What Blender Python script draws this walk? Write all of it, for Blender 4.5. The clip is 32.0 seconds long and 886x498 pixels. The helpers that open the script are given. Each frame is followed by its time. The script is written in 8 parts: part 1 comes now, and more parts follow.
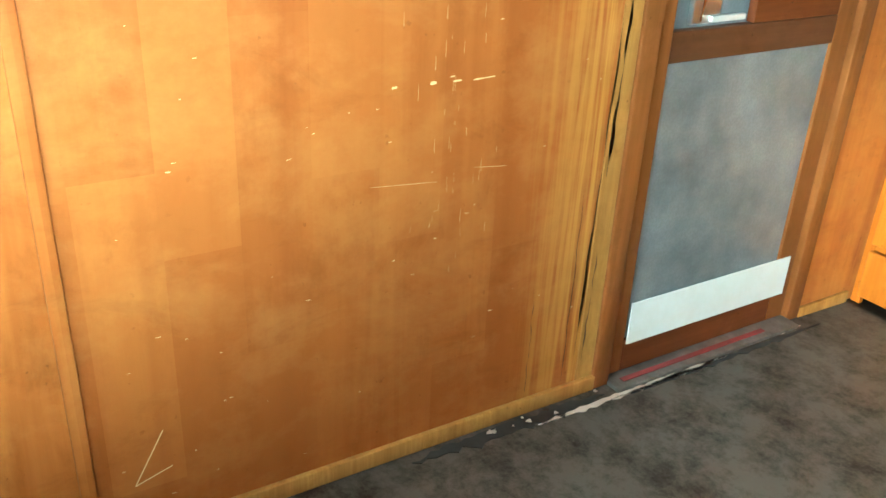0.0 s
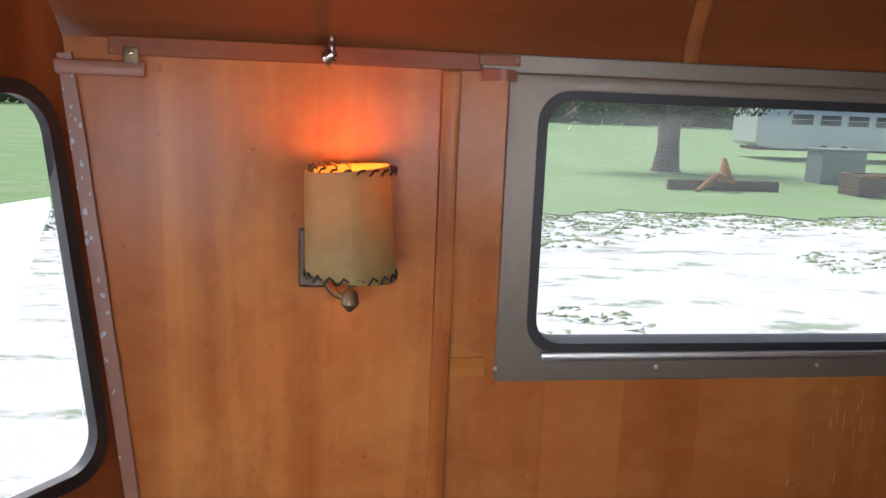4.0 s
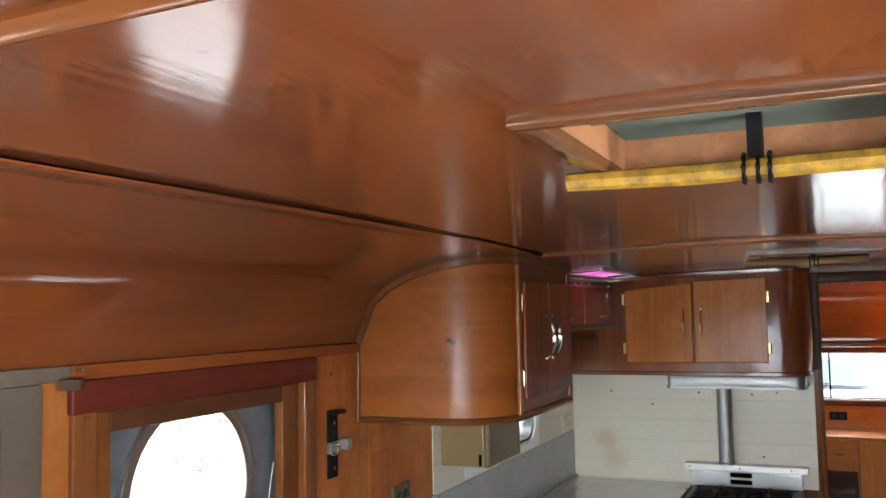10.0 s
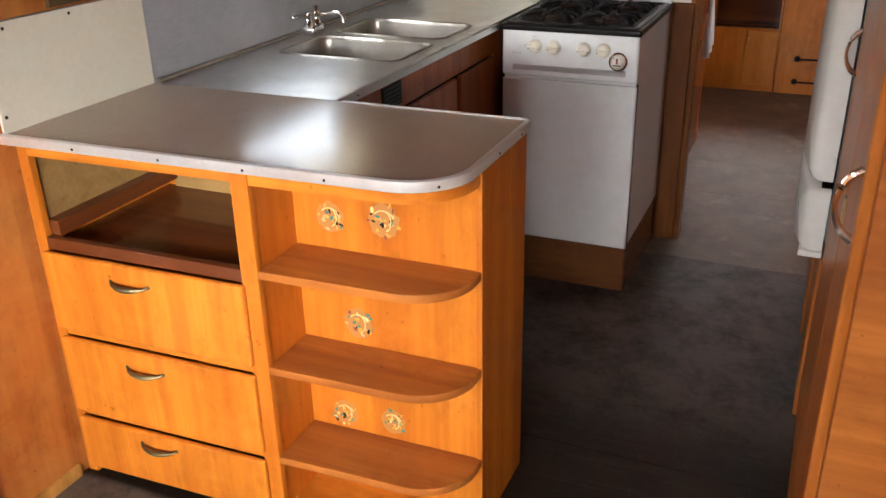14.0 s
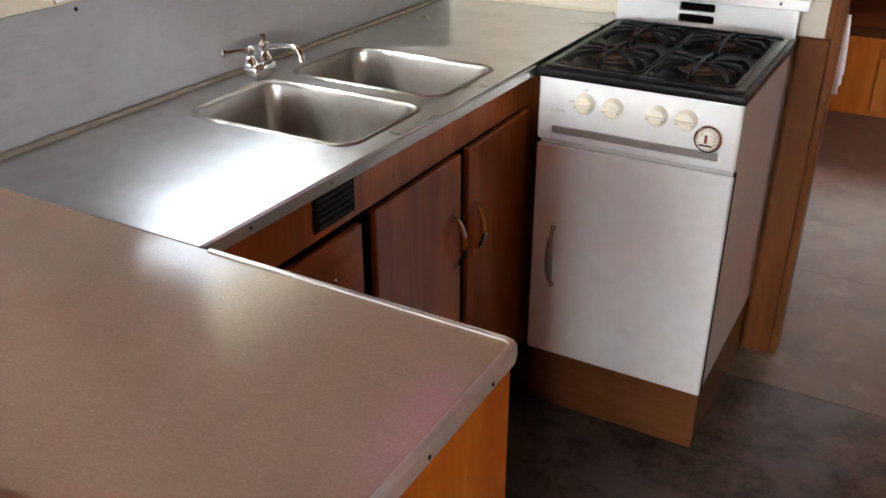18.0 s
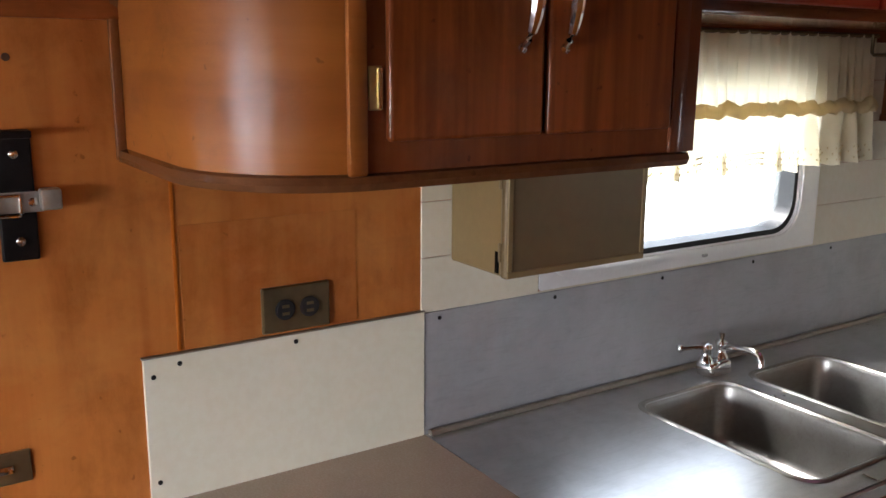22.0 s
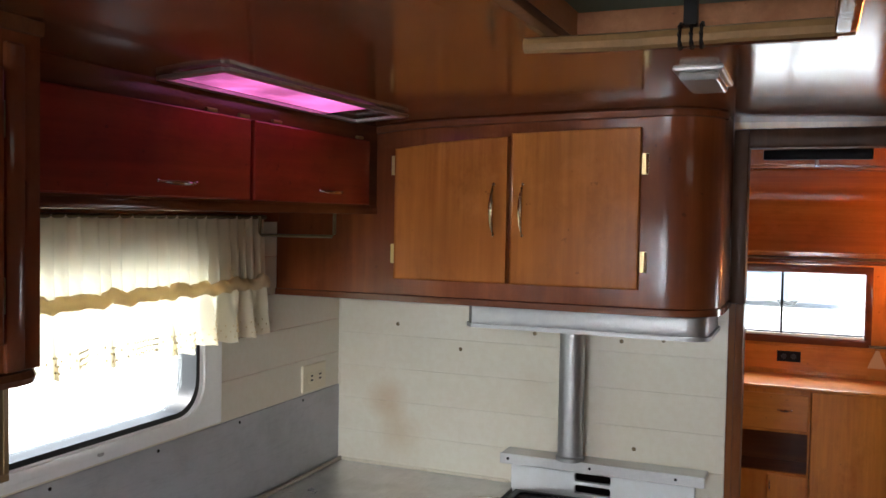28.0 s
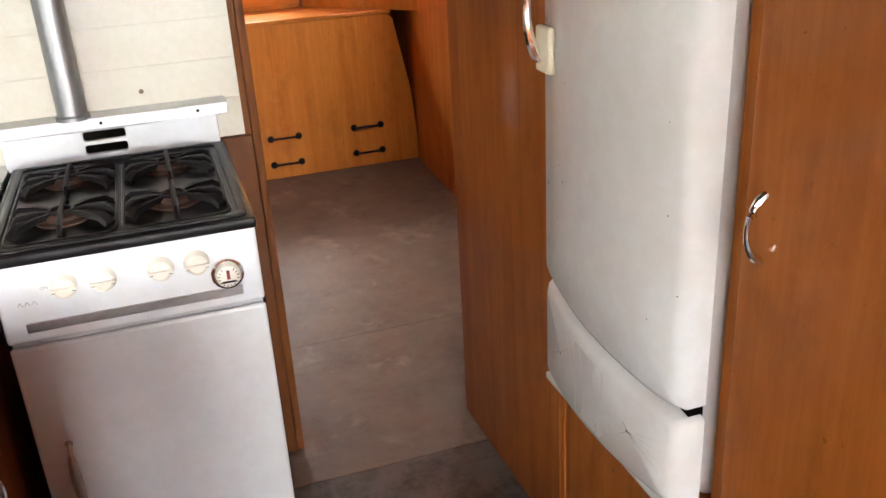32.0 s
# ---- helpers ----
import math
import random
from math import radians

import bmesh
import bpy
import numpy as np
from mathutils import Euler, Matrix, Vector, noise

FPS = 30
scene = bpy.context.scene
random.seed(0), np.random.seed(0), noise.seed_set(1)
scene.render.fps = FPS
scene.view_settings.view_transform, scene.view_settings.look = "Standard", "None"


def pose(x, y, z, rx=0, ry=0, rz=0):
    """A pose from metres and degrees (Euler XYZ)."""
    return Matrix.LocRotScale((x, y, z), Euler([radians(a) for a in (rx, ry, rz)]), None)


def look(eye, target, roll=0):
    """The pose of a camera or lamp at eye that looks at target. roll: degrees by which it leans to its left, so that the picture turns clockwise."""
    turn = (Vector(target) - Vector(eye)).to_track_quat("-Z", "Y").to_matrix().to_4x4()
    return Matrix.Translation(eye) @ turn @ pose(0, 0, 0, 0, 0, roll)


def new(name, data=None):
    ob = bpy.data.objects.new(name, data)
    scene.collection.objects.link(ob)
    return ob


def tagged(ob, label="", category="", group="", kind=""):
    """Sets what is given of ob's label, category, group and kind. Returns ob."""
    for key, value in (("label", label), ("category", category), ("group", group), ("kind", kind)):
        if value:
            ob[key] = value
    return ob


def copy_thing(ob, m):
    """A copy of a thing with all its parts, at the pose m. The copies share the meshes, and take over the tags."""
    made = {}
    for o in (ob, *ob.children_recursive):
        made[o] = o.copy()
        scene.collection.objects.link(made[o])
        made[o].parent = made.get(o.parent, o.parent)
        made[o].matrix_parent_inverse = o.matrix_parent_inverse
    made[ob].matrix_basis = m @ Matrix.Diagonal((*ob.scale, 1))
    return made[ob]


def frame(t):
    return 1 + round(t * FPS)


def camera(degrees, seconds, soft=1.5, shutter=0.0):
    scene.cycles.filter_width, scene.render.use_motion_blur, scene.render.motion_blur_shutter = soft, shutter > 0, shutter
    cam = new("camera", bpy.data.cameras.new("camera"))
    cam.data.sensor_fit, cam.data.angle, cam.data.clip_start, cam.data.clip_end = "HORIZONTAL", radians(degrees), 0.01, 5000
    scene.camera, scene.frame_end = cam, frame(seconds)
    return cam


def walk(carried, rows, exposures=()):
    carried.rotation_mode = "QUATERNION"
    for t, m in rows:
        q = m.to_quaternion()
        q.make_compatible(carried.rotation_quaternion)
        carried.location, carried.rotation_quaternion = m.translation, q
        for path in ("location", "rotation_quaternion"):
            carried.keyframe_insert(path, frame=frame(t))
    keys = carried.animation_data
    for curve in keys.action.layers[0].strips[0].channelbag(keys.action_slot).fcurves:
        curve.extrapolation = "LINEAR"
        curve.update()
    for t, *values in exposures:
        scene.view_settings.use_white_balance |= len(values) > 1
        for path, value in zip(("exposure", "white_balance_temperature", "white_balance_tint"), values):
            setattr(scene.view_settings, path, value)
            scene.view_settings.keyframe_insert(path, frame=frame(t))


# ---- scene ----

cam = camera(53.4, 32.0, shutter=0.0)
PATH = [
    (0, (1.351, -2.333, 1.287), (-0.16, -1.37, 0.398), 2.9),
    (0.5, (1.364, -2.362, 1.298), (-0.249, -1.566, 0.424), 3.0),
    (1, (1.381, -2.38, 1.31), (-0.312, -1.733, 0.463), 2.5),
    (1.5, (1.379, -2.406, 1.335), (-0.383, -1.881, 0.548), 1.9),
    (2, (1.347, -2.402, 1.468), (-0.434, -1.947, 0.68), 2.3),
    (2.5, (1.336, -2.404, 1.512), (-0.491, -1.993, 0.81), 2.5),
    (3, (1.33, -2.419, 1.542), (-0.548, -2.06, 0.956), 2.5),
    (3.5, (1.328, -2.425, 1.576), (-0.587, -2.092, 1.108), 2.4),
    (5.5, (1.326, -2.439, 1.684), (-0.642, -2.087, 1.723), 2.1),
    (6, (1.31, -2.444, 1.724), (-0.646, -2.062, 1.885), 1.8),
    (6.5, (1.292, -2.429, 1.733), (-0.623, -1.906, 1.976), 1.3),
    (7, (1.267, -2.4, 1.738), (-0.546, -1.609, 2.03), 0.9),
    (7.5, (1.24, -2.375, 1.753), (-0.444, -1.346, 2.078), -0.2),
    (8, (1.234, -2.34, 1.746), (-0.322, -1.125, 2.064), -0.9),
    (8.5, (1.223, -2.288, 1.744), (-0.148, -0.858, 2.022), -1.1),
    (9, (1.222, -2.233, 1.747), (0.039, -0.637, 1.978), -0.7),
    (9.5, (1.216, -2.197, 1.749), (0.234, -0.466, 1.949), -1.1),
    (10, (1.214, -2.163, 1.743), (0.415, -0.336, 1.887), -1.1),
    (10.5, (1.217, -2.146, 1.727), (0.582, -0.25, 1.781), -1.3),
    (11, (1.273, -2.063, 1.707), (0.683, -0.153, 1.635), -1.1),
    (11.5, (1.384, -1.955, 1.665), (0.779, -0.058, 1.481), 0.7),
    (12, (1.436, -1.826, 1.625), (0.805, 0.049, 1.329), -0.3),
    (12.5, (1.472, -1.689, 1.603), (0.816, 0.164, 1.234), -2.4),
    (13, (1.556, -1.566, 1.571), (0.882, 0.242, 1.046), -1.8),
    (13.5, (1.623, -1.457, 1.524), (0.879, 0.266, 0.835), -1.4),
    (14, (1.634, -1.316, 1.472), (0.899, 0.348, 0.64), -1.2),
    (14.5, (1.67, -1.151, 1.473), (0.931, 0.491, 0.603), -2.3),
    (16.5, (1.625, -0.574, 1.447), (0.742, 0.916, 0.447), -0.0),
    (17, (1.573, -0.458, 1.464), (0.685, 1.065, 0.52), 0.8),
    (17.5, (1.469, -0.372, 1.477), (0.604, 1.196, 0.587), -0.3),
    (18, (1.401, -0.291, 1.481), (0.521, 1.254, 0.565), -0.1),
    (18.5, (1.39, -0.226, 1.49), (0.464, 1.321, 0.624), 1.1),
    (19, (1.392, -0.192, 1.505), (0.514, 1.415, 0.699), 1.4),
    (19.5, (1.387, -0.18, 1.537), (0.602, 1.519, 0.831), -0.9),
    (20, (1.394, -0.181, 1.576), (0.571, 1.543, 0.982), -0.5),
    (20.5, (1.378, -0.187, 1.594), (0.425, 1.498, 1.091), -0.3),
    (21, (1.343, -0.198, 1.584), (0.158, 1.341, 1.108), -0.1),
    (21.5, (1.3, -0.249, 1.577), (-0.144, 1.056, 1.114), 0.1),
    (22, (1.286, -0.301, 1.586), (-0.351, 0.769, 1.168), 0.4),
    (22.5, (1.276, -0.327, 1.61), (-0.441, 0.647, 1.288), 0.7),
    (23, (1.267, -0.322, 1.638), (-0.454, 0.678, 1.441), 0.6),
    (23.5, (1.264, -0.316, 1.672), (-0.451, 0.712, 1.633), -0.1),
    (24, (1.271, -0.312, 1.673), (-0.401, 0.785, 1.725), -0.2),
    (24.5, (1.271, -0.298, 1.678), (-0.306, 0.931, 1.725), -0.4),
    (25, (1.295, -0.276, 1.679), (-0.189, 1.064, 1.728), -0.4),
    (25.5, (1.292, -0.274, 1.684), (-0.075, 1.186, 1.705), -0.6),
    (27.5, (1.304, -0.211, 1.67), (0.448, 1.596, 1.616), 0.3),
    (28, (1.314, -0.136, 1.661), (0.547, 1.709, 1.586), 1.0),
    (28.5, (1.296, -0.077, 1.653), (0.678, 1.822, 1.546), 1.3),
    (29, (1.223, -0.033, 1.661), (0.906, 1.935, 1.508), 0.4),
    (29.5, (1.175, -0.028, 1.648), (1.164, 1.958, 1.409), -0.1),
    (30, (1.184, -0.003, 1.609), (1.231, 1.952, 1.192), 0.8),
    (30.5, (1.163, -0.003, 1.566), (1.257, 1.9, 0.958), 1.0),
    (31, (1.104, -0.004, 1.54), (1.352, 1.843, 0.79), -1.3),
    (31.5, (1.027, -0.016, 1.522), (1.431, 1.802, 0.74), -3.0),
    (32, (0.934, -0.024, 1.509), (1.492, 1.741, 0.706), -3.3),
]
EXPOSURES = [(0, 2.0, 5500, -26), (1, 1.4, 4900, -22), (2, 0.0, 4500, -18), (2.6, -0.55, 5400, 4), (3, -0.7, 5700, 13), (6, 0.08, 6300, 14), (7, 0.4, 5900, 4), (8, 0.68, 5200, -10), (9, 0.78, 5350, -6), (10, 1.0, 6100, 6), (11, 0.85, 6300, 8), (13, 1.3, 6500, 8), (14, 1.4, 6700, 12), (17, 2.0, 6600, 10), (19, 1.6, 6500, 10), (20, 1.1, 6500, 10), (22, 1.15, 6200, 12), (23, 1.65, 6100, 12), (25, 2.05, 5650, 8), (28, 1.1, 6200, 10), (29, 1.05, 6000, 12), (30, 1.45, 5950, 10), (31, 2.05, 6000, 8), (32, 2.4, 6500, 12)]
walk(cam, [(t, look(eye, target, roll)) for t, eye, target, roll in PATH], EXPOSURES)

# ---- plan, in metres: x across from the door side, y towards the bedroom, z up from the floor ----
W = 2.28                         # inside width
YF, YP, YB = -3.08, 2.215, 4.985  # front wall, kitchen partition, bedroom end wall
YC = -2.69                       # where the side wall meets the angled front
ZS = 1.66                        # springing of the cove
TOP = 0.915                      # counters
SPL = 1.145                      # splashback top
PEN, PENX = 0.500, 1.05          # peninsula depth and length
PX, PX2 = 1.146, 1.708           # doorway in the partition
WX = 1.70                        # wardrobe fronts
GROUND = -0.72


# ---- world and light ----
world = bpy.data.worlds.new("world")
scene.world = world
world.use_nodes = True
wn = world.node_tree
sky = wn.nodes.new("ShaderNodeTexSky")
sky.sky_type, sky.sun_disc = "NISHITA", False
sky.sun_elevation, sky.sun_rotation = radians(50), radians(250)
sky.air_density, sky.dust_density = 1.0, 3.0
wn.links.new(sky.outputs[0], wn.nodes["Background"].inputs[0])
wn.nodes["Background"].inputs[1].default_value = 0.15
sun_data = bpy.data.lights.new("sun", "SUN")
sun_data.energy, sun_data.angle, sun_data.color = 5.0, radians(4), (1.0, 0.97, 0.92)
sun = new("sun", sun_data)
sun.matrix_world = look((-8, -3, 12), (0, 0, 0))


def area(name, eye, target, w, h, energy, color=(1, 1, 1), spread=180):
    d = bpy.data.lights.new(name, "AREA")
    d.shape, d.size, d.size_y, d.energy, d.color = "RECTANGLE", w, h, energy, color
    d.spread = radians(spread)
    ob = new(name, d)
    ob.matrix_world = look(eye, target)
    return ob


DAY = (0.98, 0.99, 1.0)
area("window_light", (-0.075, 1.165, 1.365), (1.0, 1.165, 1.2), 0.72, 0.32, 1.1, (0.87, 0.95, 1.0))
area("window_light", (1.14, YF - 0.1, 1.32), (0.75, -0.4, 0.5), 1.1, 0.5, 5.0, DAY, 80)
# lamp of the unseen right window, tilted up to brighten the left cove
area("window_light", (W + 0.03, -1.6, 1.41), (0.0, -2.0, 2.25), 0.84, 0.36, 6.0, DAY, 90)
area("window_light", (0.22, -2.97, 1.32), (1.0, -1.8, 0.6), 0.56, 0.52, 2.6, DAY, 130)
area("window_light", (W - 0.22, -2.97, 1.32), (0.0, -2.6, 1.0), 0.56, 0.52, 2.8, DAY, 52)
area("window_light", (1.22, YB + 0.32, 1.57), (1.30, 3.6, 0.25), 0.74, 0.30, 2.6, DAY, 110)
# lamp of the added bedroom side window, which is out of view
area("window_light", (W + 0.03, 3.35, 1.27), (1.35, 3.6, 0.1), 0.74, 0.32, 2.6, DAY)
# second, narrow lamp in the front right opening, added to brighten the peninsula
area("window_light", (W - 0.23, -2.96, 1.30), (0.25, 0.15, 0.45), 0.5, 0.5, 1.6, DAY, 38)


# ---- materials ----
def mat(name, color, rough=0.5, metal=0.0, **kw):
    m = bpy.data.materials.new(name)
    m.use_nodes = True
    b = m.node_tree.nodes["Principled BSDF"]
    b.inputs["Base Color"].default_value = (*color, 1)
    b.inputs["Roughness"].default_value = rough
    b.inputs["Metallic"].default_value = metal
    for k, v in kw.items():
        b.inputs[k.replace("_", " ")].default_value = v
    return m


class Nodes:
    """Short hand for node trees."""

    def __init__(self, m):
        self.t, self.b = m.node_tree, m.node_tree.nodes["Principled BSDF"]

    def add(self, kind, **props):
        n = self.t.nodes.new("ShaderNode" + kind)
        for k, v in props.items():
            if k == "operation":
                n.operation = v
            elif k == "blend":
                n.data_type, n.blend_type = "RGBA", v
            elif k == "dims":
                n.noise_dimensions = v
        return n

    def link(self, a, b):
        self.t.links.new(a, b)

    def coords(self, scale, rand=True):
        tc, mp = self.add("TexCoord"), self.add("Mapping")
        mp.inputs["Scale"].default_value = scale
        self.link(tc.outputs["Object"], mp.inputs["Vector"])
        if rand:
            oi, mu = self.add("ObjectInfo"), self.add("VectorMath", operation="SCALE")
            mu.inputs[0].default_value = (7.3, 3.1, 5.7)
            self.link(oi.outputs["Random"], mu.inputs["Scale"])
            self.link(mu.outputs[0], mp.inputs["Location"])
        return mp.outputs[0]

    def noise(self, vec, scale, detail=4, rough=0.6, dist=0.0):
        n = self.add("TexNoise")
        n.inputs["Scale"].default_value, n.inputs["Detail"].default_value = scale, detail
        n.inputs["Roughness"].default_value, n.inputs["Distortion"].default_value = rough, dist
        self.link(vec, n.inputs["Vector"])
        return n.outputs["Fac"]

    def ramp(self, fac, *stops):
        r = self.add("ValToRGB")
        e = r.color_ramp.elements
        while len(e) < len(stops):
            e.new(0.5)
        for k, (p, c) in zip(e, stops):
            k.position, k.color = p, (*c, 1) if len(c) == 3 else c
        self.link(fac, r.inputs[0])
        return r.outputs[0]

    def mix(self, fac, a, b, blend="MIX"):
        m = self.add("Mix", blend=blend)
        for sock, v in ((m.inputs[0], fac), (m.inputs[6], a), (m.inputs[7], b)):
            if isinstance(v, bpy.types.NodeSocket):
                self.link(v, sock)
            else:
                sock.default_value = v if isinstance(v, (int, float)) else (*v, 1)
        return m.outputs[2]

    def bump(self, height, strength=0.2, dist=0.002):
        b = self.add("Bump")
        b.inputs["Strength"].default_value, b.inputs["Distance"].default_value = strength, dist
        self.link(height, b.inputs["Height"])
        self.link(b.outputs[0], self.b.inputs["Normal"])

    def color(self, out):
        self.link(out, self.b.inputs["Base Color"])

    def rough(self, fac, lo, hi):
        m_ = self.add("Math", operation="MULTIPLY_ADD")
        self.link(fac, m_.inputs[0])
        m_.inputs[1].default_value, m_.inputs[2].default_value = hi - lo, lo
        self.link(m_.outputs[0], self.b.inputs["Roughness"])


def wood(name, light, dark, axis="z", rough=0.3, coat=0.25, streak=0.30, strips=0.0, grain=1.0, bump=0.12, blotch=0.35, gloss=0.10, wave_=0.2, wear=0.5, figure=0.16):
    """Varnished veneer: long grain along one axis, broad figure, blotches of old varnish, scuffs."""
    m = mat(name, light, rough)
    n = Nodes(m)
    long, wide = 1.2, 26.0
    sc = {"h": (long, long, wide), "x": (long, wide, wide), "y": (wide, long, wide), "z": (wide, wide, long)}[axis]
    v = n.coords(tuple(s * grain for s in sc))
    fine = n.noise(v, 3.0, 6, 0.65, 0.4)
    v2 = n.coords(tuple(s * figure for s in sc))
    fig = n.noise(v2, 2.2, 3, 0.5, 1.2)
    v3 = n.coords((1, 1, 1))
    blot = n.noise(v3, 2.3, 4, 0.55)
    c = n.ramp(fig, (0.3, dark), (0.62, light))
    c = n.mix(n.ramp(fine, (0.35, (streak,) * 3), (0.65, (0.0,) * 3)), c, tuple(d * 0.55 for d in dark))
    c = n.mix(n.ramp(blot, (0.25, (blotch,) * 3), (0.72, (0.0,) * 3)), c, tuple(d * 0.75 for d in dark))
    # handling marks, water stains and small dark knocks
    rub = n.noise(n.coords(tuple(q * 0.5 + 1.5 for q in (sc[0] * 0.12, sc[1] * 0.12, sc[2] * 0.12))), 3.2, 8, 0.72, 0.25)
    c = n.mix(n.ramp(rub, (0.50, (0.0,) * 3), (0.72, (wear,) * 3)), c, tuple(d * 0.5 for d in dark))
    knock = n.noise(v3, 46, 3, 0.5)
    c = n.mix(n.ramp(knock, (0.70, (0.0,) * 3), (0.75, (wear,) * 3)), c, tuple(d * 0.25 for d in dark))
    faded = n.noise(v3, 5.5, 6, 0.7, 0.2)
    c = n.mix(n.ramp(faded, (0.56, (0.0,) * 3), (0.76, (wear * 0.5,) * 3)), c, tuple(min(0.8, l * 1.2 + 0.03) for l in light))
    if strips:
        # sheets of veneer of differing tone, and bleached streaks where rain came in beside the door
        tc, sp = n.add("TexCoord"), n.add("SeparateXYZ")
        n.link(tc.outputs["Object"], sp.inputs[0])

        def calc(op, a, b):
            m_ = n.add("Math", operation=op)
            for sock, v_ in zip(m_.inputs, (a, b)):
                if isinstance(v_, bpy.types.NodeSocket):
                    n.link(v_, sock)
                else:
                    sock.default_value = v_
            return m_.outputs[0]

        col = calc("FLOOR", calc("DIVIDE", sp.outputs["Y"], strips), 0.0)
        hop = n.add("TexWhiteNoise")
        hop.noise_dimensions = "1D"
        n.link(col, hop.inputs["W"])
        row = calc("FLOOR", calc("ADD", calc("DIVIDE", sp.outputs["Z"], 0.62), hop.outputs["Value"]), 0.0)
        comb, cell = n.add("CombineXYZ"), n.add("TexWhiteNoise")
        n.link(col, comb.inputs[0])
        n.link(row, comb.inputs[1])
        n.link(comb.outputs[0], cell.inputs["Vector"])
        second = calc("MULTIPLY", calc("GREATER_THAN", sp.outputs["Y"], -2.2), calc("LESS_THAN", sp.outputs["Y"], -0.97))
        c = n.mix(calc("MULTIPLY", second, n.ramp(cell.outputs["Value"], (0.3, (0.0,) * 3), (0.8, (0.55,) * 3))), c, (0.30, 0.076, 0.013))
        # second panel: a redder sheet, also darkened for light falling off from the front
        c = n.mix(calc("MULTIPLY", second, 0.45), c, (0.28, 0.075, 0.016))
        c = n.mix(calc("MULTIPLY", second, n.ramp(cell.outputs["Color"], (0.40, (0.0,) * 3), (0.80, (0.26,) * 3))), c, (0.56, 0.21, 0.048))
        smear = n.noise(n.coords((1, 1, 2.6), False), 3.0, 7, 0.72, 0.6)
        c = n.mix(n.ramp(smear, (0.54, (0.0,) * 3), (0.76, (0.45,) * 3)), c, (0.17, 0.045, 0.010))
        near = calc("SUBTRACT", 1.0, calc("MULTIPLY", calc("ABSOLUTE", calc("ADD", sp.outputs["Y"], 1.09), 0.0), 5.0))
        streak = n.noise(n.coords((30, 30, 1.1)), 1.6, 4, 0.6, 0.3)
        pale = calc("MULTIPLY", calc("MAXIMUM", near, 0.0), n.ramp(streak, (0.42, (0.0,) * 3), (0.6, (0.6,) * 3)))
        c = n.mix(calc("MULTIPLY", pale, calc("LESS_THAN", sp.outputs["Z"], 1.15)), c, (0.66, 0.35, 0.075))
        cloud = n.noise(n.coords((1, 1, 1.4)), 3.6, 6, 0.68, 0.15)
        c = n.mix(n.ramp(cloud, (0.45, (0.0,) * 3), (0.75, (0.32,) * 3)), c, (0.62, 0.31, 0.09))
    oi = n.add("ObjectInfo")
    c = n.mix(n.ramp(oi.outputs["Random"], (0.0, (0.0,) * 3), (1.0, (0.14,) * 3)), c, tuple(d * 0.8 for d in dark))
    n.color(c)
    n.rough(blot, 0.5 if coat else rough, 0.62 if coat else rough * 1.1)
    n.b.inputs["Specular IOR Level"].default_value = 0.12
    n.bump(fine, bump, 0.0015)
    n.b.inputs["Coat Weight"].default_value = min(1.0, coat * 2.6)
    n.b.inputs["Coat Roughness"].default_value = gloss
    # the varnish film follows the sheet's gentle waves and a little of the grain
    wave = n.mix(0.25, n.noise(n.coords((1, 1, 1)), 7.0, 2, 0.4), fine)
    film_ = n.add("Bump")
    film_.inputs["Strength"].default_value, film_.inputs["Distance"].default_value = wave_, 0.0025
    n.link(wave, film_.inputs["Height"])
    n.link(film_.outputs[0], n.b.inputs["Coat Normal"])
    return m


def stained(name, a, b, rough=0.5, metal=0.0, scale=3.0, fine=40.0, bump=0.1, amount=0.5, coat=0.0):
    """Paint, metal or lino with broad stains and fine grain."""
    m = mat(name, a, rough, metal)
    n = Nodes(m)
    v = n.coords((1, 1, 1))
    big, small = n.noise(v, scale, 5, 0.6), n.noise(v, fine, 3, 0.6)
    c = n.mix(n.ramp(big, (0.28, (amount,) * 3), (0.75, (0.0,) * 3)), a, b)
    c = n.mix(n.ramp(small, (0.4, (0.18,) * 3), (0.6, (0.0,) * 3)), c, b)
    n.color(c)
    n.rough(big, rough * 0.92, min(1, rough * 1.1))
    n.bump(small, bump, 0.001)
    n.b.inputs["Coat Weight"].default_value = coat
    return m


HONEY = (0.50, 0.172, 0.036)
HONEY_D = (0.33, 0.090, 0.017)
M_WALL = wood("veneer_wall", HONEY, HONEY_D, "z", 0.32, 0.08, 0.14, strips=0.135, gloss=0.22)
M_HONEY = wood("honey_wood", (0.72, 0.235, 0.022), (0.48, 0.125, 0.011), "z", 0.33, 0.2)
M_HONEY_X = wood("honey_wood_level", (0.72, 0.235, 0.022), (0.48, 0.125, 0.011), "x", 0.33, 0.2)
M_HONEY_Y = wood("honey_wood_long", (0.56, 0.23, 0.046), (0.38, 0.13, 0.022), "y", 0.33, 0.2)
M_TRIM = wood("trim_wood", (0.15, 0.055, 0.022), (0.09, 0.032, 0.013), "y", 0.3, 0.1, gloss=0.25)
M_RAIL = wood("rail_wood", (0.33, 0.090, 0.019), (0.20, 0.050, 0.011), "y", 0.3, 0.1, gloss=0.22)
M_TRIM_Z = wood("trim_wood_upright", (0.31, 0.105, 0.026), (0.18, 0.058, 0.014), "z", 0.3, 0.25)
M_CEIL = wood("ceiling_veneer", (0.235, 0.067, 0.018), (0.155, 0.040, 0.011), "y", 0.3, 1.0, 0.18, wear=0.15, bump=0.12, blotch=0.3, gloss=0.085, figure=0.09)
n = Nodes(M_CEIL)
n.b.inputs["Coat IOR"].default_value = 1.6
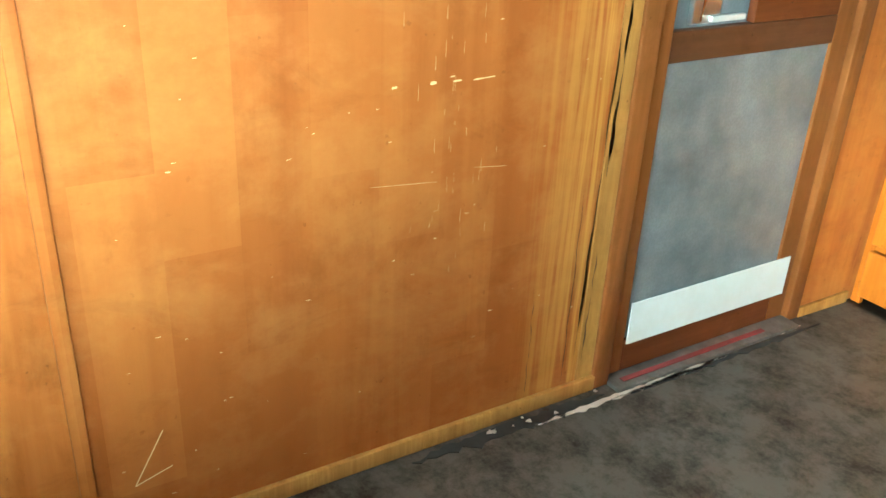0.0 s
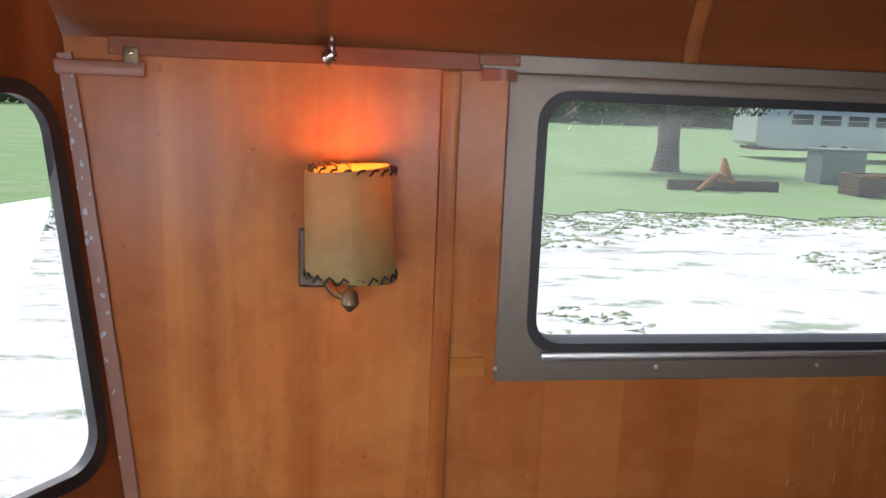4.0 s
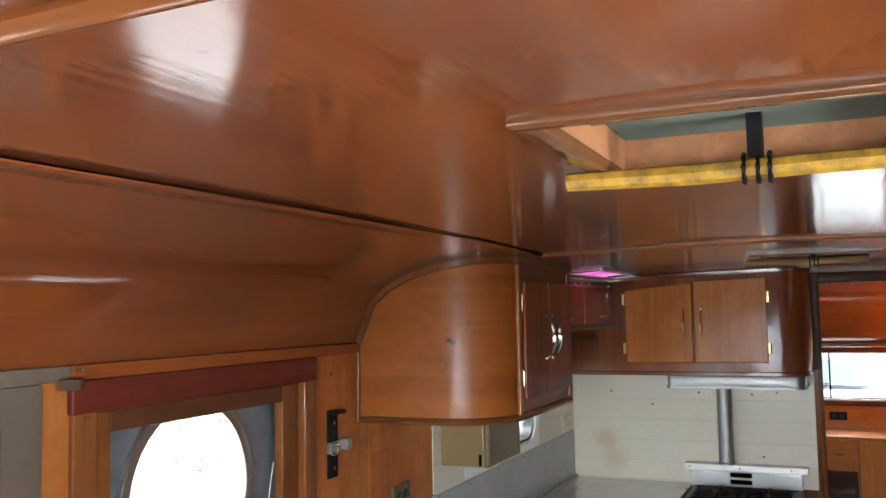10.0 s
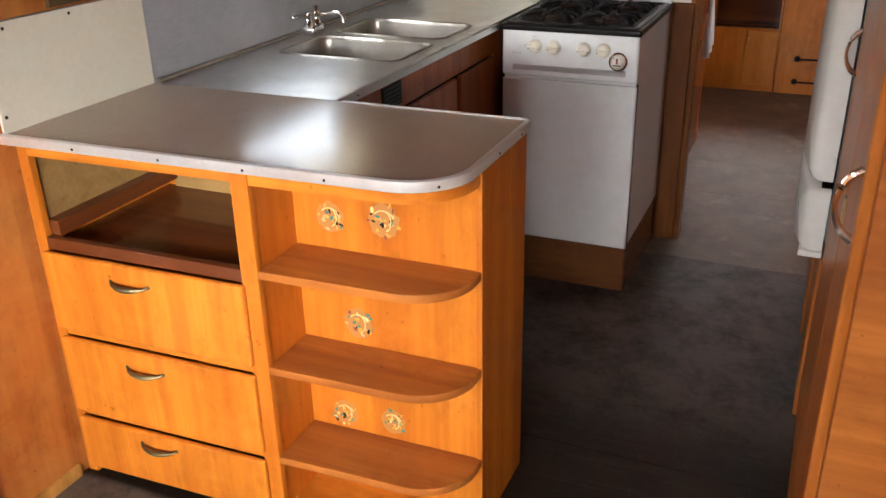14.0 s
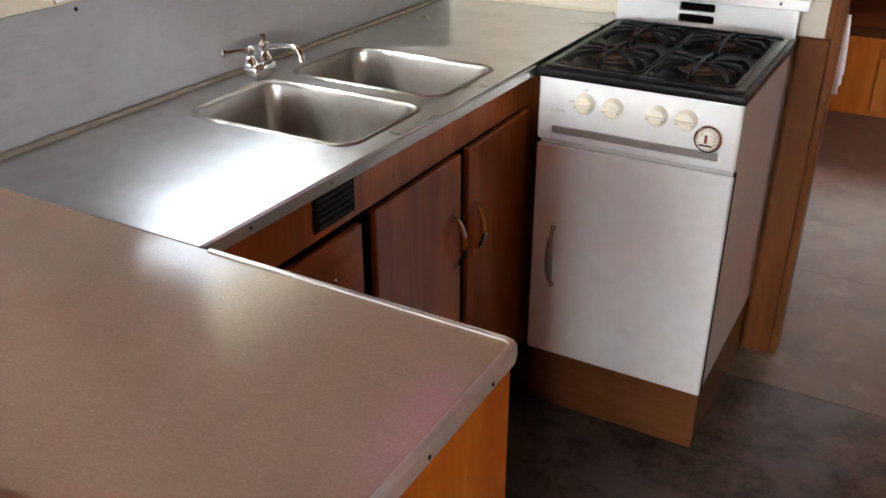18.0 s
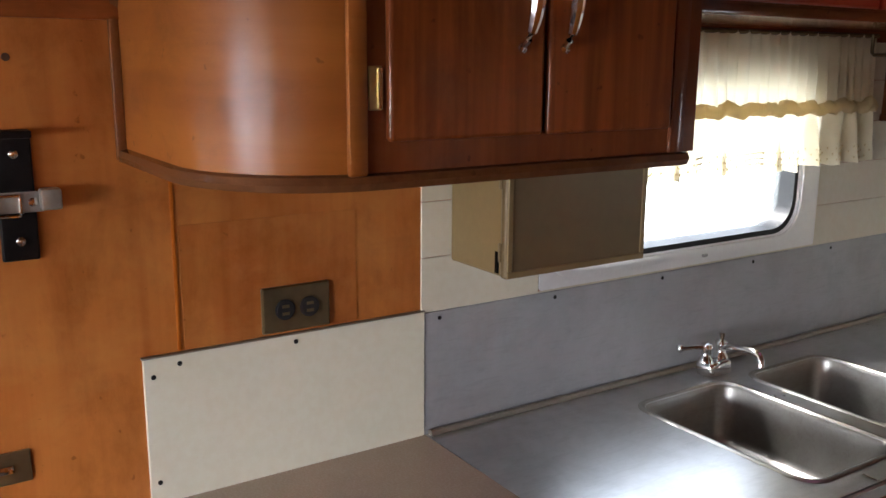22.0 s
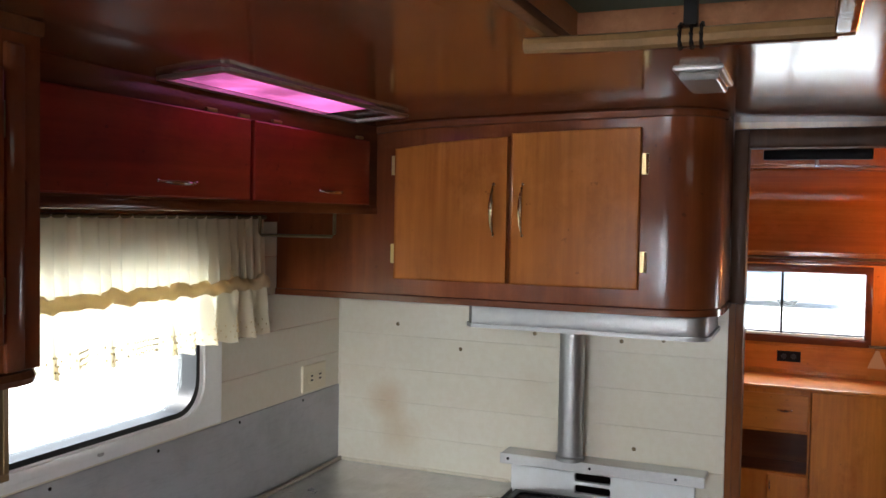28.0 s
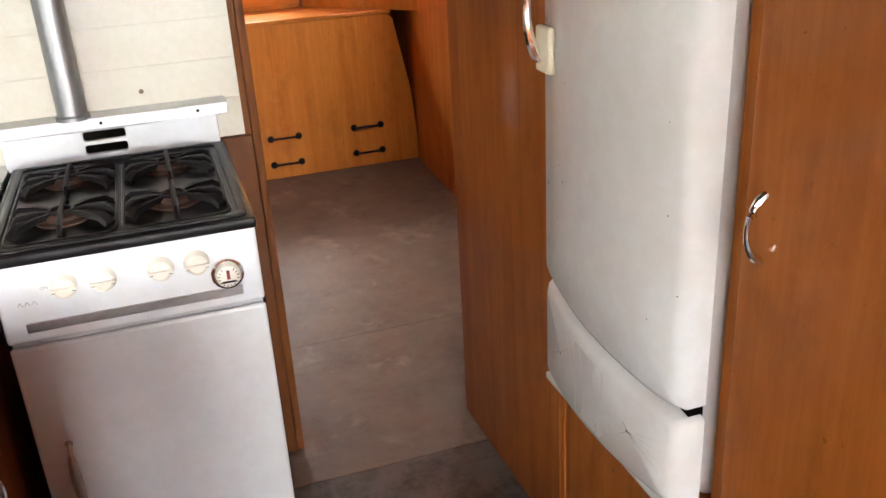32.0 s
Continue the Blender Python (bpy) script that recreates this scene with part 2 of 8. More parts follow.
n.b.inputs["Specular IOR Level"].default_value = 0.06
n.link(n.b.inputs["Normal"].links[0].from_socket, n.b.inputs["Coat Normal"])
M_RED = wood("mahogany", (0.27, 0.070, 0.018), (0.15, 0.036, 0.009), "z", 0.3, 0.18)
M_RED_X = wood("mahogany_level", (0.22, 0.058, 0.016), (0.12, 0.03, 0.008), "x", 0.28, 0.3)
M_RED_Y = wood("mahogany_long", (0.22, 0.058, 0.016), (0.12, 0.03, 0.008), "y", 0.28, 0.3)
M_REDPAINT = wood("red_stain", (0.36, 0.040, 0.016), (0.22, 0.022, 0.010), "y", 0.3, 0.3)
M_REDDARK = wood("dark_red_stain", (0.17, 0.030, 0.016), (0.10, 0.016, 0.010), "y", 0.3, 0.1, gloss=0.25)
M_INSIDE = wood("raw_plywood", (0.42, 0.25, 0.09), (0.30, 0.17, 0.06), "x", 0.6, 0.0)
def worn_floor():
    """Old dark lino: brown ground, grey worn paths, fine scuffs and patches of lost gloss."""
    m = mat("worn_lino", (0.06, 0.045, 0.036), 0.45)
    n = Nodes(m)
    v = n.coords((1, 1, 1), False)
    big, mid, fine = n.noise(v, 2.4, 7, 0.68, 0.1), n.noise(v, 13, 8, 0.75, 0.1), n.noise(v, 90, 4, 0.7)
    c = n.mix(n.ramp(big, (0.3, (0.9,) * 3), (0.62, (0.0,) * 3)), (0.020, 0.012, 0.007), (0.008, 0.005, 0.003))
    c = n.mix(n.ramp(mid, (0.50, (0.0,) * 3), (0.70, (0.8,) * 3)), c, (0.032, 0.022, 0.015))
    c = n.mix(n.ramp(fine, (0.5, (0.0,) * 3), (0.75, (0.3,) * 3)), c, (0.050, 0.036, 0.026))
    dirt = n.noise(n.coords((3, 40, 3), False), 1.2, 3, 0.6)
    c = n.mix(n.ramp(dirt, (0.55, (0.0,) * 3), (0.75, (0.25,) * 3)), c, (0.10, 0.085, 0.072))
    # boots have worn it pale inside the door; towards the hall, painted window light
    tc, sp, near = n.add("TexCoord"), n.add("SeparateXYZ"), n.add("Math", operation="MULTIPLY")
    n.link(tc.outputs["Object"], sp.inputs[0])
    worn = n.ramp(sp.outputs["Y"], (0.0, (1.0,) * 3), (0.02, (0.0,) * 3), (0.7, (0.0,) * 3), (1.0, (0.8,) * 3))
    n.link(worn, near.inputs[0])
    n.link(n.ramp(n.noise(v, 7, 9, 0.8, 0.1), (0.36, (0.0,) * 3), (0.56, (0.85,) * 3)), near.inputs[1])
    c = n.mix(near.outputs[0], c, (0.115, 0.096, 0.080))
    # past the kitchen the colour is paler to carry the bedroom window's light
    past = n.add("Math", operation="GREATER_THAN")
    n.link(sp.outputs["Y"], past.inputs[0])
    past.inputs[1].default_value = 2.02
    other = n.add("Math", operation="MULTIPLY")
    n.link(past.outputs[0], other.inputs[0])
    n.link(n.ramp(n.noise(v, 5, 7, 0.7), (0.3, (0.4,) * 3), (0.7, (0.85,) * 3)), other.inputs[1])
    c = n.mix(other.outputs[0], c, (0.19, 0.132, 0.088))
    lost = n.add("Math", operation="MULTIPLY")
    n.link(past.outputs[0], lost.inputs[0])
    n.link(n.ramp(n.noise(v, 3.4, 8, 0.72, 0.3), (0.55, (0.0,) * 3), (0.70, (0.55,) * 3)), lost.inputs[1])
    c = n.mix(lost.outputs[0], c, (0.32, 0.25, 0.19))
    scr = n.noise(n.coords((26, 5, 1), False), 2.4, 7, 0.8, 1.2)
    c = n.mix(n.ramp(scr, (0.56, (0.0,) * 3), (0.70, (0.28,) * 3)), c, (0.11, 0.092, 0.076))
    n.color(c)
    n.rough(mid, 0.3, 0.75)
    n.b.inputs["Specular IOR Level"].default_value = 0.22
    n.bump(mid, 0.25, 0.002)
    return m


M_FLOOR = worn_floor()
M_WHITE = stained("cream_panel", (0.72, 0.69, 0.58), (0.60, 0.52, 0.36), 0.35, 0, 2.2, 60, 0.05, 0.3)
M_WHITE_S = stained("cream_panel_stained", (0.72, 0.69, 0.58), (0.60, 0.52, 0.36), 0.35, 0, 2.2, 60, 0.05, 0.3)
n = Nodes(M_WHITE_S)
cream = n.b.inputs["Base Color"].links[0].from_socket
wob = n.noise(n.coords((1, 1, 1), False), 14, 4, 0.6)
for at, rad, amt in (((0.165, YP - 0.01, 1.11), 0.07, 0.6), ((0.21, YP - 0.01, 1.02), 0.075, 0.5), ((0.62, YP - 0.01, 1.20), 0.05, 0.2)):
    tc, dist, add_ = n.add("TexCoord"), n.add("VectorMath", operation="DISTANCE"), n.add("Math", operation="MULTIPLY_ADD")
    n.link(tc.outputs["Object"], dist.inputs[0])
    dist.inputs[1].default_value = at
    n.link(wob, add_.inputs[0])
    add_.inputs[1].default_value = 0.05
    n.link(dist.outputs["Value"], add_.inputs[2])
    cream = n.mix(n.ramp(add_.outputs[0], (rad * 0.5, (amt,) * 3), (rad + 0.035, (0.0,) * 3)), cream, (0.52, 0.38, 0.22))
n.color(cream)
M_ENAMEL = stained("white_enamel", (0.81, 0.84, 0.85), (0.66, 0.63, 0.58), 0.16, 0, 3.0, 30, 0.01, 0.25, 0.4)
M_FRIDGE = stained("aged_white_enamel", (0.68, 0.69, 0.665), (0.52, 0.49, 0.41), 0.24, 0, 2.6, 25, 0.015, 0.5, 0.35)
def brushed(name, a, b, rough, axis, metal=1.0):
    """Worn sheet metal: hairline scratches along one axis, smears and dull patches."""
    m = mat(name, a, rough, metal)
    n = Nodes(m)
    v = n.coords((1, 1, 1))
    lines = n.noise(n.coords((2, 160, 160) if axis == "x" else (160, 2, 160)), 1.5, 4, 0.7)
    cross = n.noise(n.coords((60, 9, 60)), 1.2, 5, 0.7, 1.5)
    big = n.noise(v, 4.0, 6, 0.65, 0.6)
    c = n.mix(n.ramp(big, (0.3, (0.75,) * 3), (0.7, (0.0,) * 3)), a, b)
    c = n.mix(n.ramp(cross, (0.5, (0.0,) * 3), (0.75, (0.28,) * 3)), c, tuple(q * 0.6 for q in b))
    mott = n.noise(v, 11.0, 7, 0.7, 0.4)
    c = n.mix(n.ramp(mott, (0.45, (0.0,) * 3), (0.75, (0.30,) * 3)), c, tuple(q * 0.6 for q in b))
    n.color(c)
    n.rough(n.mix(0.35, big, mott), rough * 0.65, rough * 1.4)
    n.bump(lines, 0.10, 0.0008)
    return m


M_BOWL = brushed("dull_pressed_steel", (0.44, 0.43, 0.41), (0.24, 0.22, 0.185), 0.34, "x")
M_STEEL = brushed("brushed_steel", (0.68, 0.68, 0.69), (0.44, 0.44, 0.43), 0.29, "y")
M_SPLASH = brushed("dull_metal_sheet", (0.44, 0.45, 0.48), (0.34, 0.345, 0.36), 0.42, "y", 0.35)
M_ALU = stained("aluminium", (0.62, 0.62, 0.61), (0.45, 0.45, 0.44), 0.35, 1.0, 12, 120, 0.08, 0.5)
M_BEAD = stained("browned_metal", (0.34, 0.31, 0.27), (0.20, 0.17, 0.13), 0.4, 0.6, 14, 60, 0.1, 0.7)
M_CHROME = mat("chrome", (0.78, 0.77, 0.75), 0.12, 1.0)
M_BRASS = mat("brass", (0.55, 0.42, 0.20), 0.3, 1.0)
def laminate():
    """Taupe plastic laminate: fine speckle, faint rubbed cloudiness, even gloss."""
    m = mat("taupe_laminate", (0.25, 0.195, 0.15), 0.2)
    n = Nodes(m)
    v = n.coords((1, 1, 1), False)
    c = n.mix(n.noise(v, 1.5, 2, 0.5), (0.42, 0.318, 0.240), (0.34, 0.255, 0.190))
    c = n.mix(n.ramp(n.noise(v, 260, 2, 0.6), (0.4, (0.0,) * 3), (0.7, (0.45,) * 3)), c, (0.52, 0.43, 0.35))
    n.color(c)
    rub = n.noise(n.coords((1, 1, 1), False), 9, 7, 0.72, 0.5)
    c = n.mix(n.ramp(rub, (0.45, (0.0,) * 3), (0.75, (0.22,) * 3)), c, (0.24, 0.175, 0.125))
    n.color(c)
    n.rough(rub, 0.09, 0.22)
    n.bump(n.noise(v, 420, 2, 0.5), 0.03, 0.0005)
    return m


M_LAMINATE = laminate()
M_SINKCAB = wood("orange_mahogany", (0.46, 0.125, 0.027), (0.26, 0.062, 0.014), "z", 0.3, 0.3)
M_SINKCAB_Y = wood("orange_mahogany_long", (0.46, 0.125, 0.027), (0.26, 0.062, 0.014), "y", 0.3, 0.3)
M_BLACK = stained("black_iron", (0.005, 0.005, 0.006), (0.012, 0.008, 0.006), 0.5, 0.0, 10, 80, 0.1, 0.5)
M_BLACK.node_tree.nodes["Principled BSDF"].inputs["Specular IOR Level"].default_value = 0.15
M_STOVETOP = stained("black_enamel", (0.006, 0.006, 0.007), (0.014, 0.011, 0.010), 0.30, 0.0, 8, 60, 0.03, 0.4, 0.0)
M_STOVETOP.node_tree.nodes["Principled BSDF"].inputs["Specular IOR Level"].default_value = 0.18
M_RUBBER = mat("black_rubber", (0.012, 0.012, 0.013), 0.5)
M_WARP = wood("warped_veneer", (0.34, 0.15, 0.055), (0.10, 0.034, 0.012), "y", 0.26, 0.3, grain=2.2, bump=0.7, blotch=0.8)
M_CEIL_P = wood("ceiling_veneer_pale", (0.56, 0.27, 0.13), (0.34, 0.14, 0.06), "y", 0.4, 0.08, gloss=0.3)
M_BATTEN = wood("batten_wood", (0.36, 0.125, 0.034), (0.22, 0.068, 0.018), "x", 0.3, 0.3)
M_SILL = wood("sill_veneer", (0.20, 0.09, 0.06), (0.06, 0.03, 0.025), "y", 0.3, 0.3, grain=1.5)
# near black for open cracks and slots, and for shade painted into recesses
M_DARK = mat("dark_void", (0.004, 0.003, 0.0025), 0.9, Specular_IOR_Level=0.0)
M_KNOBW = stained("white_bakelite", (0.80, 0.775, 0.69), (0.66, 0.58, 0.42), 0.28, 0, 30, 90, 0.02, 0.4)
M_KNOB = mat("cream_bakelite", (0.72, 0.66, 0.48), 0.3)
M_FRAMEGREY = stained("grey_painted_metal", (0.20, 0.165, 0.125), (0.14, 0.11, 0.085), 0.4, 0.3, 6, 60, 0.05, 0.5)
M_SCREEN = stained("grey_mesh_panel", (0.36, 0.39, 0.42), (0.13, 0.15, 0.165), 0.45, 0.4, 5, 160, 0.3, 0.95)
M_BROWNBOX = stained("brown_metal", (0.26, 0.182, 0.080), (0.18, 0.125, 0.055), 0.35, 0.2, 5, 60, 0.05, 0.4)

M_HONEY_O = wood("orange_veneer", (0.68, 0.25, 0.036), (0.55, 0.175, 0.022), "z", 0.25, 0.3)
M_CEIL_O = wood("orange_ceiling", (0.40, 0.13, 0.026), (0.28, 0.08, 0.016), "x", 0.2, 0.3)
M_JAMB = wood("reddish_jamb", (0.25, 0.085, 0.020), (0.15, 0.046, 0.011), "z", 0.3, 0.2)
M_TRIM_D = wood("dark_trim", (0.10, 0.042, 0.018), (0.055, 0.022, 0.010), "z", 0.35, 0.04, gloss=0.3)
M_TRIM_X = wood("trim_wood_cross", (0.19, 0.068, 0.02), (0.11, 0.037, 0.012), "x", 0.28, 0.3)
M_SPLIT = mat("split_wood", (0.09, 0.04, 0.015), 0.8)
M_PALE = wood("bleached_board", (0.62, 0.33, 0.085), (0.33, 0.14, 0.035), "z", 0.45, 0.05, grain=1.4)
M_PINKSTRIP = stained("pinkish_brown_paint", (0.30, 0.135, 0.085), (0.22, 0.10, 0.07), 0.4, 0, 8, 60, 0.1, 0.5)
M_CHIP = stained("bare_chipped_metal", (0.45, 0.44, 0.46), (0.30, 0.28, 0.30), 0.5, 0.4, 20, 90, 0.1, 0.5)
M_SCRATCH = mat("pale_scratch", (0.76, 0.54, 0.29), 0.7)
M_ALU_P = stained("polished_aluminium", (0.90, 0.91, 0.92), (0.76, 0.76, 0.76), 0.28, 0.5, 10, 100, 0.04, 0.4)
M_ALU_D = stained("dirty_aluminium", (0.30, 0.28, 0.27), (0.10, 0.09, 0.08), 0.5, 0.7, 16, 90, 0.1, 0.7)
M_WHITECORD = mat("white_cord", (0.7, 0.7, 0.68), 0.6)
M_STRAP = stained("reddish_strap", (0.34, 0.14, 0.085), (0.22, 0.08, 0.05), 0.35, 0, 8, 60, 0.1, 0.5)
M_REDLINE = stained("worn_red_paint", (0.30, 0.03, 0.03), (0.08, 0.03, 0.03), 0.5, 0, 25, 90, 0.1, 0.7)
M_PALEPATCH = stained("torn_backing", (0.60, 0.50, 0.44), (0.40, 0.32, 0.27), 0.8, 0, 14, 80, 0.2, 0.6)
M_GRIME = stained("black_grime", (0.012, 0.011, 0.012), (0.03, 0.028, 0.03), 0.5, 0, 14, 80, 0.3, 0.6)
M_BRASS_D = stained("tarnished_brass", (0.22, 0.17, 0.09), (0.10, 0.08, 0.05), 0.38, 0.8, 14, 60, 0.05, 0.5)
M_PLATE = stained("dull_brass", (0.12, 0.09, 0.06), (0.08, 0.06, 0.04), 0.4, 0.7, 20, 90, 0.05, 0.6)
M_BULB = mat("warm_bulb", (1.0, 0.55, 0.2), 0.4, 0.0, Emission_Color=(1.0, 0.45, 0.12, 1), Emission_Strength=0.8)
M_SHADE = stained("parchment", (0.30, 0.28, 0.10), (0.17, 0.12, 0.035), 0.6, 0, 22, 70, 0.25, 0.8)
M_SHADE.node_tree.nodes["Principled BSDF"].inputs["Transmission Weight"].default_value = 0.25
M_SHADE.node_tree.nodes["Principled BSDF"].inputs["Subsurface Weight"].default_value = 0.0
M_SHADE_B = mat("glowing_shade", (0.9, 0.6, 0.2), 0.5, 0.0, Emission_Color=(1.0, 0.42, 0.06, 1), Emission_Strength=1.5)
M_PINKGLOW = mat("pink_plastic", (0.8, 0.25, 0.6), 0.4, 0.0, Emission_Color=(1.0, 0.20, 0.62, 1), Emission_Strength=0.30)
n = Nodes(M_PINKGLOW)
n.link(n.ramp(n.noise(n.coords((1, 1, 1), False), 9, 3, 0.5), (0.35, (0.14,) * 3), (0.7, (0.75,) * 3)), n.b.inputs["Emission Strength"])
M_FROST = mat("frosted_panel", (0.9, 0.9, 0.8), 0.5, 0.0, Emission_Color=(1.0, 1.0, 0.82, 1), Emission_Strength=0.7)
M_YELLOW = stained("chipped_yellow_paint", (0.66, 0.38, 0.025), (0.16, 0.085, 0.025), 0.5, 0, 55, 160, 0.9, 0.95)
M_BROWNSTICK = stained("worn_stick", (0.33, 0.19, 0.07), (0.14, 0.08, 0.03), 0.5, 0, 25, 120, 0.4, 0.5)
M_TEAL = mat("teal_decal", (0.03, 0.20, 0.19), 0.5)
M_TAN = mat("dried_tan", (0.60, 0.36, 0.17), 0.7)
M_CREAMD = mat("cream_decal", (0.72, 0.55, 0.25), 0.5)
M_GOLD = mat("gold_decal", (0.55, 0.30, 0.04), 0.5)
M_BLUEBADGE = mat("badge", (0.25, 0.25, 0.26), 0.3, 0.8)


M_SHELF = wood("shelf_wood", (0.50, 0.165, 0.03), (0.32, 0.09, 0.018), "x", 0.4, 0.1)
M_HONEY_D2 = mat("faded_decal_ground", (0.42, 0.17, 0.04), 0.5)
M_KNOBGREY = stained("worn_grey_handle", (0.38, 0.36, 0.33), (0.22, 0.18, 0.15), 0.35, 0.4, 30, 90, 0.05, 0.5)
M_BURNER = stained("rusty_iron", (0.08, 0.036, 0.018), (0.02, 0.014, 0.012), 0.7, 0.2, 40, 120, 0.4, 0.6)
M_GALV = stained("galvanised", (0.42, 0.43, 0.43), (0.30, 0.31, 0.31), 0.4, 0.8, 25, 90, 0.1, 0.6)


M_CABSIDE = wood("curved_veneer", (0.37, 0.118, 0.019), (0.24, 0.066, 0.011), "h", 0.24, 0.14, 0.14, gloss=0.24, figure=0.12)
M_DOORWOOD = wood("door_veneer", (0.35, 0.09, 0.019), (0.18, 0.042, 0.009), "z", 0.26, 0.14, grain=0.9, figure=0.5)
M_DOORHONEY = wood("door_honey", (0.60, 0.21, 0.032), (0.31, 0.090, 0.014), "z", 0.28, 0.12, blotch=0.8, gloss=0.16)
M_GLOSS = wood("glossy_veneer", (0.45, 0.142, 0.022), (0.34, 0.098, 0.014), "z", 0.38, 0.12, bump=0.05)
M_GLOSS_H = wood("glossy_honey", (0.44, 0.14, 0.024), (0.30, 0.085, 0.014), "z", 0.34, 0.15, bump=0.03, gloss=0.05, wave_=0.05)
M_HONEY_OX = wood("orange_veneer_level", (0.68, 0.25, 0.036), (0.55, 0.175, 0.022), "x", 0.25, 0.3)
M_BRASS_L = mat("light_brass", (0.62, 0.52, 0.32), 0.25, 1.0)
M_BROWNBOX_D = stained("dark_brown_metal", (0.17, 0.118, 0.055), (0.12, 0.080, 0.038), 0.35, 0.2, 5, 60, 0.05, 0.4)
M_LENS = mat("clear_ribbed", (0.8, 0.8, 0.78), 0.15, 0.0, Transmission_Weight=0.6)
M_ORANGE = stained("orange_paint", (0.50, 0.20, 0.04), (0.25, 0.10, 0.04), 0.6, 0, 6, 30, 0.2, 0.6)
M_RUST2 = stained("orange_rust", (0.40, 0.20, 0.07), (0.20, 0.10, 0.05), 0.8, 0, 6, 30, 0.3, 0.6)
M_UTIL = stained("grey_green_paint", (0.26, 0.33, 0.30), (0.20, 0.25, 0.23), 0.6, 0, 2, 20, 0.05, 0.4)


def cloth(name, color, through_=0.45):
    m = mat(name, color, 0.9)
    n = Nodes(m)
    v = n.coords((1, 1, 1))
    weave = n.noise(v, 350, 2, 0.5)
    n.color(n.mix(n.ramp(n.noise(v, 6, 3), (0.35, (0.35,) * 3), (0.65, (0.0,) * 3)), color, tuple(q * 0.75 for q in color)))
    n.bump(weave, 0.15, 0.001)
    tr, ms = n.add("BsdfTranslucent"), n.add("MixShader")
    tr.inputs[0].default_value = (*color, 1)
    ms.inputs[0].default_value = through_
    n.link(n.b.outputs[0], ms.inputs[1])
    n.link(tr.outputs[0], ms.inputs[2])
    n.link(ms.outputs[0], n.t.nodes["Material Output"].inputs[0])
    return m


M_CURTAIN = cloth("cream_curtain", (0.90, 0.85, 0.68), 0.58)
M_LACE = cloth("cream_lace", (0.90, 0.84, 0.66), 0.5)
M_LID_T = cloth("translucent_lid", (0.16, 0.19, 0.15), 0.10)
M_EDGE = stained("dull_aluminium_band", (0.86, 0.85, 0.84), (0.60, 0.58, 0.55), 0.3, 0.6, 14, 90, 0.05, 0.5)
M_FLAKE = stained("pale_veneer_flake", (0.66, 0.52, 0.50), (0.40, 0.27, 0.25), 0.6, 0, 20, 90, 0.2, 0.5)
M_TOWEL = cloth("white_towelling", (0.84, 0.84, 0.82), 0.15)
M_BAND = cloth("tan_braid", (0.80, 0.68, 0.44), 0.5)
# parchment lets the bulb shine through
n = Nodes(M_SHADE)
tr, ms = n.add("BsdfTranslucent"), n.add("MixShader")
tr.inputs[0].default_value = (0.58, 0.40, 0.10, 1)
ms.inputs[0].default_value = 0.29
n.b.inputs["Transmission Weight"].default_value = 0.0
n.link(n.b.outputs[0], ms.inputs[1])
n.link(tr.outputs[0], ms.inputs[2])
n.link(ms.outputs[0], n.t.nodes["Material Output"].inputs[0])

glass = mat("glass", (1, 1, 1), 0.0, 0.0, Transmission_Weight=1.0, IOR=1.02)
M_GLASS = glass
# unwashed panes: a thin dust veil over the glass, also added to haze and lift the view
M_DUSTY = mat("dusty_glass", (1, 1, 1), 0.0, 0.0, Transmission_Weight=1.0, IOR=1.02)
n = Nodes(M_DUSTY)
tr, ms = n.add("BsdfTranslucent"), n.add("MixShader")
tr.inputs[0].default_value = (0.86, 0.92, 0.90, 1)
n.link(n.ramp(n.noise(n.coords((1, 1, 1), False), 5, 5, 0.65), (0.3, (0.03,) * 3), (0.75, (0.075,) * 3)), ms.inputs[0])
n.link(n.b.outputs[0], ms.inputs[1])
n.link(tr.outputs[0], ms.inputs[2])
n.link(ms.outputs[0], n.t.nodes["Material Output"].inputs[0])


# ---- mesh helpers ----
ORIGIN = {}


def thing(name, loc, label="", category="", group="", kind=""):
    ob = new(name)
    ob.location = loc
    ob.empty_display_size = 0.05
    ORIGIN[ob] = Vector(loc)
    return tagged(ob, label, category, group, kind)


def finish(bm, smooth=40):
    bmesh.ops.recalc_face_normals(bm, faces=bm.faces[:])
    for e in bm.edges:
        if len(e.link_faces) == 2:
            ang, areas = e.calc_face_angle(0), sorted(f_.calc_area() for f_ in e.link_faces)
            if ang > radians(smooth) or (ang > 0.05 and smooth <= 40 and areas[1] > 15 * areas[0]):
                e.smooth = False
    for fc in bm.faces:
        fc.smooth = True


def part(name, bm, material, parent=None, label="", smooth=40):
    at = ORIGIN.get(parent, Vector((0, 0, 0)))
    bmesh.ops.translate(bm, verts=bm.verts[:], vec=-at)
    finish(bm, smooth)
    me = bpy.data.meshes.new(name)
    bm.to_mesh(me)
    bm.free()
    me.materials.append(material)
    ob = new(name, me)
    if parent:
        ob.parent = parent
    ORIGIN[ob] = at
    return tagged(ob, label)


def solo(name, bm, material, label="", category="", group="", kind="", smooth=40):
    return tagged(part(name, bm, material, None, label, smooth), "", category, group, kind)


def struct(name, bm, material, label="", smooth=40):
    return solo(name, bm, material, label, "", "", "structure", smooth)


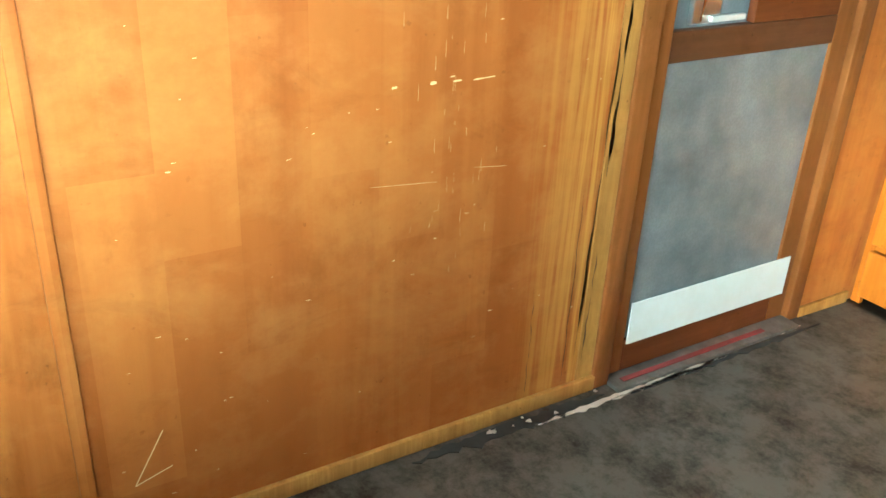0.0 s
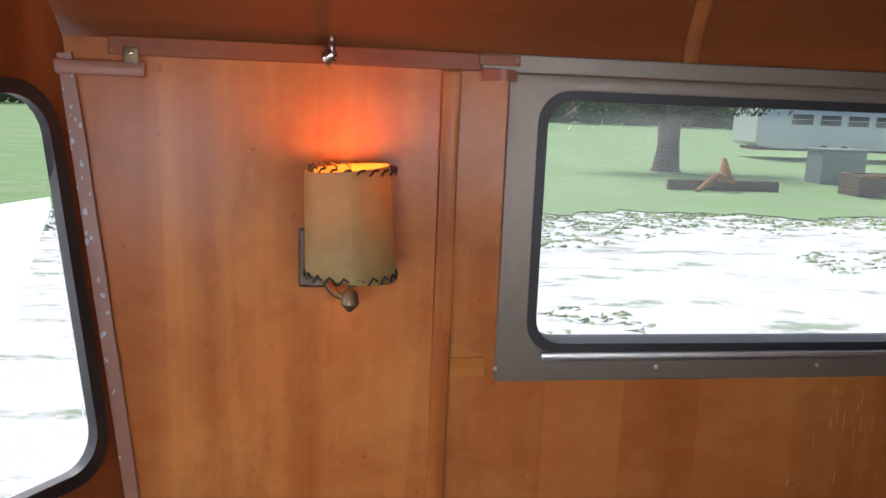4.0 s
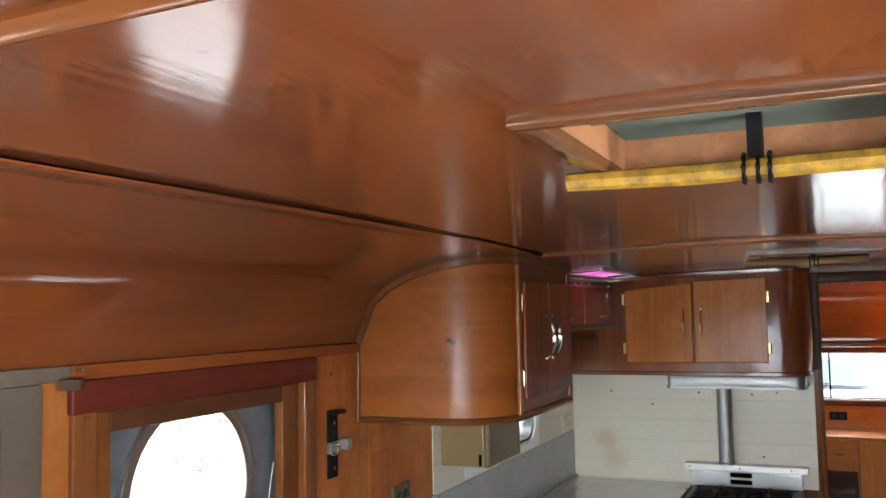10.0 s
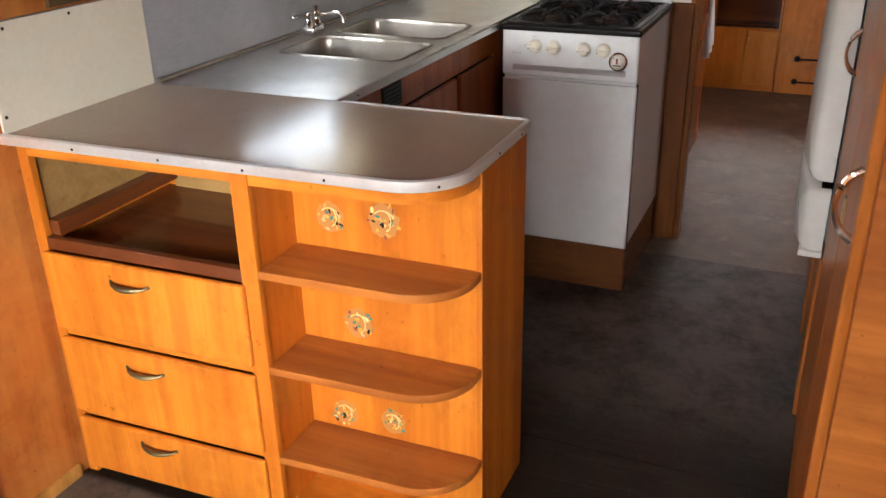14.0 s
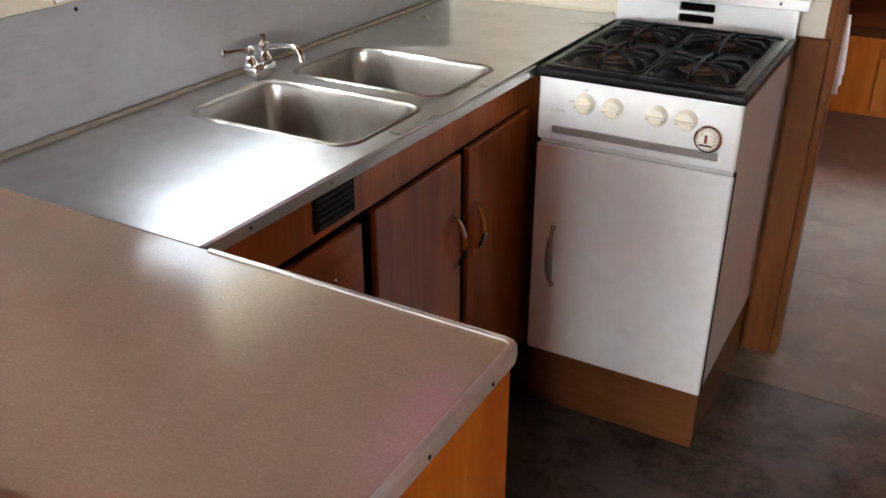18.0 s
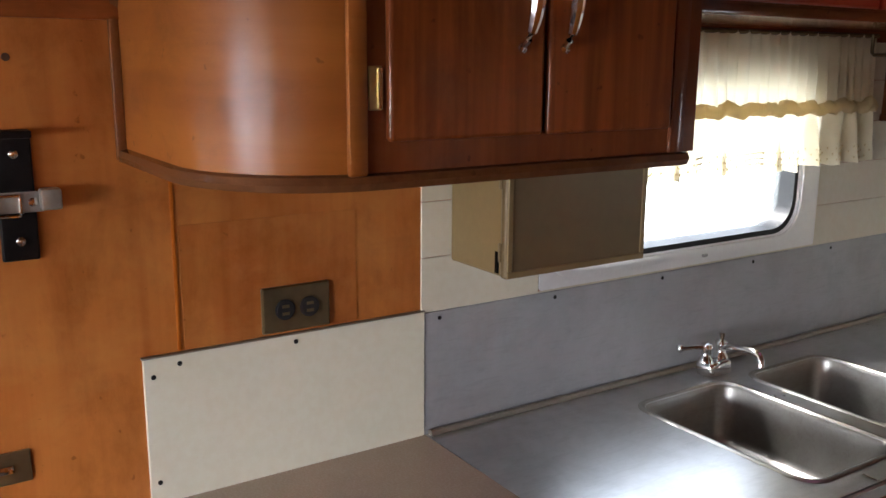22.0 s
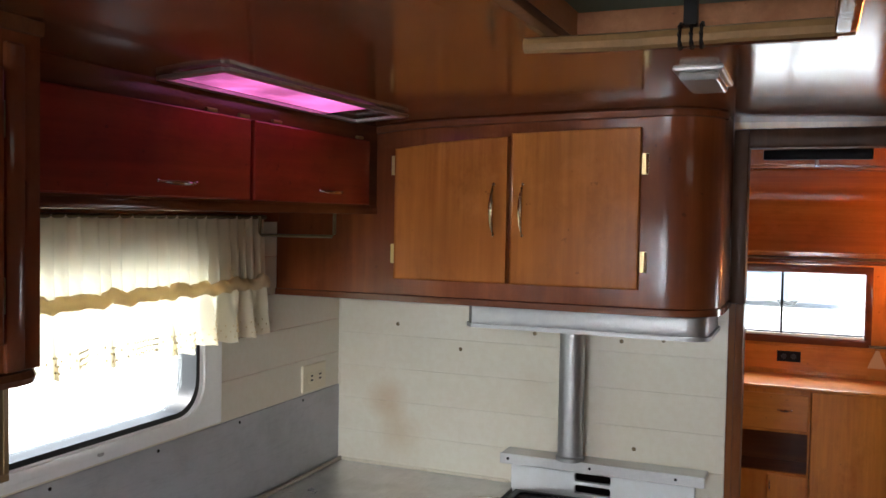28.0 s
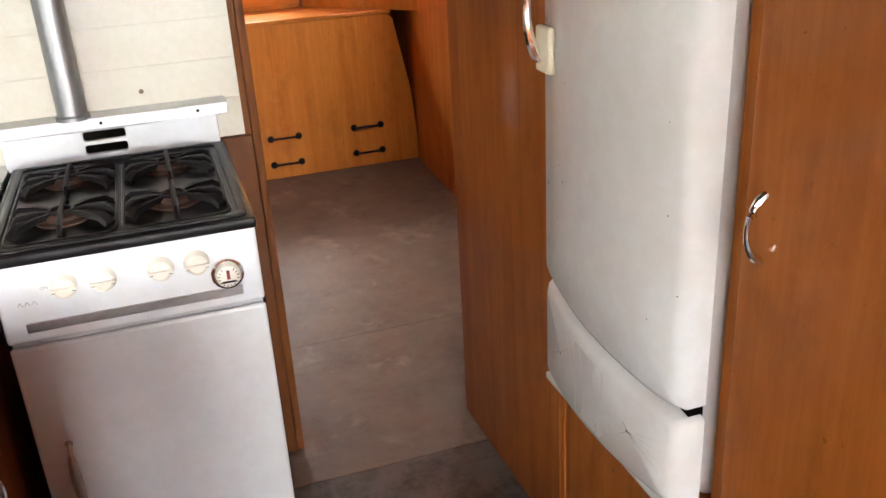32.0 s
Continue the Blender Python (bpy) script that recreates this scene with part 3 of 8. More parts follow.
def box(x0, x1, y0, y1, z0, z1, bevel=0.0, seg=2, bm=None):
    own = bm is None
    b = bmesh.new() if own or bevel else bm
    made = bmesh.ops.create_cube(b, size=1, matrix=Matrix.LocRotScale(((x0 + x1) / 2, (y0 + y1) / 2, (z0 + z1) / 2), None, (x1 - x0, y1 - y0, z1 - z0)))
    if bevel:
        bmesh.ops.bevel(b, geom=b.edges[:], offset=bevel, segments=seg, profile=0.5, affect="EDGES")
        if not own:
            me = bpy.data.meshes.new("tmp")
            b.to_mesh(me)
            b.free()
            bm.from_mesh(me)
            bpy.data.meshes.remove(me)
            return bm
    return b


def rr(u0, v0, u1, v1, r=0.0, n=6):
    """A rectangle with rounded corners, anticlockwise."""
    if r <= 0:
        return [(u0, v0), (u1, v0), (u1, v1), (u0, v1)]
    out = []
    for cu, cv, a in ((u1 - r, v0 + r, -90), (u1 - r, v1 - r, 0), (u0 + r, v1 - r, 90), (u0 + r, v0 + r, 180)):
        out += [(cu + r * math.cos(radians(a + 90 * k / n)), cv + r * math.sin(radians(a + 90 * k / n))) for k in range(n + 1)]
    return out


def circle(u, v, ru, rv=None, n=40):
    rv = rv or ru
    return [(u + ru * math.cos(2 * math.pi * k / n), v + rv * math.sin(2 * math.pi * k / n)) for k in range(n)]


def place(axis, at):
    """Maps flat (u, v) and depth w into the world: axis x gives (at + w, u, v), y gives (u, at + w, v), z gives (u, v, at + w)."""
    return {"x": lambda u, v, w: (at + w, u, v), "y": lambda u, v, w: (u, at + w, v), "z": lambda u, v, w: (u, v, at + w)}[axis]


def holed(outer, holes, axis, at, depth, bevel=0.0):
    """A plate with an outline and holes, of the given depth."""
    bm = bmesh.new()
    edges = []
    for loop in (outer, *holes):
        vs = [bm.verts.new((u, v, 0)) for u, v in loop]
        edges += [bm.edges.new((vs[i], vs[(i + 1) % len(vs)])) for i in range(len(vs))]
    if holes:
        bmesh.ops.triangle_fill(bm, use_beauty=True, use_dissolve=False, edges=edges, normal=(0, 0, 1))
    else:
        bm.faces.new(bm.verts[:])
    ext = bmesh.ops.extrude_face_region(bm, geom=bm.faces[:])
    for g in ext["geom"]:
        if isinstance(g, bmesh.types.BMVert):
            g.co.z = 1
    if bevel:
        bmesh.ops.recalc_face_normals(bm, faces=bm.faces[:])
        rim = [e for e in bm.edges if len(e.link_faces) == 2 and e.calc_face_angle(0) > 0.6 and abs(e.verts[0].co.z - e.verts[1].co.z) < 1e-6]
        for v in bm.verts:
            v.co.z *= depth
        bmesh.ops.bevel(bm, geom=rim, offset=bevel, segments=2, profile=0.5, affect="EDGES")
        to = place(axis, at)
        for v in bm.verts:
            v.co = to(*v.co)
        return bm
    to = place(axis, at)
    for v in bm.verts:
        v.co = to(v.co.x, v.co.y, v.co.z * depth)
    return bm


def tube(points, r, n=8, closed=False, taper=None, bm=None):
    """A round bar along a line of points."""
    bm = bm or bmesh.new()
    pts = [Vector(p) for p in points]
    rings = []
    for i, p in enumerate(pts):
        d = (pts[(i + 1) % len(pts)] - pts[i - 1]) if closed else (pts[min(i + 1, len(pts) - 1)] - pts[max(i - 1, 0)])
        d.normalize()
        a = d.cross(Vector((0, 0, 1)) if abs(d.z) < 0.9 else Vector((1, 0, 0))).normalized()
        b = d.cross(a)
        rad = taper[i] if taper else r
        rings.append([bm.verts.new(p + rad * (math.cos(2 * math.pi * k / n) * a + math.sin(2 * math.pi * k / n) * b)) for k in range(n)])
    for i in range(len(rings) - (0 if closed else 1)):
        q, s = rings[i], rings[(i + 1) % len(rings)]
        for k in range(n):
            bm.faces.new((q[k], q[(k + 1) % n], s[(k + 1) % n], s[k]))
    if not closed:
        bm.faces.new(rings[0][::-1])
        bm.faces.new(rings[-1])
    return bm


def lathe(profile, at, axis=(0, 0, 1), n=24, bm=None):
    """A turned solid: profile rows of (radius, height) along the axis."""
    bm = bm or bmesh.new()
    q = Vector(axis).to_track_quat("Z", "Y").to_matrix()
    rings = []
    for r, h in profile:
        rings.append([bm.verts.new(Vector(at) + q @ Vector((r * math.cos(2 * math.pi * k / n), r * math.sin(2 * math.pi * k / n), h))) for k in range(n)])
    for a, b in zip(rings, rings[1:]):
        for k in range(n):
            bm.faces.new((a[k], a[(k + 1) % n], b[(k + 1) % n], b[k]))
    bm.faces.new(rings[0][::-1])
    bm.faces.new(rings[-1])
    return bm


def sweep(profile, path, up=(0, 0, 1)):
    """A flat profile of (side, up) carried along a path of points."""
    bm = bmesh.new()
    pts = [Vector(p) for p in path]
    rings = []
    for i, p in enumerate(pts):
        d = (pts[min(i + 1, len(pts) - 1)] - pts[max(i - 1, 0)]).normalized()
        side = d.cross(Vector(up)).normalized()
        top = side.cross(d)
        rings.append([bm.verts.new(p + side * a + top * b) for a, b in profile])
    for q, s in zip(rings, rings[1:]):
        for k in range(len(profile)):
            bm.faces.new((q[k], q[(k + 1) % len(profile)], s[(k + 1) % len(profile)], s[k]))
    bm.faces.new(rings[0][::-1])
    bm.faces.new(rings[-1])
    return bm


def bow(a, b, out, rise, n=10):
    """Points of a bowed grip from a to b that stands off by rise along out."""
    a, b, out = Vector(a), Vector(b), Vector(out)
    return [a.lerp(b, k / n) + out * rise * math.sin(math.pi * k / n) ** 0.6 for k in range(n + 1)]


# ---- shell ----
HALF = [(0.0, ZS), (0.008, 1.695), (0.02, 1.725), (0.036, 1.757), (0.057, 1.788), (0.08, 1.808), (0.105, 1.823), (0.15, 1.845), (0.20, 1.862),
        (0.26, 1.876), (0.33, 1.886), (0.42, 1.893), (0.50, 1.896), (0.70, 1.902), (0.95, 1.907), (W / 2, 1.909)]
ROOF = HALF + [(W - x, z) for x, z in HALF[-2::-1]]


def roof_z(x):
    return float(np.interp(x, [q[0] for q in ROOF], [q[1] for q in ROOF]))


VENTS = ((0.988, 1.31, -1.44, -1.09), (1.0, 1.34, 0.74, 1.09))   # roof vents: x0, x1, y0, y1


def build_ceiling():
    bm = bmesh.new()
    ys = [YF - 0.15, VENTS[0][2], VENTS[0][3], VENTS[1][2], VENTS[1][3], YB + 0.1]
    ys = sorted(set(ys) | set(np.linspace(YF - 0.15, YB + 0.1, 40).round(3).tolist()))
    xs = sorted({q[0] for q in ROOF} | {v for h in VENTS for v in h[:2]})
    sag = lambda x, y: 0.004 * noise.noise((x * 2.2, y * 1.4, 0.3))
    grid = [[bm.verts.new((x, y, roof_z(x) + (sag(x, y) if 0.3 < x < W - 0.3 else 0))) for x in xs] for y in ys]
    for j in range(len(ys) - 1):
        for i in range(len(xs) - 1):
            cx, cy = (xs[i] + xs[i + 1]) / 2, (ys[j] + ys[j + 1]) / 2
            if any(h[0] < cx < h[1] and h[2] < cy < h[3] for h in VENTS):
                continue
            bm.faces.new((grid[j][i], grid[j][i + 1], grid[j + 1][i + 1], grid[j + 1][i]))
    ext = bmesh.ops.extrude_face_region(bm, geom=bm.faces[:])
    bmesh.ops.translate(bm, verts=[g for g in ext["geom"] if isinstance(g, bmesh.types.BMVert)], vec=(0, 0, 0.03))
    return bm


struct("ceiling", build_ceiling(), M_CEIL, "glossy reddish brown plywood ceiling curving down to the walls", 60)
# side walls
WIN1 = (-2.095, 1.195, -1.13, 1.632)   # lounge window opening y0 z0 y1 z1
DOOR = (-0.965, 0.0, -0.28, 1.585)
WINK = (0.79, 1.17, 1.58, 1.56)
WH = ZS + 0.005
SIDE = [(YC + 0.143, -0.12), (YB + 0.05, -0.12), (YB + 0.05, WH), (YC - 0.063, WH)]   # a side wall, its front edge leaning
struct("wall_left", holed(SIDE, [rr(*WIN1), rr(DOOR[0], 0.001, DOOR[2], DOOR[3]), rr(*WINK)], "x", 0.0, -0.06), M_WALL, "honey brown varnished veneer side wall, scratched and faded")
# both openings are unseen, cut for the added windows
struct("wall_right", holed(SIDE, [rr(*WIN1), rr(2.95, 1.08, 3.75, 1.46)], "x", W, 0.06), M_WALL, "honey brown varnished veneer side wall")


LEAN = Matrix(((1, 0, 0, 0), (0, 1, -0.1155, 0.1155 * 1.12), (0, 0, 1, 0), (0, 0, 0, 1)))   # the front leans outwards with height


def slanted_wall(name, a, b, z0, z1, hole, material, label):
    """An upright wall from a to b in plan, with one opening given along the wall; its outside lies to the right of the way."""
    A, B = Vector((*a, 0)), Vector((*b, 0))
    d, L = (B - A).normalized(), (B - A).length
    bm = holed(rr(0, z0, L, z1), [rr(*hole, 0.07)] if hole else [], "y", 0.0, 0.016)
    bmesh.ops.transform(bm, matrix=LEAN @ Matrix.Translation(A) @ Matrix.Rotation(math.atan2(d.y, d.x), 4, "Z"), verts=bm.verts[:])
    ob = struct(name, bm, material, label)
    return ob, Matrix.Translation(A) @ Matrix.Rotation(math.atan2(d.y, d.x), 4, "Z"), L


def slanted_window(name, m, hole, label):
    w = thing(name, m @ Vector(((hole[0] + hole[2]) / 2, 0, hole[1])), label, "window", "", "structure")
    for nm, loop, inner, y, dep, mt in (("gasket", rr(*hole, 0.07), rr(hole[0] + 0.02, hole[1] + 0.02, hole[2] - 0.02, hole[3] - 0.02, 0.055), -0.012, 0.018, M_RUBBER),
                                        ("pane", rr(hole[0] + 0.012, hole[1] + 0.012, hole[2] - 0.012, hole[3] - 0.012, 0.06), None, 0.02, 0.004, M_GLASS)):
        bm = holed(loop, [inner] if inner else [], "y", y, dep)
        bmesh.ops.transform(bm, matrix=LEAN @ m, verts=bm.verts[:])
        o = part(nm, bm, mt, w)
        if nm == "pane":
            o.visible_shadow = False


FX = 0.56
for k, (nm, a, b) in enumerate((("wall_front_left", (FX, YF), (0.0, YC)), ("wall_front", (W - FX, YF), (FX, YF)), ("wall_front_right", (W, YC), (W - FX, YF)))):
    L = (Vector(a) - Vector(b)).length
    hole = (0.03, 1.03, L - 0.035, 1.60)
    ob, m, L = slanted_wall(nm, a, b, -0.05, 1.93, hole, M_RED, "reddish brown plywood front wall below the windows")
    slanted_window(f"window_{4 + k}", m, hole, "front window with rounded corners in a black rubber gasket")


def end_wall(name, y, depth, hole, material, label):
    outline = [(0, -0.05), (W, -0.05)] + [(x, z + 0.01) for x, z in ROOF[::-1]]
    return struct(name, holed(outline, [rr(*hole)] if hole else [], "y", y, depth), material, label)


BZ_TOP = 0.839                  # top of the bedroom cabinet
WINB = (0.80, 1.035, 1.60, 1.398)
end_wall("wall_back", YB, 0.06, WINB, M_HONEY_O, "orange honey veneer end wall of the bedroom")
m_ = holed(rr(0, BZ_TOP, 0.80, 1.93), [], "y", 0.0, 0.03)
bmesh.ops.transform(m_, matrix=Matrix.Translation((1.775, YB, 0)) @ Matrix.Rotation(math.atan2(-0.58, 0.51), 4, "Z"), verts=m_.verts[:])
struct("wall_back_corner", m_, M_HONEY_O, "orange honey veneer panel across the bedroom corner")
# bedroom end cove: the ceiling comes down to the end wall
cove = [(YB - 0.001, 1.50), (YB - 0.03, 1.62), (YB - 0.10, 1.74), (YB - 0.22, 1.83), (YB - 0.40, 1.885), (YB - 0.62, 1.905)]
bm = bmesh.new()
rows_ = [[bm.verts.new((x, y, z)) for x in (0.005, W - 0.005)] for y, z in cove]
for r0, r1 in zip(rows_, rows_[1:]):
    bm.faces.new((r0[0], r0[1], r1[1], r1[0]))
ext = bmesh.ops.extrude_face_region(bm, geom=bm.faces[:])
bmesh.ops.translate(bm, verts=[g for g in ext["geom"] if isinstance(g, bmesh.types.BMVert)], vec=(0, 0.01, 0.02))
struct("ceiling_cove", bm, M_CEIL_O, "orange brown curved plywood at the end of the bedroom ceiling", 60)

# kitchen partition with the open doorway beside it
po = [(0.0, -0.12), (PX, -0.12), (PX, 1.85), (PX2, 1.85), (PX2, -0.12), (W, -0.12)] + [(x, z + 0.01) for x, z in ROOF[::-1]]
struct("partition_wall", holed(po, [], "y", YP, 0.045), M_JAMB, "varnished plywood partition with an open doorway")
struct("door_jamb", box(PX - 0.075, PX, YP - 0.018, YP - 0.002, -0.066, TOP - 0.006, 0.003), M_JAMB, "varnished wooden board at the doorway")
struct("door_jamb", box(PX + 0.001, PX + 0.022, YP - 0.014, YP + 0.058, -0.066, 1.452, 0.004), M_JAMB, "orange brown wooden door jamb")
struct("door_jamb", box(1.132, PX + 0.022, YP - 0.020, YP + 0.058, 1.4525, 1.89, 0.004), M_TRIM_D, "dark stained upper door jamb beside the wall cabinet")
struct("door_header", box(PX, PX2, YP - 0.014, YP + 0.055, 1.845, 1.892, 0.004), M_TRIM_D, "dark wooden strip over the doorway")

# roof battens
for y, x0 in ((-1.825, 0.0), (0.148, 0.44), (2.9, 0.0), (4.05, 0.0)):
    line = [(x, y, z) for x, z in ROOF if x0 <= x <= W - x0]
    struct("ceiling_batten", sweep([(-0.003, -0.0125), (-0.007, -0.009), (-0.0085, 0.0), (-0.007, 0.009), (-0.003, 0.0125), (0.004, 0.0125), (0.004, -0.0125)], line, (0, 1, 0)), M_BATTEN, "curved wooden batten over a ceiling joint")


def ribbon(rows, thick=0.002):
    """A strip of several points across, carried along, with a little thickness."""
    bm = bmesh.new()
    grid = [[bm.verts.new(p_) for p_ in row] for row in rows]
    for q, r in zip(grid, grid[1:]):
        for k in range(len(q) - 1):
            bm.faces.new((q[k], q[k + 1], r[k + 1], r[k]))
    ext = bmesh.ops.extrude_face_region(bm, geom=bm.faces[:])
    bmesh.ops.translate(bm, verts=[g for g in ext["geom"] if isinstance(g, bmesh.types.BMVert)], vec=(0, 0, thick))
    return bm


# the old floor sags a little through the kitchen
def floor_z(y):
    return float(np.interp(y, [-0.25, 0.8, 1.6, 2.2, 2.8, 4.55], [0.0, -0.030, -0.044, -0.066, -0.066, 0.0]))


def floor_slab(y0, y1, lift, thick, x0, x1):
    ys = np.linspace(y0, y1, max(3, int((y1 - y0) / 0.12)))
    return ribbon([[(x0, y, floor_z(y) + lift), (x1, y, floor_z(y) + lift)] for y in ys], -thick)


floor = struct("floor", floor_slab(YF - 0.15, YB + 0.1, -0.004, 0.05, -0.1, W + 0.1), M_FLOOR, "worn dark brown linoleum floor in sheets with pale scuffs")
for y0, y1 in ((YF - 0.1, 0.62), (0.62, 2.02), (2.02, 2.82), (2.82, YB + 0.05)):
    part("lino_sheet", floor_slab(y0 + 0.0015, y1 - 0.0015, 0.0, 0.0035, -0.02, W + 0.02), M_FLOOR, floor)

# lengthwise joint where the cove meets the middle panels: an open black crack beside a lifted edge
def seam_x(y):
    return float(np.interp(y, [-3.0, -1.85, -1.3, -0.4, -0.05, 0.1, 0.2], [0.50, 0.52, 0.538, 0.545, 0.525, 0.505, 0.47])) + 0.004 * noise.noise((y * 3.1, 0.4, 0))


for side in (0, 1):
    fx = (lambda x: W - x) if side else (lambda x: x)
    for y0, y1 in ((-1.805, 0.12),):
        ys = np.linspace(y0, y1, 44)
        gap = [(seam_x(y), 0.0014 + 0.002 * max(0, noise.noise((y * 1.9, 3, side))) + 0.008 * max(0, 1 - (y - y0) / 0.25) + 0.009 * max(0, 1 - (y1 - y) / 0.28)) for y in ys]
        struct("ceiling_crack", ribbon([[(fx(x - g), y, roof_z(x - g) - 0.0048), (fx(x + g), y, roof_z(x + g) - 0.0048)] for y, (x, g) in zip(ys, gap)], 0.001), M_DARK, "open dark crack along the ceiling joint")
        struct("ceiling_seam", ribbon([[(fx(x - g - 0.075), y, roof_z(x - 0.08) - 0.001), (fx(x - g - 0.045), y, roof_z(x - 0.05) - 0.003), (fx(x - g - 0.018), y, roof_z(x) - 0.006 - 0.004 * noise.noise((y * 2.3, 7, side))), (fx(x - g), y, roof_z(x) - 0.005 - 0.004 * noise.noise((y * 2.3, 7, side)))] for y, (x, g) in zip(ys, gap)]), M_CEIL, "lifted glossy edge of veneer along the ceiling joint", 80)
    # warped and rippled band at the front
    rows_ = []
    for y in np.linspace(-3.05, -1.845, 150):
        row = []
        grow = min(1.0, 0.55 + 0.5 * abs(noise.noise((y * 1.3, 2, side))))
        for k in range(15):
            u = k / 14
            x = 0.465 + 0.010 * noise.noise((y * 2, 5, side)) + (0.055 + 0.03 * max(0.0, 1 - abs(y + 1.95) / 0.25) + 0.04 * max(0.0, 1 - abs(y + 2.75) / 0.4)) * u
            dz = math.sin(math.pi * u) ** 0.7 * (0.009 + 0.010 * noise.noise((y * 2.6, u * 3, 1))) * grow + (0.007 * noise.noise((y * 3.2, u * 9, 9 + side)) + 0.004 * noise.noise((y * 11, u * 15, 4 + side))) * math.sin(math.pi * u)
            row.append((fx(x), y, roof_z(x) - 0.002 - max(0.0, dz)))
        rows_.append(row)
    struct("ceiling_seam", ribbon(rows_), M_WARP, "warped and rippled veneer along the ceiling joint", 80)
# splinters and peeled layers along the warped joint, and a pale patch painted as the window's glint by the batten
rnd = random.Random(23)
for mt, count, wide, lb in ((M_CEIL_P, 9, 0.0024, "pale splinters peeling along the ceiling joint"), (M_WARP, 10, 0.005, "brown splinters peeling along the ceiling joint"), (M_SPLIT, 10, 0.0014, "dark splits along the warped ceiling joint")):
    bm = bmesh.new()
    for q in range(count):
        ya, ln, x_ = rnd.uniform(-3.0, -2.0), rnd.uniform(0.2, 0.6), 0.478 + 0.045 * rnd.random()
        prev, seed = None, rnd.random() * 50
        for k in range(25):
            u, y = k / 24, min(-1.85, ya + ln * k / 24)
            c = x_ + 0.006 * noise.noise((y * 6, seed, 0)) + 0.002 * noise.noise((y * 40, seed, 3))
            h = wide * max(0.06, math.sin(math.pi * u)) * (0.55 + 0.5 * noise.noise((y * 22, seed, 7)))
            z = roof_z(c) - 0.013 - 0.004 * noise.noise((y * 5, seed, 9)) - 0.003 * rnd.random() * (u > 0.8)
            pair = [bm.verts.new((c - h, y, z)), bm.verts.new((c, y, z - 0.0018)), bm.verts.new((c + h, y, z + 0.0005))]
            if prev and y < -1.85:
                bm.faces.new((prev[0], prev[1], pair[1], pair[0]))
                bm.faces.new((prev[1], prev[2], pair[2], pair[1]))
            prev = pair
    loose = [v for v in bm.verts if not v.link_faces]
    bmesh.ops.delete(bm, geom=loose, context="VERTS")
    ext = bmesh.ops.extrude_face_region(bm, geom=bm.faces[:])
    bmesh.ops.translate(bm, verts=[g for g in ext["geom"] if isinstance(g, bmesh.types.BMVert)], vec=(0, 0, 0.0015))
    struct("ceiling_splinters", bm, mt, lb)
bm = bmesh.new()
ring = [bm.verts.new((0.512 + 0.62 * (x - 0.512), -1.79 + 0.62 * (y + 1.79), roof_z(x) - 0.007)) for x, y in ((0.478, -1.806), (0.512, -1.808), (0.545, -1.800), (0.541, -1.772), (0.528, -1.764), (0.519, -1.744), (0.500, -1.752), (0.487, -1.738), (0.481, -1.772))]
bm.faces.new(ring)
ext = bmesh.ops.extrude_face_region(bm, geom=bm.faces[:])
bmesh.ops.translate(bm, verts=[g for g in ext["geom"] if isinstance(g, bmesh.types.BMVert)], vec=(0, 0, 0.004))
struct("veneer_chip", bm, M_CEIL_P, "pale patch for a window glint on the lifted veneer by the batten")
# torn veneer at the front corner of the ceiling: a lifted tongue with a ragged black crack below it
ry = np.linspace(0, 1, 60)
edge_ = [(float(np.interp(u, [0, 0.1, 0.3, 0.41, 0.52, 0.71, 0.89, 1], [0.135, 0.150, 0.178, 0.206, 0.245, 0.305, 0.376, 0.438])) + 0.013 * noise.noise((u * 9, 1, 0)) + 0.010 * noise.noise((u * 31, 2, 0)), -2.81 + 0.36 * u + 0.010 * noise.noise((u * 14, 4, 0))) for u in ry]
tongue = []
for u, (x, y) in zip(ry, edge_):
    lift = 0.012 * (1 - u) * (0.7 + 0.6 * abs(noise.noise((u * 5, 8, 0)))) + 0.004
    tongue.append([(x, y, roof_z(x) - lift), (x + 0.04, y - 0.03, roof_z(x + 0.04) - lift * 0.8), (x + (0.47 - x) * 0.6, y - 0.10 * (1 - u), roof_z(x + (0.47 - x) * 0.6) - lift * 0.35 - 0.001), (0.49, y - 0.16 * (1 - u), roof_z(0.49) - 0.002)])
struct("torn_veneer", ribbon(tongue), M_CEIL_P, "lifted tongue of torn veneer at the front corner of the ceiling", 80)
struct("ceiling_crack", ribbon([[(x - d_, y + 0.75 * d_, roof_z(x - d_) - 0.009), (x + 0.012, y - 0.01, roof_z(x + 0.012) - 0.0075)] for x, y, d_ in [(x, y, 0.002 + 0.016 * (1 - u) * (0.04 + 1.9 * max(0.0, noise.noise((u * 8, 6, 0))) + 0.5 * abs(noise.noise((u * 37, 6, 0))))) for u, (x, y) in zip(ry, edge_)]], 0.001), M_DARK, "ragged black crack under the torn ceiling veneer")
struct("ceiling_crack", ribbon([[(0.455 + 0.006 * noise.noise((q * 3, 1, 0)), -2.70 + 0.0125 * q, 1.8805), (0.462 + 0.034 * abs(noise.noise((q * 0.7, 2, 0))) * math.sin(math.pi * min(1, q / 9 + 0.1)) + 0.004, -2.70 + 0.0125 * q, 1.8805)] for q in range(10)], 0.001), M_DARK, "short black split in the warped ceiling veneer")

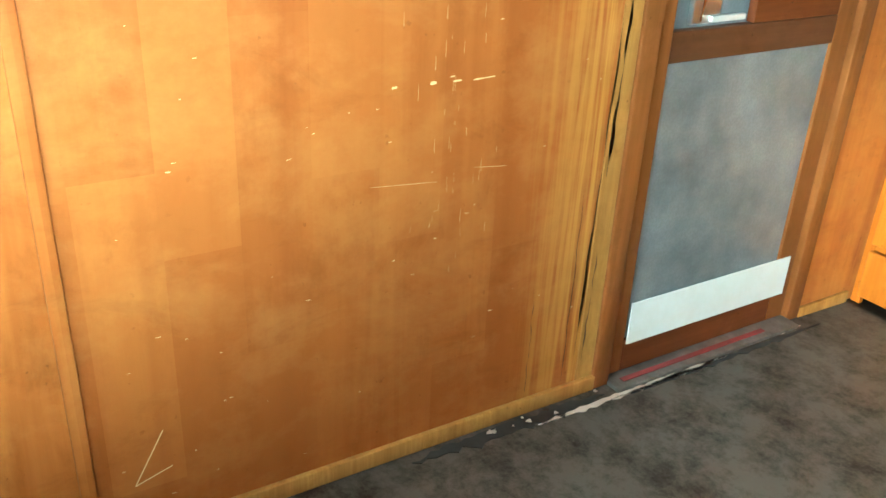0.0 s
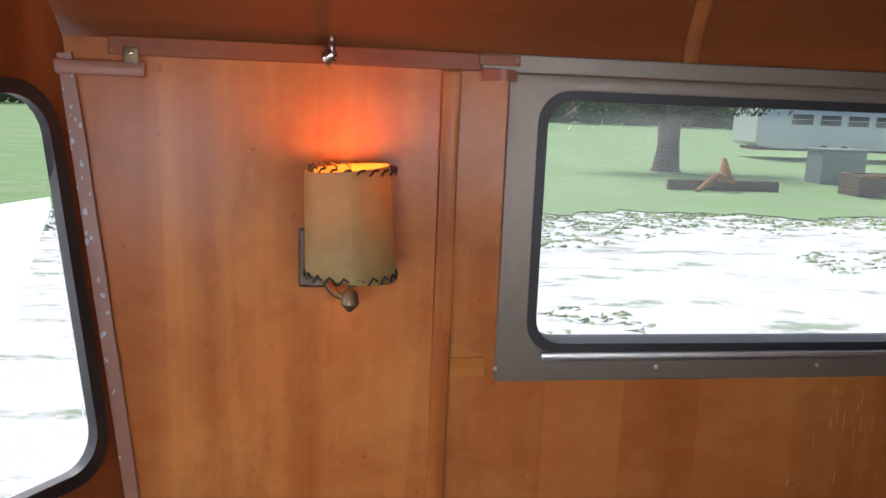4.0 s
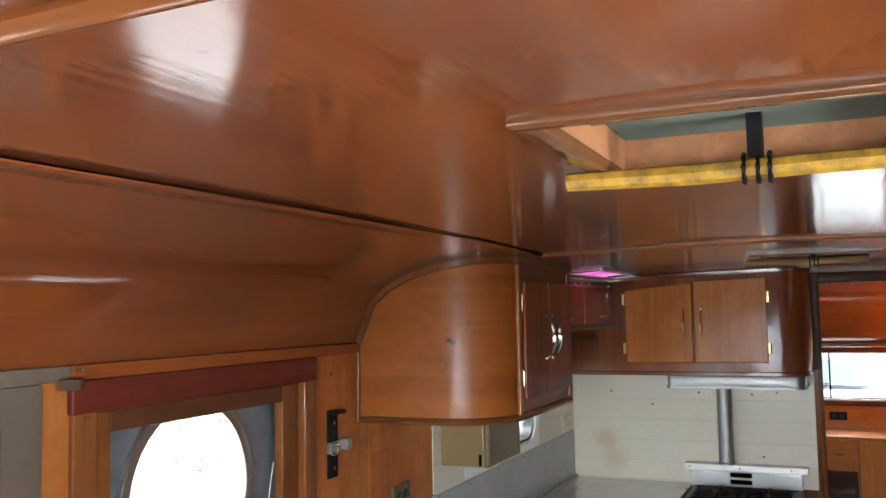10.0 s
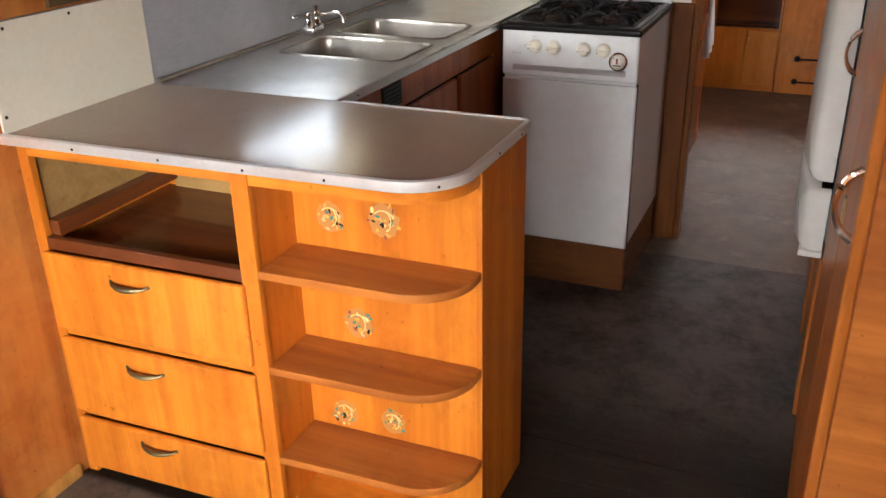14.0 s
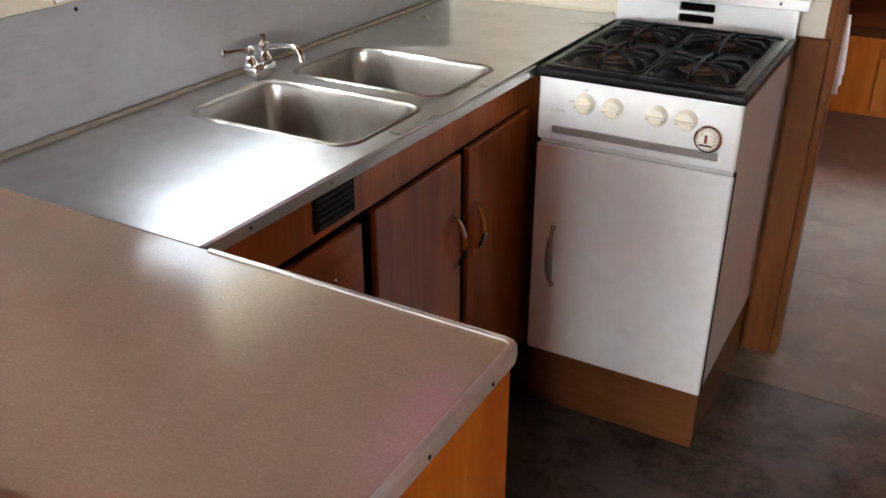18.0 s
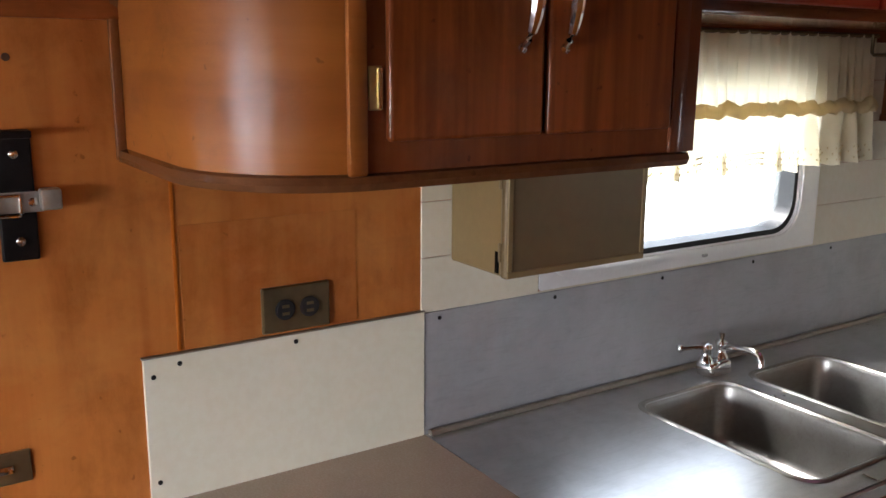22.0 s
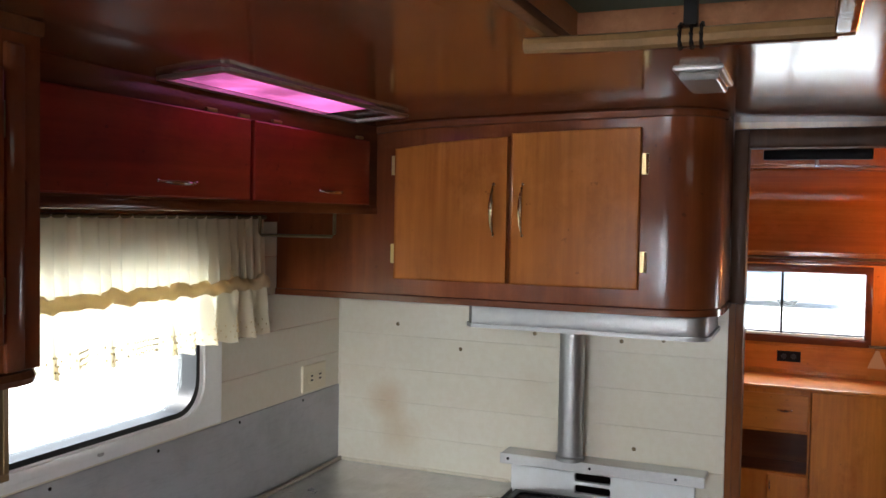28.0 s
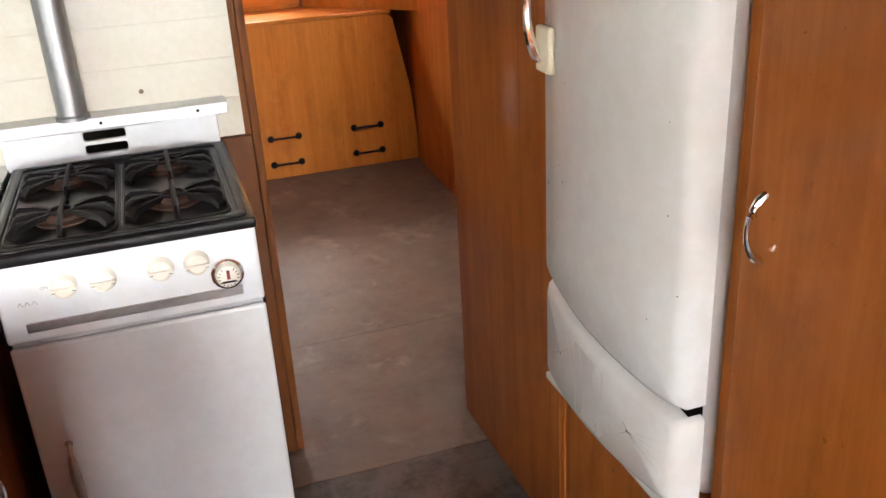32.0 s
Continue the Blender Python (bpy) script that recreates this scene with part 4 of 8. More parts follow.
# trim along the springing of the cove
for x, s in ((0.0, 1), (W, -1)):
    for y0, y1, mt, lb in ((YC, -2.1575, M_RAIL, "flat reddish wooden rail where ceiling meets wall"), (-2.157, -1.0205, M_FRAMEGREY, "dull olive painted strip over the lounge window"), (-1.02, YP, M_RAIL, "flat reddish wooden rail where ceiling meets wall")):
        struct("trim_rail", box(min(x, x + s * 0.010), max(x, x + s * 0.010), y0, y1, 1.637, 1.664, 0.002), mt, lb)
struct("baseboard", box(0.0, 0.014, YC, DOOR[0] - 0.045, 0.0, 0.042, 0.004), M_PALE, "pale wooden baseboard strip")
struct("baseboard", box(0.0, 0.012, DOOR[2] + 0.05, 0.0, -0.008, 0.03, 0.003), M_PALE, "pale wooden baseboard strip")
struct("wall_strip", box(0.0, 0.009, -2.215, -2.187, 0.0, 1.636, 0.003), M_WALL, "upright wooden strip over a panel joint")
struct("wall_strip", box(0.0, 0.004, -1.068, -1.016, 0.02, 1.14, 0.0015), M_PALE, "water stained upright board beside the door, split and peeling")
for y0_, ln_, z0_, w_ in ((-1.075, 0.80, 0.12, 0.0035), (-1.058, 0.40, 0.58, 0.005), (-1.115, 0.50, 0.05, 0.0018), (-1.225, 0.30, 0.03, 0.0012), (-1.05, 0.30, 0.10, 0.002)):
    rows_ = []
    for i in range(26):
        z = z0_ + ln_ * i / 25
        h_ = w_ * max(0.12, 0.5 + 0.9 * noise.noise((i * 0.45, y0_ * 9, 0))) * min(1, i / 4 + 0.1, (25 - i) / 4 + 0.1)
        y_ = y0_ + 0.004 * noise.noise((i * 0.3, 2, y0_)) + 0.02 * (z - 0.5) * (y0_ > -1.1)
        rows_.append([(0.0042, y_ - h_, z), (0.0042, y_ + h_, z)])
    struct("wall_crack", ribbon(rows_, 0.0006), M_SPLIT, "dark upright split in the veneer beside the door")
struct("wall_strip", box(0.0, 0.006, -2.187, -2.127, 1.158, 1.19, 0.002), M_HONEY_Y, "short wooden strip beside the window")
# slanting strips at the front corner
cs = thing("corner_strip", (0.008, -2.7, 0.93), "chipped pinkish brown painted metal corner strip", "trim", "", "structure")
part("strip", sweep([(-0.0145, -0.004), (0.0145, -0.004), (0.0145, 0.006), (-0.0145, 0.006)], [(0.006, -2.671, 0.935), (0.006, -2.735, 1.49), (0.006, -2.753, 1.636)], (1, 0, 0)), M_PINKSTRIP, cs)
part("screw", lathe([(0.004, 0), (0.004, 0.002), (0.002, 0.003)], (0.012, -2.664, 0.955), (1, 0, 0), 8), M_CHROME, cs)
rnd = random.Random(12)
for i in range(42):
    z = 1.02 + 0.6 * rnd.random() ** 0.7
    y = -2.671 - 0.1155 * (z - 0.935) + rnd.uniform(-0.013, 0.012)
    r_ = rnd.uniform(0.0012, 0.0042)
    pts = [(y + r_ * rnd.uniform(0.5, 1.2) * math.cos(a), z + r_ * rnd.uniform(0.6, 2.0) * math.sin(a)) for a in np.linspace(0, 6.283, 8)[:-1]]
    part("chip", holed(pts, [], "x", 0.0121, 0.0003), M_CHIP, cs)
bm = sweep([(-0.013, -0.003), (0.013, -0.003), (0.013, 0.006), (-0.013, 0.006)], [(0.006, -2.560, 0.02), (0.006, -2.664, 0.932)], (1, 0, 0))
struct("corner_strip", bm, M_TRIM_Z, "slanting wooden corner strip with a worn edge")
lm = Matrix.Translation((0.0, YC, 0)) @ Matrix.Rotation(math.atan2(YF - YC, FX), 4, "Z")
bm = bmesh.new()
vs = []
for i in range(25):
    u = 0.055 + 0.59 * i / 24
    vs.append((bm.verts.new(lm @ Vector((u, 0.002, 0.982 + 0.003 * math.sin(i)))), bm.verts.new(lm @ Vector((u, 0.038 + 0.008 * noise.noise((i * 0.4, 2, 2)), 0.962 + 0.006 * noise.noise((i * 0.6, 1, 1)) - 0.02 * i / 24)))))
for q, r in zip(vs, vs[1:]):
    bm.faces.new((q[0], q[1], r[1], r[0]))
ext = bmesh.ops.extrude_face_region(bm, geom=bm.faces[:])
bmesh.ops.translate(bm, verts=[g for g in ext["geom"] if isinstance(g, bmesh.types.BMVert)], vec=(0, 0, -0.018))
struct("window_sill", bm, M_SILL, "weathered window sill with split and peeling veneer")
for i in range(15):
    u = 0.105 + 0.031 * i + 0.012 * math.sin(i * 5)
    bm = bmesh.new()
    pts = [lm @ Vector((u - 0.012 * k + 0.02 * noise.noise((i, k, 1)), 0.006 + 0.008 * k, 0.984 + 0.007 * k * (0.5 + abs(noise.noise((i * 3.1, 2, 0)))) - 0.003 * k * k)) for k in range(5)]
    side = lm.to_3x3() @ Vector((0.028 + 0.016 * math.sin(i * 3.3), 0.009 * math.cos(i * 2.1), 0.004 + 0.003 * math.sin(i * 1.7)))
    q = [(bm.verts.new(p_), bm.verts.new(p_ + side * (1 - 0.17 * k))) for k, p_ in enumerate(pts)]
    for a, b in zip(q, q[1:]):
        bm.faces.new((a[0], a[1], b[1], b[0]))
    ext = bmesh.ops.extrude_face_region(bm, geom=bm.faces[:])
    bmesh.ops.translate(bm, verts=[g for g in ext["geom"] if isinstance(g, bmesh.types.BMVert)], vec=(0, 0, 0.0015))
    tagged(solo("veneer_splinter", bm, M_FLAKE, "curled pale splinter of delaminated veneer on the sill", "veneer splinter"), "", "", "splinters on the sill")
# scratches in the varnish of the lounge wall
bm = bmesh.new()
rnd = random.Random(31)
marks = [(-1.593, 0.841, 0.012, 0.006), (-1.512, 0.841, 0.014, 0.007), (-1.460, 0.840, 0.02, 0.004), (-1.40, 0.839, 0.05, 0.003), (-1.57, 0.650, 0.15, 0.0008), (-1.37, 0.655, 0.08, 0.0007)]
marks += [(rnd.uniform(-2.15, -1.1), rnd.uniform(0.08, 1.0), rnd.uniform(0.002, 0.012), rnd.uniform(0.0006, 0.0022)) for _ in range(46)]
for y, z, l_, h_ in marks:
    tilt = rnd.uniform(-0.12, 0.12)
    n_ = 6
    rows_ = [(y - l_ / 2 + l_ * k / n_, z + tilt * l_ * (k / n_ - 0.5), h_ * rnd.uniform(0.25, 0.6) * (0.3 if k in (0, n_) else 1)) for k in range(n_ + 1)]
    q = [(bm.verts.new((0.0012, a, b - c_)), bm.verts.new((0.0012, a + 0.001, b + c_))) for a, b, c_ in rows_]
    for a, b in zip(q, q[1:]):
        bm.faces.new((a[0], b[0], b[1], a[1]))
for _ in range(45):
    y, z, l_, h_ = rnd.gauss(-1.475, 0.045), rnd.uniform(0.42, 1.12), rnd.uniform(0.006, 0.035), rnd.uniform(0.00015, 0.0004)
    bm.faces.new([bm.verts.new((0.0012, *q)) for q in ((y - h_, z), (y + h_, z), (y + h_ * 0.4, z + l_), (y - h_ * 0.3, z + l_))])
for a, b in (((-2.12, 0.143), (-2.06, 0.251)), ((-2.12, 0.143), (-2.05, 0.165))):
    d_ = Vector((0, a[1] - b[1], b[0] - a[0])).normalized() * 0.0012
    A_, B_ = Vector((0.0012, *a)), Vector((0.0012, *b))
    bm.faces.new([bm.verts.new(A_ - d_), bm.verts.new(B_ - d_), bm.verts.new(B_ + d_), bm.verts.new(A_ + d_)])
solo("wall_scratches", bm, M_SCRATCH, "pale scratches and chips in the wall varnish", "scratches", "", "stuff")


def window(name, wall_x, plate, inner, r, s, label, mt, gasket=0.013):
    """A rounded metal window in a side wall: plate, gasket, glass."""
    y0, z0, y1, z1 = plate
    w = thing(name, (wall_x, (y0 + y1) / 2, z0), label, "window", "", "structure")
    part("window_frame", holed(rr(y0, z0, y1, z1, 0.005, 2), [rr(*inner, r)], "x", wall_x, 0.006 * s, 0.002), mt, w)
    g_ = gasket
    part("gasket", holed(rr(inner[0] - 0.002, inner[1] - 0.002, inner[2] + 0.002, inner[3] + 0.002, r), [rr(inner[0] + g_, inner[1] + g_, inner[2] - g_, inner[3] - g_, r - g_ * 0.6)], "x", wall_x + 0.008 * s, -0.055 * s), M_RUBBER, w)
    g = part("pane", holed(rr(inner[0] + 0.004, inner[1] + 0.004, inner[2] - 0.004, inner[3] - 0.004, r), [], "x", wall_x - 0.036 * s, 0.004 * s), M_DUSTY, w)
    g.visible_shadow = False
    return w


w1 = window("window_1", 0.0, (-2.112, 1.150, -1.075, 1.636), (-2.062, 1.200, -1.16, 1.612), 0.05, 1, "wide side window with rounded corners in a grey metal frame", M_FRAMEGREY)
# unseen window, added with its lamp to brighten the bedroom floor and cabinet
w8 = window("window_8", W, (2.91, 1.04, 3.79, 1.50), (2.97, 1.10, 3.73, 1.44), 0.05, -1, "bedroom side window with rounded corners", M_FRAMEGREY)
part("sill_channel", box(0.004, 0.02, -2.04, -1.19, 1.186, 1.200, 0.003), M_ALU, w1, "worn aluminium sill channel")
for y in (-2.112, -1.84, -1.55, -1.26, -1.09):
    part("screw", lathe([(0.004, 0), (0.004, 0.002), (0.002, 0.003)], (0.006, y, 1.172), (1, 0, 0), 8), M_ALU, w1)
# unseen window, added for the light on the left wall and cove
w3 = window("window_3", W, (-2.112, 1.150, -1.075, 1.636), (-2.062, 1.200, -1.16, 1.612), 0.05, -1, "wide side window with rounded corners in a grey metal frame", M_FRAMEGREY)
wk = window("window_2", 0.0, (0.76, 1.150, 1.625, 1.60), (0.80, 1.195, 1.535, 1.54), 0.075, 1, "kitchen window in a bright aluminium frame with rounded corners", M_ALU_P, 0.010)
part("inner_frame", holed(rr(0.765, 1.165, 1.61, 1.585, 0.085), [rr(0.785, 1.188, 1.55, 1.55, 0.075)], "x", 0.006, 0.008, 0.003), M_ALU_P, wk, "polished aluminium window ring")

# ---- entrance door ----
d = thing("door_1", (0, -0.62, 0.02), "closed wooden door with grey lower panel and round window", "door", "", "structure")
part("stile", box(-0.034, -0.008, DOOR[0] + 0.004, -0.908, 0.012, 1.575, 0.003), M_TRIM_Z, d)
part("stile", box(-0.034, -0.008, -0.352, DOOR[2] - 0.004, 0.012, 1.575, 0.003), M_TRIM_Z, d)
part("rail", box(-0.034, -0.008, -0.908, -0.352, 0.012, 0.105, 0.003), M_RED_Y, d)
part("rail", box(-0.034, -0.008, -0.908, -0.352, 0.815, 0.885, 0.003), M_TRIM, d)
part("rail", box(-0.034, -0.008, -0.908, -0.352, 1.015, 1.060, 0.003), M_TRIM, d)
part("rail", box(-0.034, -0.008, -0.908, -0.352, 1.535, 1.575, 0.003), M_TRIM, d)
part("lock_block", box(-0.034, -0.010, -0.655, -0.352, 0.885, 1.015, 0.003), M_RED_Y, d)
part("lower_panel", box(-0.024, -0.018, -0.912, -0.348, 0.10, 0.82), M_SCREEN, d, "dull grey metal mesh panel")
part("kick_plate", box(-0.008, -0.0045, -0.902, -0.308, 0.092, 0.213, 0.001, 1), M_ENAMEL, d, "white metal kick plate")
part("outer_door", holed(rr(DOOR[0], 0.86, DOOR[2], DOOR[3]), [circle(-0.641, 1.37, 0.2)], "x", -0.058, 0.006), M_SCREEN, d, "grey metal outer door with a round opening")
part("porthole_ring", holed(circle(-0.641, 1.37, 0.212), [circle(-0.641, 1.37, 0.186)], "x", -0.051, 0.012, 0.003), M_ALU, d)
pg = part("porthole_pane", holed(circle(-0.641, 1.37, 0.19), [], "x", -0.053, 0.003), M_GLASS, d)
pg.visible_shadow = False
part("latch_case", box(-0.050, -0.036, -0.83, -0.74, 0.888, 1.01, 0.004), M_ALU, d)
part("latch_bolt", box(-0.040, -0.026, -0.775, -0.665, 0.892, 0.906, 0.003), M_ALU_P, d)
part("latch_bolt", tube([(-0.040, -0.80, 0.895), (-0.036, -0.79, 1.01)], 0.006, 8), M_CHROME, d)
for z in (1.100, 1.153):
    part("hinge_knuckle", lathe([(0.010, 0), (0.011, 0.006), (0.008, 0.012), (0.003, 0.014)], (-0.008, -0.372, z), (1, 0, 0), 14), M_PLATE, d, "grey metal stud on the door edge")
part("pull_cord", tube([(-0.003, -0.40, 1.40), (-0.002, -0.45, 1.20), (0.0, -0.52, 1.0)], 0.0015, 5), M_WHITECORD, d)
for y0, y1 in ((DOOR[0] - 0.05, DOOR[0] + 0.003), (DOOR[2] - 0.003, DOOR[2] + 0.05)):
    struct("door_casing", box(-0.05, 0.012, y0, y1, 0.0, 1.59, 0.004), M_TRIM_Z, "worn upright wooden door casing")
struct("door_casing", box(0.0, 0.014, -1.02, -0.23, 1.578, 1.637, 0.003), M_REDDARK, "reddish wooden board over the door")
struct("threshold", box(-0.06, 0.055, DOOR[0], DOOR[2], 0.0, 0.012, 0.003), M_ALU_D, "dirty metal threshold with traces of red paint")
solo("floor_edge_strip", box(0.018, 0.034, -0.93, -0.40, 0.012, 0.0138), M_REDLINE, "thin red painted line on the threshold", "strip")


def ragged(name, x0, x1, y0, y1, z, n_, seed, mt, label, cat):
    bm = bmesh.new()
    prev = None
    for i in range(n_ + 1):
        y = y0 + (y1 - y0) * i / n_
        c = (x0 + x1) / 2 + 0.25 * (x1 - x0) * noise.noise((i * 0.5, seed, 0))
        h = max(0.002, (x1 - x0) / 2 * (0.6 + 0.9 * noise.noise((i * 0.8, seed, 5)))) * min(1, 4 * i / n_ + 0.1, 4 * (1 - i / n_) + 0.1)
        a, b = bm.verts.new((c - h, y, z)), bm.verts.new((c + h, y, z))
        if prev:
            bm.faces.new((prev[0], prev[1], b, a))
        prev = (a, b)
    ext = bmesh.ops.extrude_face_region(bm, geom=bm.faces[:])
    bmesh.ops.translate(bm, verts=[g for g in ext["geom"] if isinstance(g, bmesh.types.BMVert)], vec=(0, 0, 0.002))
    return solo(name, bm, mt, label, cat)


ragged("floor_patch", 0.05, 0.075, -1.22, -0.58, 0.0, 34, 3.0, M_PALEPATCH, "pale strip of torn floor backing near the door", "floor patch")
ragged("floor_patch", 0.04, 0.055, -0.50, -0.26, 0.0, 14, 8.0, M_PALEPATCH, "pale strip of torn floor backing near the door", "floor patch")
ragged("floor_grime", 0.012, 0.07, -1.55, -1.0, 0.0, 30, 5.0, M_GRIME, "black grime along the foot of the wall", "grime")
ragged("floor_grime", 0.055, 0.08, -1.0, -0.2, 0.0, 30, 6.0, M_GRIME, "black grime along the foot of the wall", "grime")
rnd = random.Random(5)
for i in range(7):
    y, r_ = rnd.uniform(-1.5, -0.95), rnd.uniform(0.002, 0.006)
    bm = lathe([(r_ * 0.6, 0), (r_, r_ * 0.3), (r_ * 0.7, r_ * 0.8), (r_ * 0.2, r_)], (0.022 + 0.03 * rnd.random(), y, 0.0023), (0, 0, 1), 6)
    bmesh.ops.scale(bm, vec=(1, 1, 1), verts=bm.verts[:])
    for v_ in bm.verts:
        v_.co += Vector((rnd.gauss(0, r_ * 0.3), rnd.gauss(0, r_ * 0.6), 0))
    solo("wood_crumb", bm, M_PALEPATCH, "small pale crumb of rotten wood on the floor", "crumb", "crumbs by the wall")

# curtain brackets on the rail
for y, bend in ((-2.150, 1), (-1.003, -1)):
    b = thing("curtain_bracket", (0.0, y, 1.62), "reddish strap of a curtain bracket curling out below the rail", "bracket", "curtain brackets")
    part("plate", box(0.010, 0.0125, y - 0.012, y + 0.052 * bend if bend > 0 else y + 0.012, 1.646, 1.662, 0.001, 1), M_RAIL, b)
    part("curl", sweep([(-0.0012, -0.009), (0.0012, -0.009), (0.0012, 0.009), (-0.0012, 0.009)], [(0.012 + 0.026 * math.sin(math.pi * k / 12), y + bend * (-0.004 + 0.050 * k / 12), 1.632) for k in range(13)]), M_STRAP if bend > 0 else M_TRIM_D, b, "bent strap")
    for dy in (-0.006, 0.046 * bend if bend > 0 else 0.006):
        part("screw", lathe([(0.004, 0), (0.004, 0.002), (0.002, 0.003)], (0.0125, y + dy, 1.655), (1, 0, 0), 8), M_BRASS_D, b)
b = thing("curtain_bracket", (0.0, -2.68, 1.60), "flat reddish curtain bar end screwed below the rail", "bracket", "curtain brackets")
part("plate", box(0.010, 0.018, -2.80, -2.640, 1.608, 1.628, 0.003), M_STRAP, b)
part("clip", box(0.010, 0.020, -2.668, -2.648, 1.626, 1.648, 0.002), M_BRASS_D, b)
part("screw", lathe([(0.004, 0), (0.004, 0.002), (0.002, 0.003)], (0.020, -2.658, 1.640), (1, 0, 0), 8), M_BRASS_L, b)
h = thing("coat_hook", (0.010, -2.383, 1.63), "chrome coat hook screwed to the top of the rail", "hook")
part("plate", lathe([(0.011, 0), (0.011, 0.003), (0.008, 0.006), (0.003, 0.008)], (0.010, -2.383, 1.648), (1, 0, 0), 16), M_CHROME, h)
part("hook_arm", tube([(0.014, -2.383, 1.656), (0.024, -2.383, 1.668), (0.034, -2.382, 1.672), (0.040, -2.382, 1.664), (0.039, -2.383, 1.650), (0.030, -2.384, 1.640), (0.020, -2.384, 1.637)], 0.0065, 10), M_CHROME, h)
part("screw", lathe([(0.004, 0), (0.004, 0.002), (0.002, 0.003)], (0.016, -2.383, 1.634), (1, 0, 0), 8), M_BRASS_L, h)

# ---- wall lamp ----
LY, LZ = -2.350, 1.41
lamp = thing("wall_lamp", (0.0, LY, 1.30), "lit wall lamp with a laced parchment shade, green and amber", "lamp")
part("backplate", box(0.0, 0.012, -2.424, -2.36, 1.305, 1.395, 0.004), M_PLATE, lamp, "aged brass backplate")
part("arm", tube([(0.01, -2.39, 1.325), (0.05, -2.37, 1.305), (0.08, LY, 1.30), (0.08, LY, 1.33)], 0.006, 8), M_BRASS_D, lamp)
part("finial", lathe([(0.004, 0), (0.014, 0.012), (0.011, 0.028), (0.005, 0.034)], (0.08, LY, 1.285), (0, 0, 1), 14), M_BRASS_D, lamp)
bm = bmesh.new()
n_, rb, rt = 40, 0.065, 0.060
ring = []
for k in range(n_ + 1):
    a = math.pi * 2 * k / n_
    wob = 1 + 0.05 * max(0, math.cos(2 * (a - 0.1))) ** 6
    ring.append((bm.verts.new((0.085 + rb * wob * math.cos(a), LY + rb * math.sin(a), 1.340 - 0.006 * math.sin(a))), bm.verts.new((0.085 + rt * wob * math.cos(a), LY - 0.008 + rt * math.sin(a), 1.494 + 0.006 * math.sin(a)))))
for q, r in zip(ring, ring[1:]):
    bm.faces.new((q[0], q[1], r[1], r[0]))
ext = bmesh.ops.extrude_face_region(bm, geom=bm.faces[:])
for v in {v for g in ext["geom"] if isinstance(g, bmesh.types.BMVert) for v in (g,)}:
    v.co.x, v.co.y = 0.085 + (v.co.x - 0.085) * 0.975, LY + (v.co.y - LY) * 0.975
shade = part("shade", bm, M_SHADE, lamp, "translucent parchment shade with dark lacing")
for z, rad in ((1.342, rb + 0.001), (1.492, rt + 0.001)):
    for k in range(20):
        a0, a1 = math.pi * 2 * k / 20, math.pi * 2 * (k + 0.7) / 20
        part("lace", tube([(0.085 + rad * math.cos(a), LY + rad * math.sin(a), z + dz) for a, dz in ((a0, -0.004), ((a0 + a1) / 2, 0.003 if z > 1.4 else 0.006), (a1, 0.004 if z > 1.4 else 0.001))], 0.0018, 5), M_RUBBER, shade)
for k in range(7):
    z = 1.355 + 0.02 * k
    part("lace", tube([(0.085 - 0.03, LY - 0.054, z), (0.085 - 0.022, LY - 0.060 + 0.0008 * k, z + 0.012)], 0.0018, 5), M_RUBBER, shade)
part("bulb", lathe([(0.008, 0), (0.012, 0.01), (0.022, 0.035), (0.018, 0.05), (0.004, 0.06)], (0.075, LY + 0.016, 1.365), (0, 0, 1), 16), M_BULB, lamp)
pl = bpy.data.lights.new("lamp_light", "POINT")
pl.energy, pl.color, pl.shadow_soft_size = 2.8, (1.0, 0.22, 0.026), 0.03
new("lamp_light", pl).location = (0.066, LY + 0.008, 1.470)


# ---- handles, outlets and other small hardware ----
def grip(parent, a, b, out, rise, r, mt, name="handle", flat=False):
    """A bowed pull with tapering ends and two feet."""
    pts = bow(a, b, out, rise, 14)
    taper = [r * ((1.25 - 0.6 * math.sin(math.pi * k / 14)) if flat else (0.45 + 0.75 * math.sin(math.pi * k / 14))) for k in range(15)]
    bm = tube(pts, r, 8, False, taper)
    for e in (a, b):
        lathe([(r * 0.9, -0.001), (r * 0.85, 0.002), (r * 0.4, 0.004)], e, out, 10, bm)
    return part(name, bm, mt, parent)


def hinge(parent, x, y, z, axis):
    o = part("hinge", box(x, x + 0.003, y - 0.007, y + 0.009, z - 0.024, z + 0.024, 0.001, 1) if axis == "x" else box(x - 0.009, x + 0.007, y - 0.003, y, z - 0.024, z + 0.024, 0.001, 1), M_BRASS, parent, "worn brass hinge")
    p0 = (x + 0.004, y + 0.006, z - 0.022) if axis == "x" else (x + 0.004, y - 0.004, z - 0.022)
    part("pin", tube([p0, (p0[0], p0[1], z + 0.022)], 0.003, 8), M_BRASS_L, o)
    return o


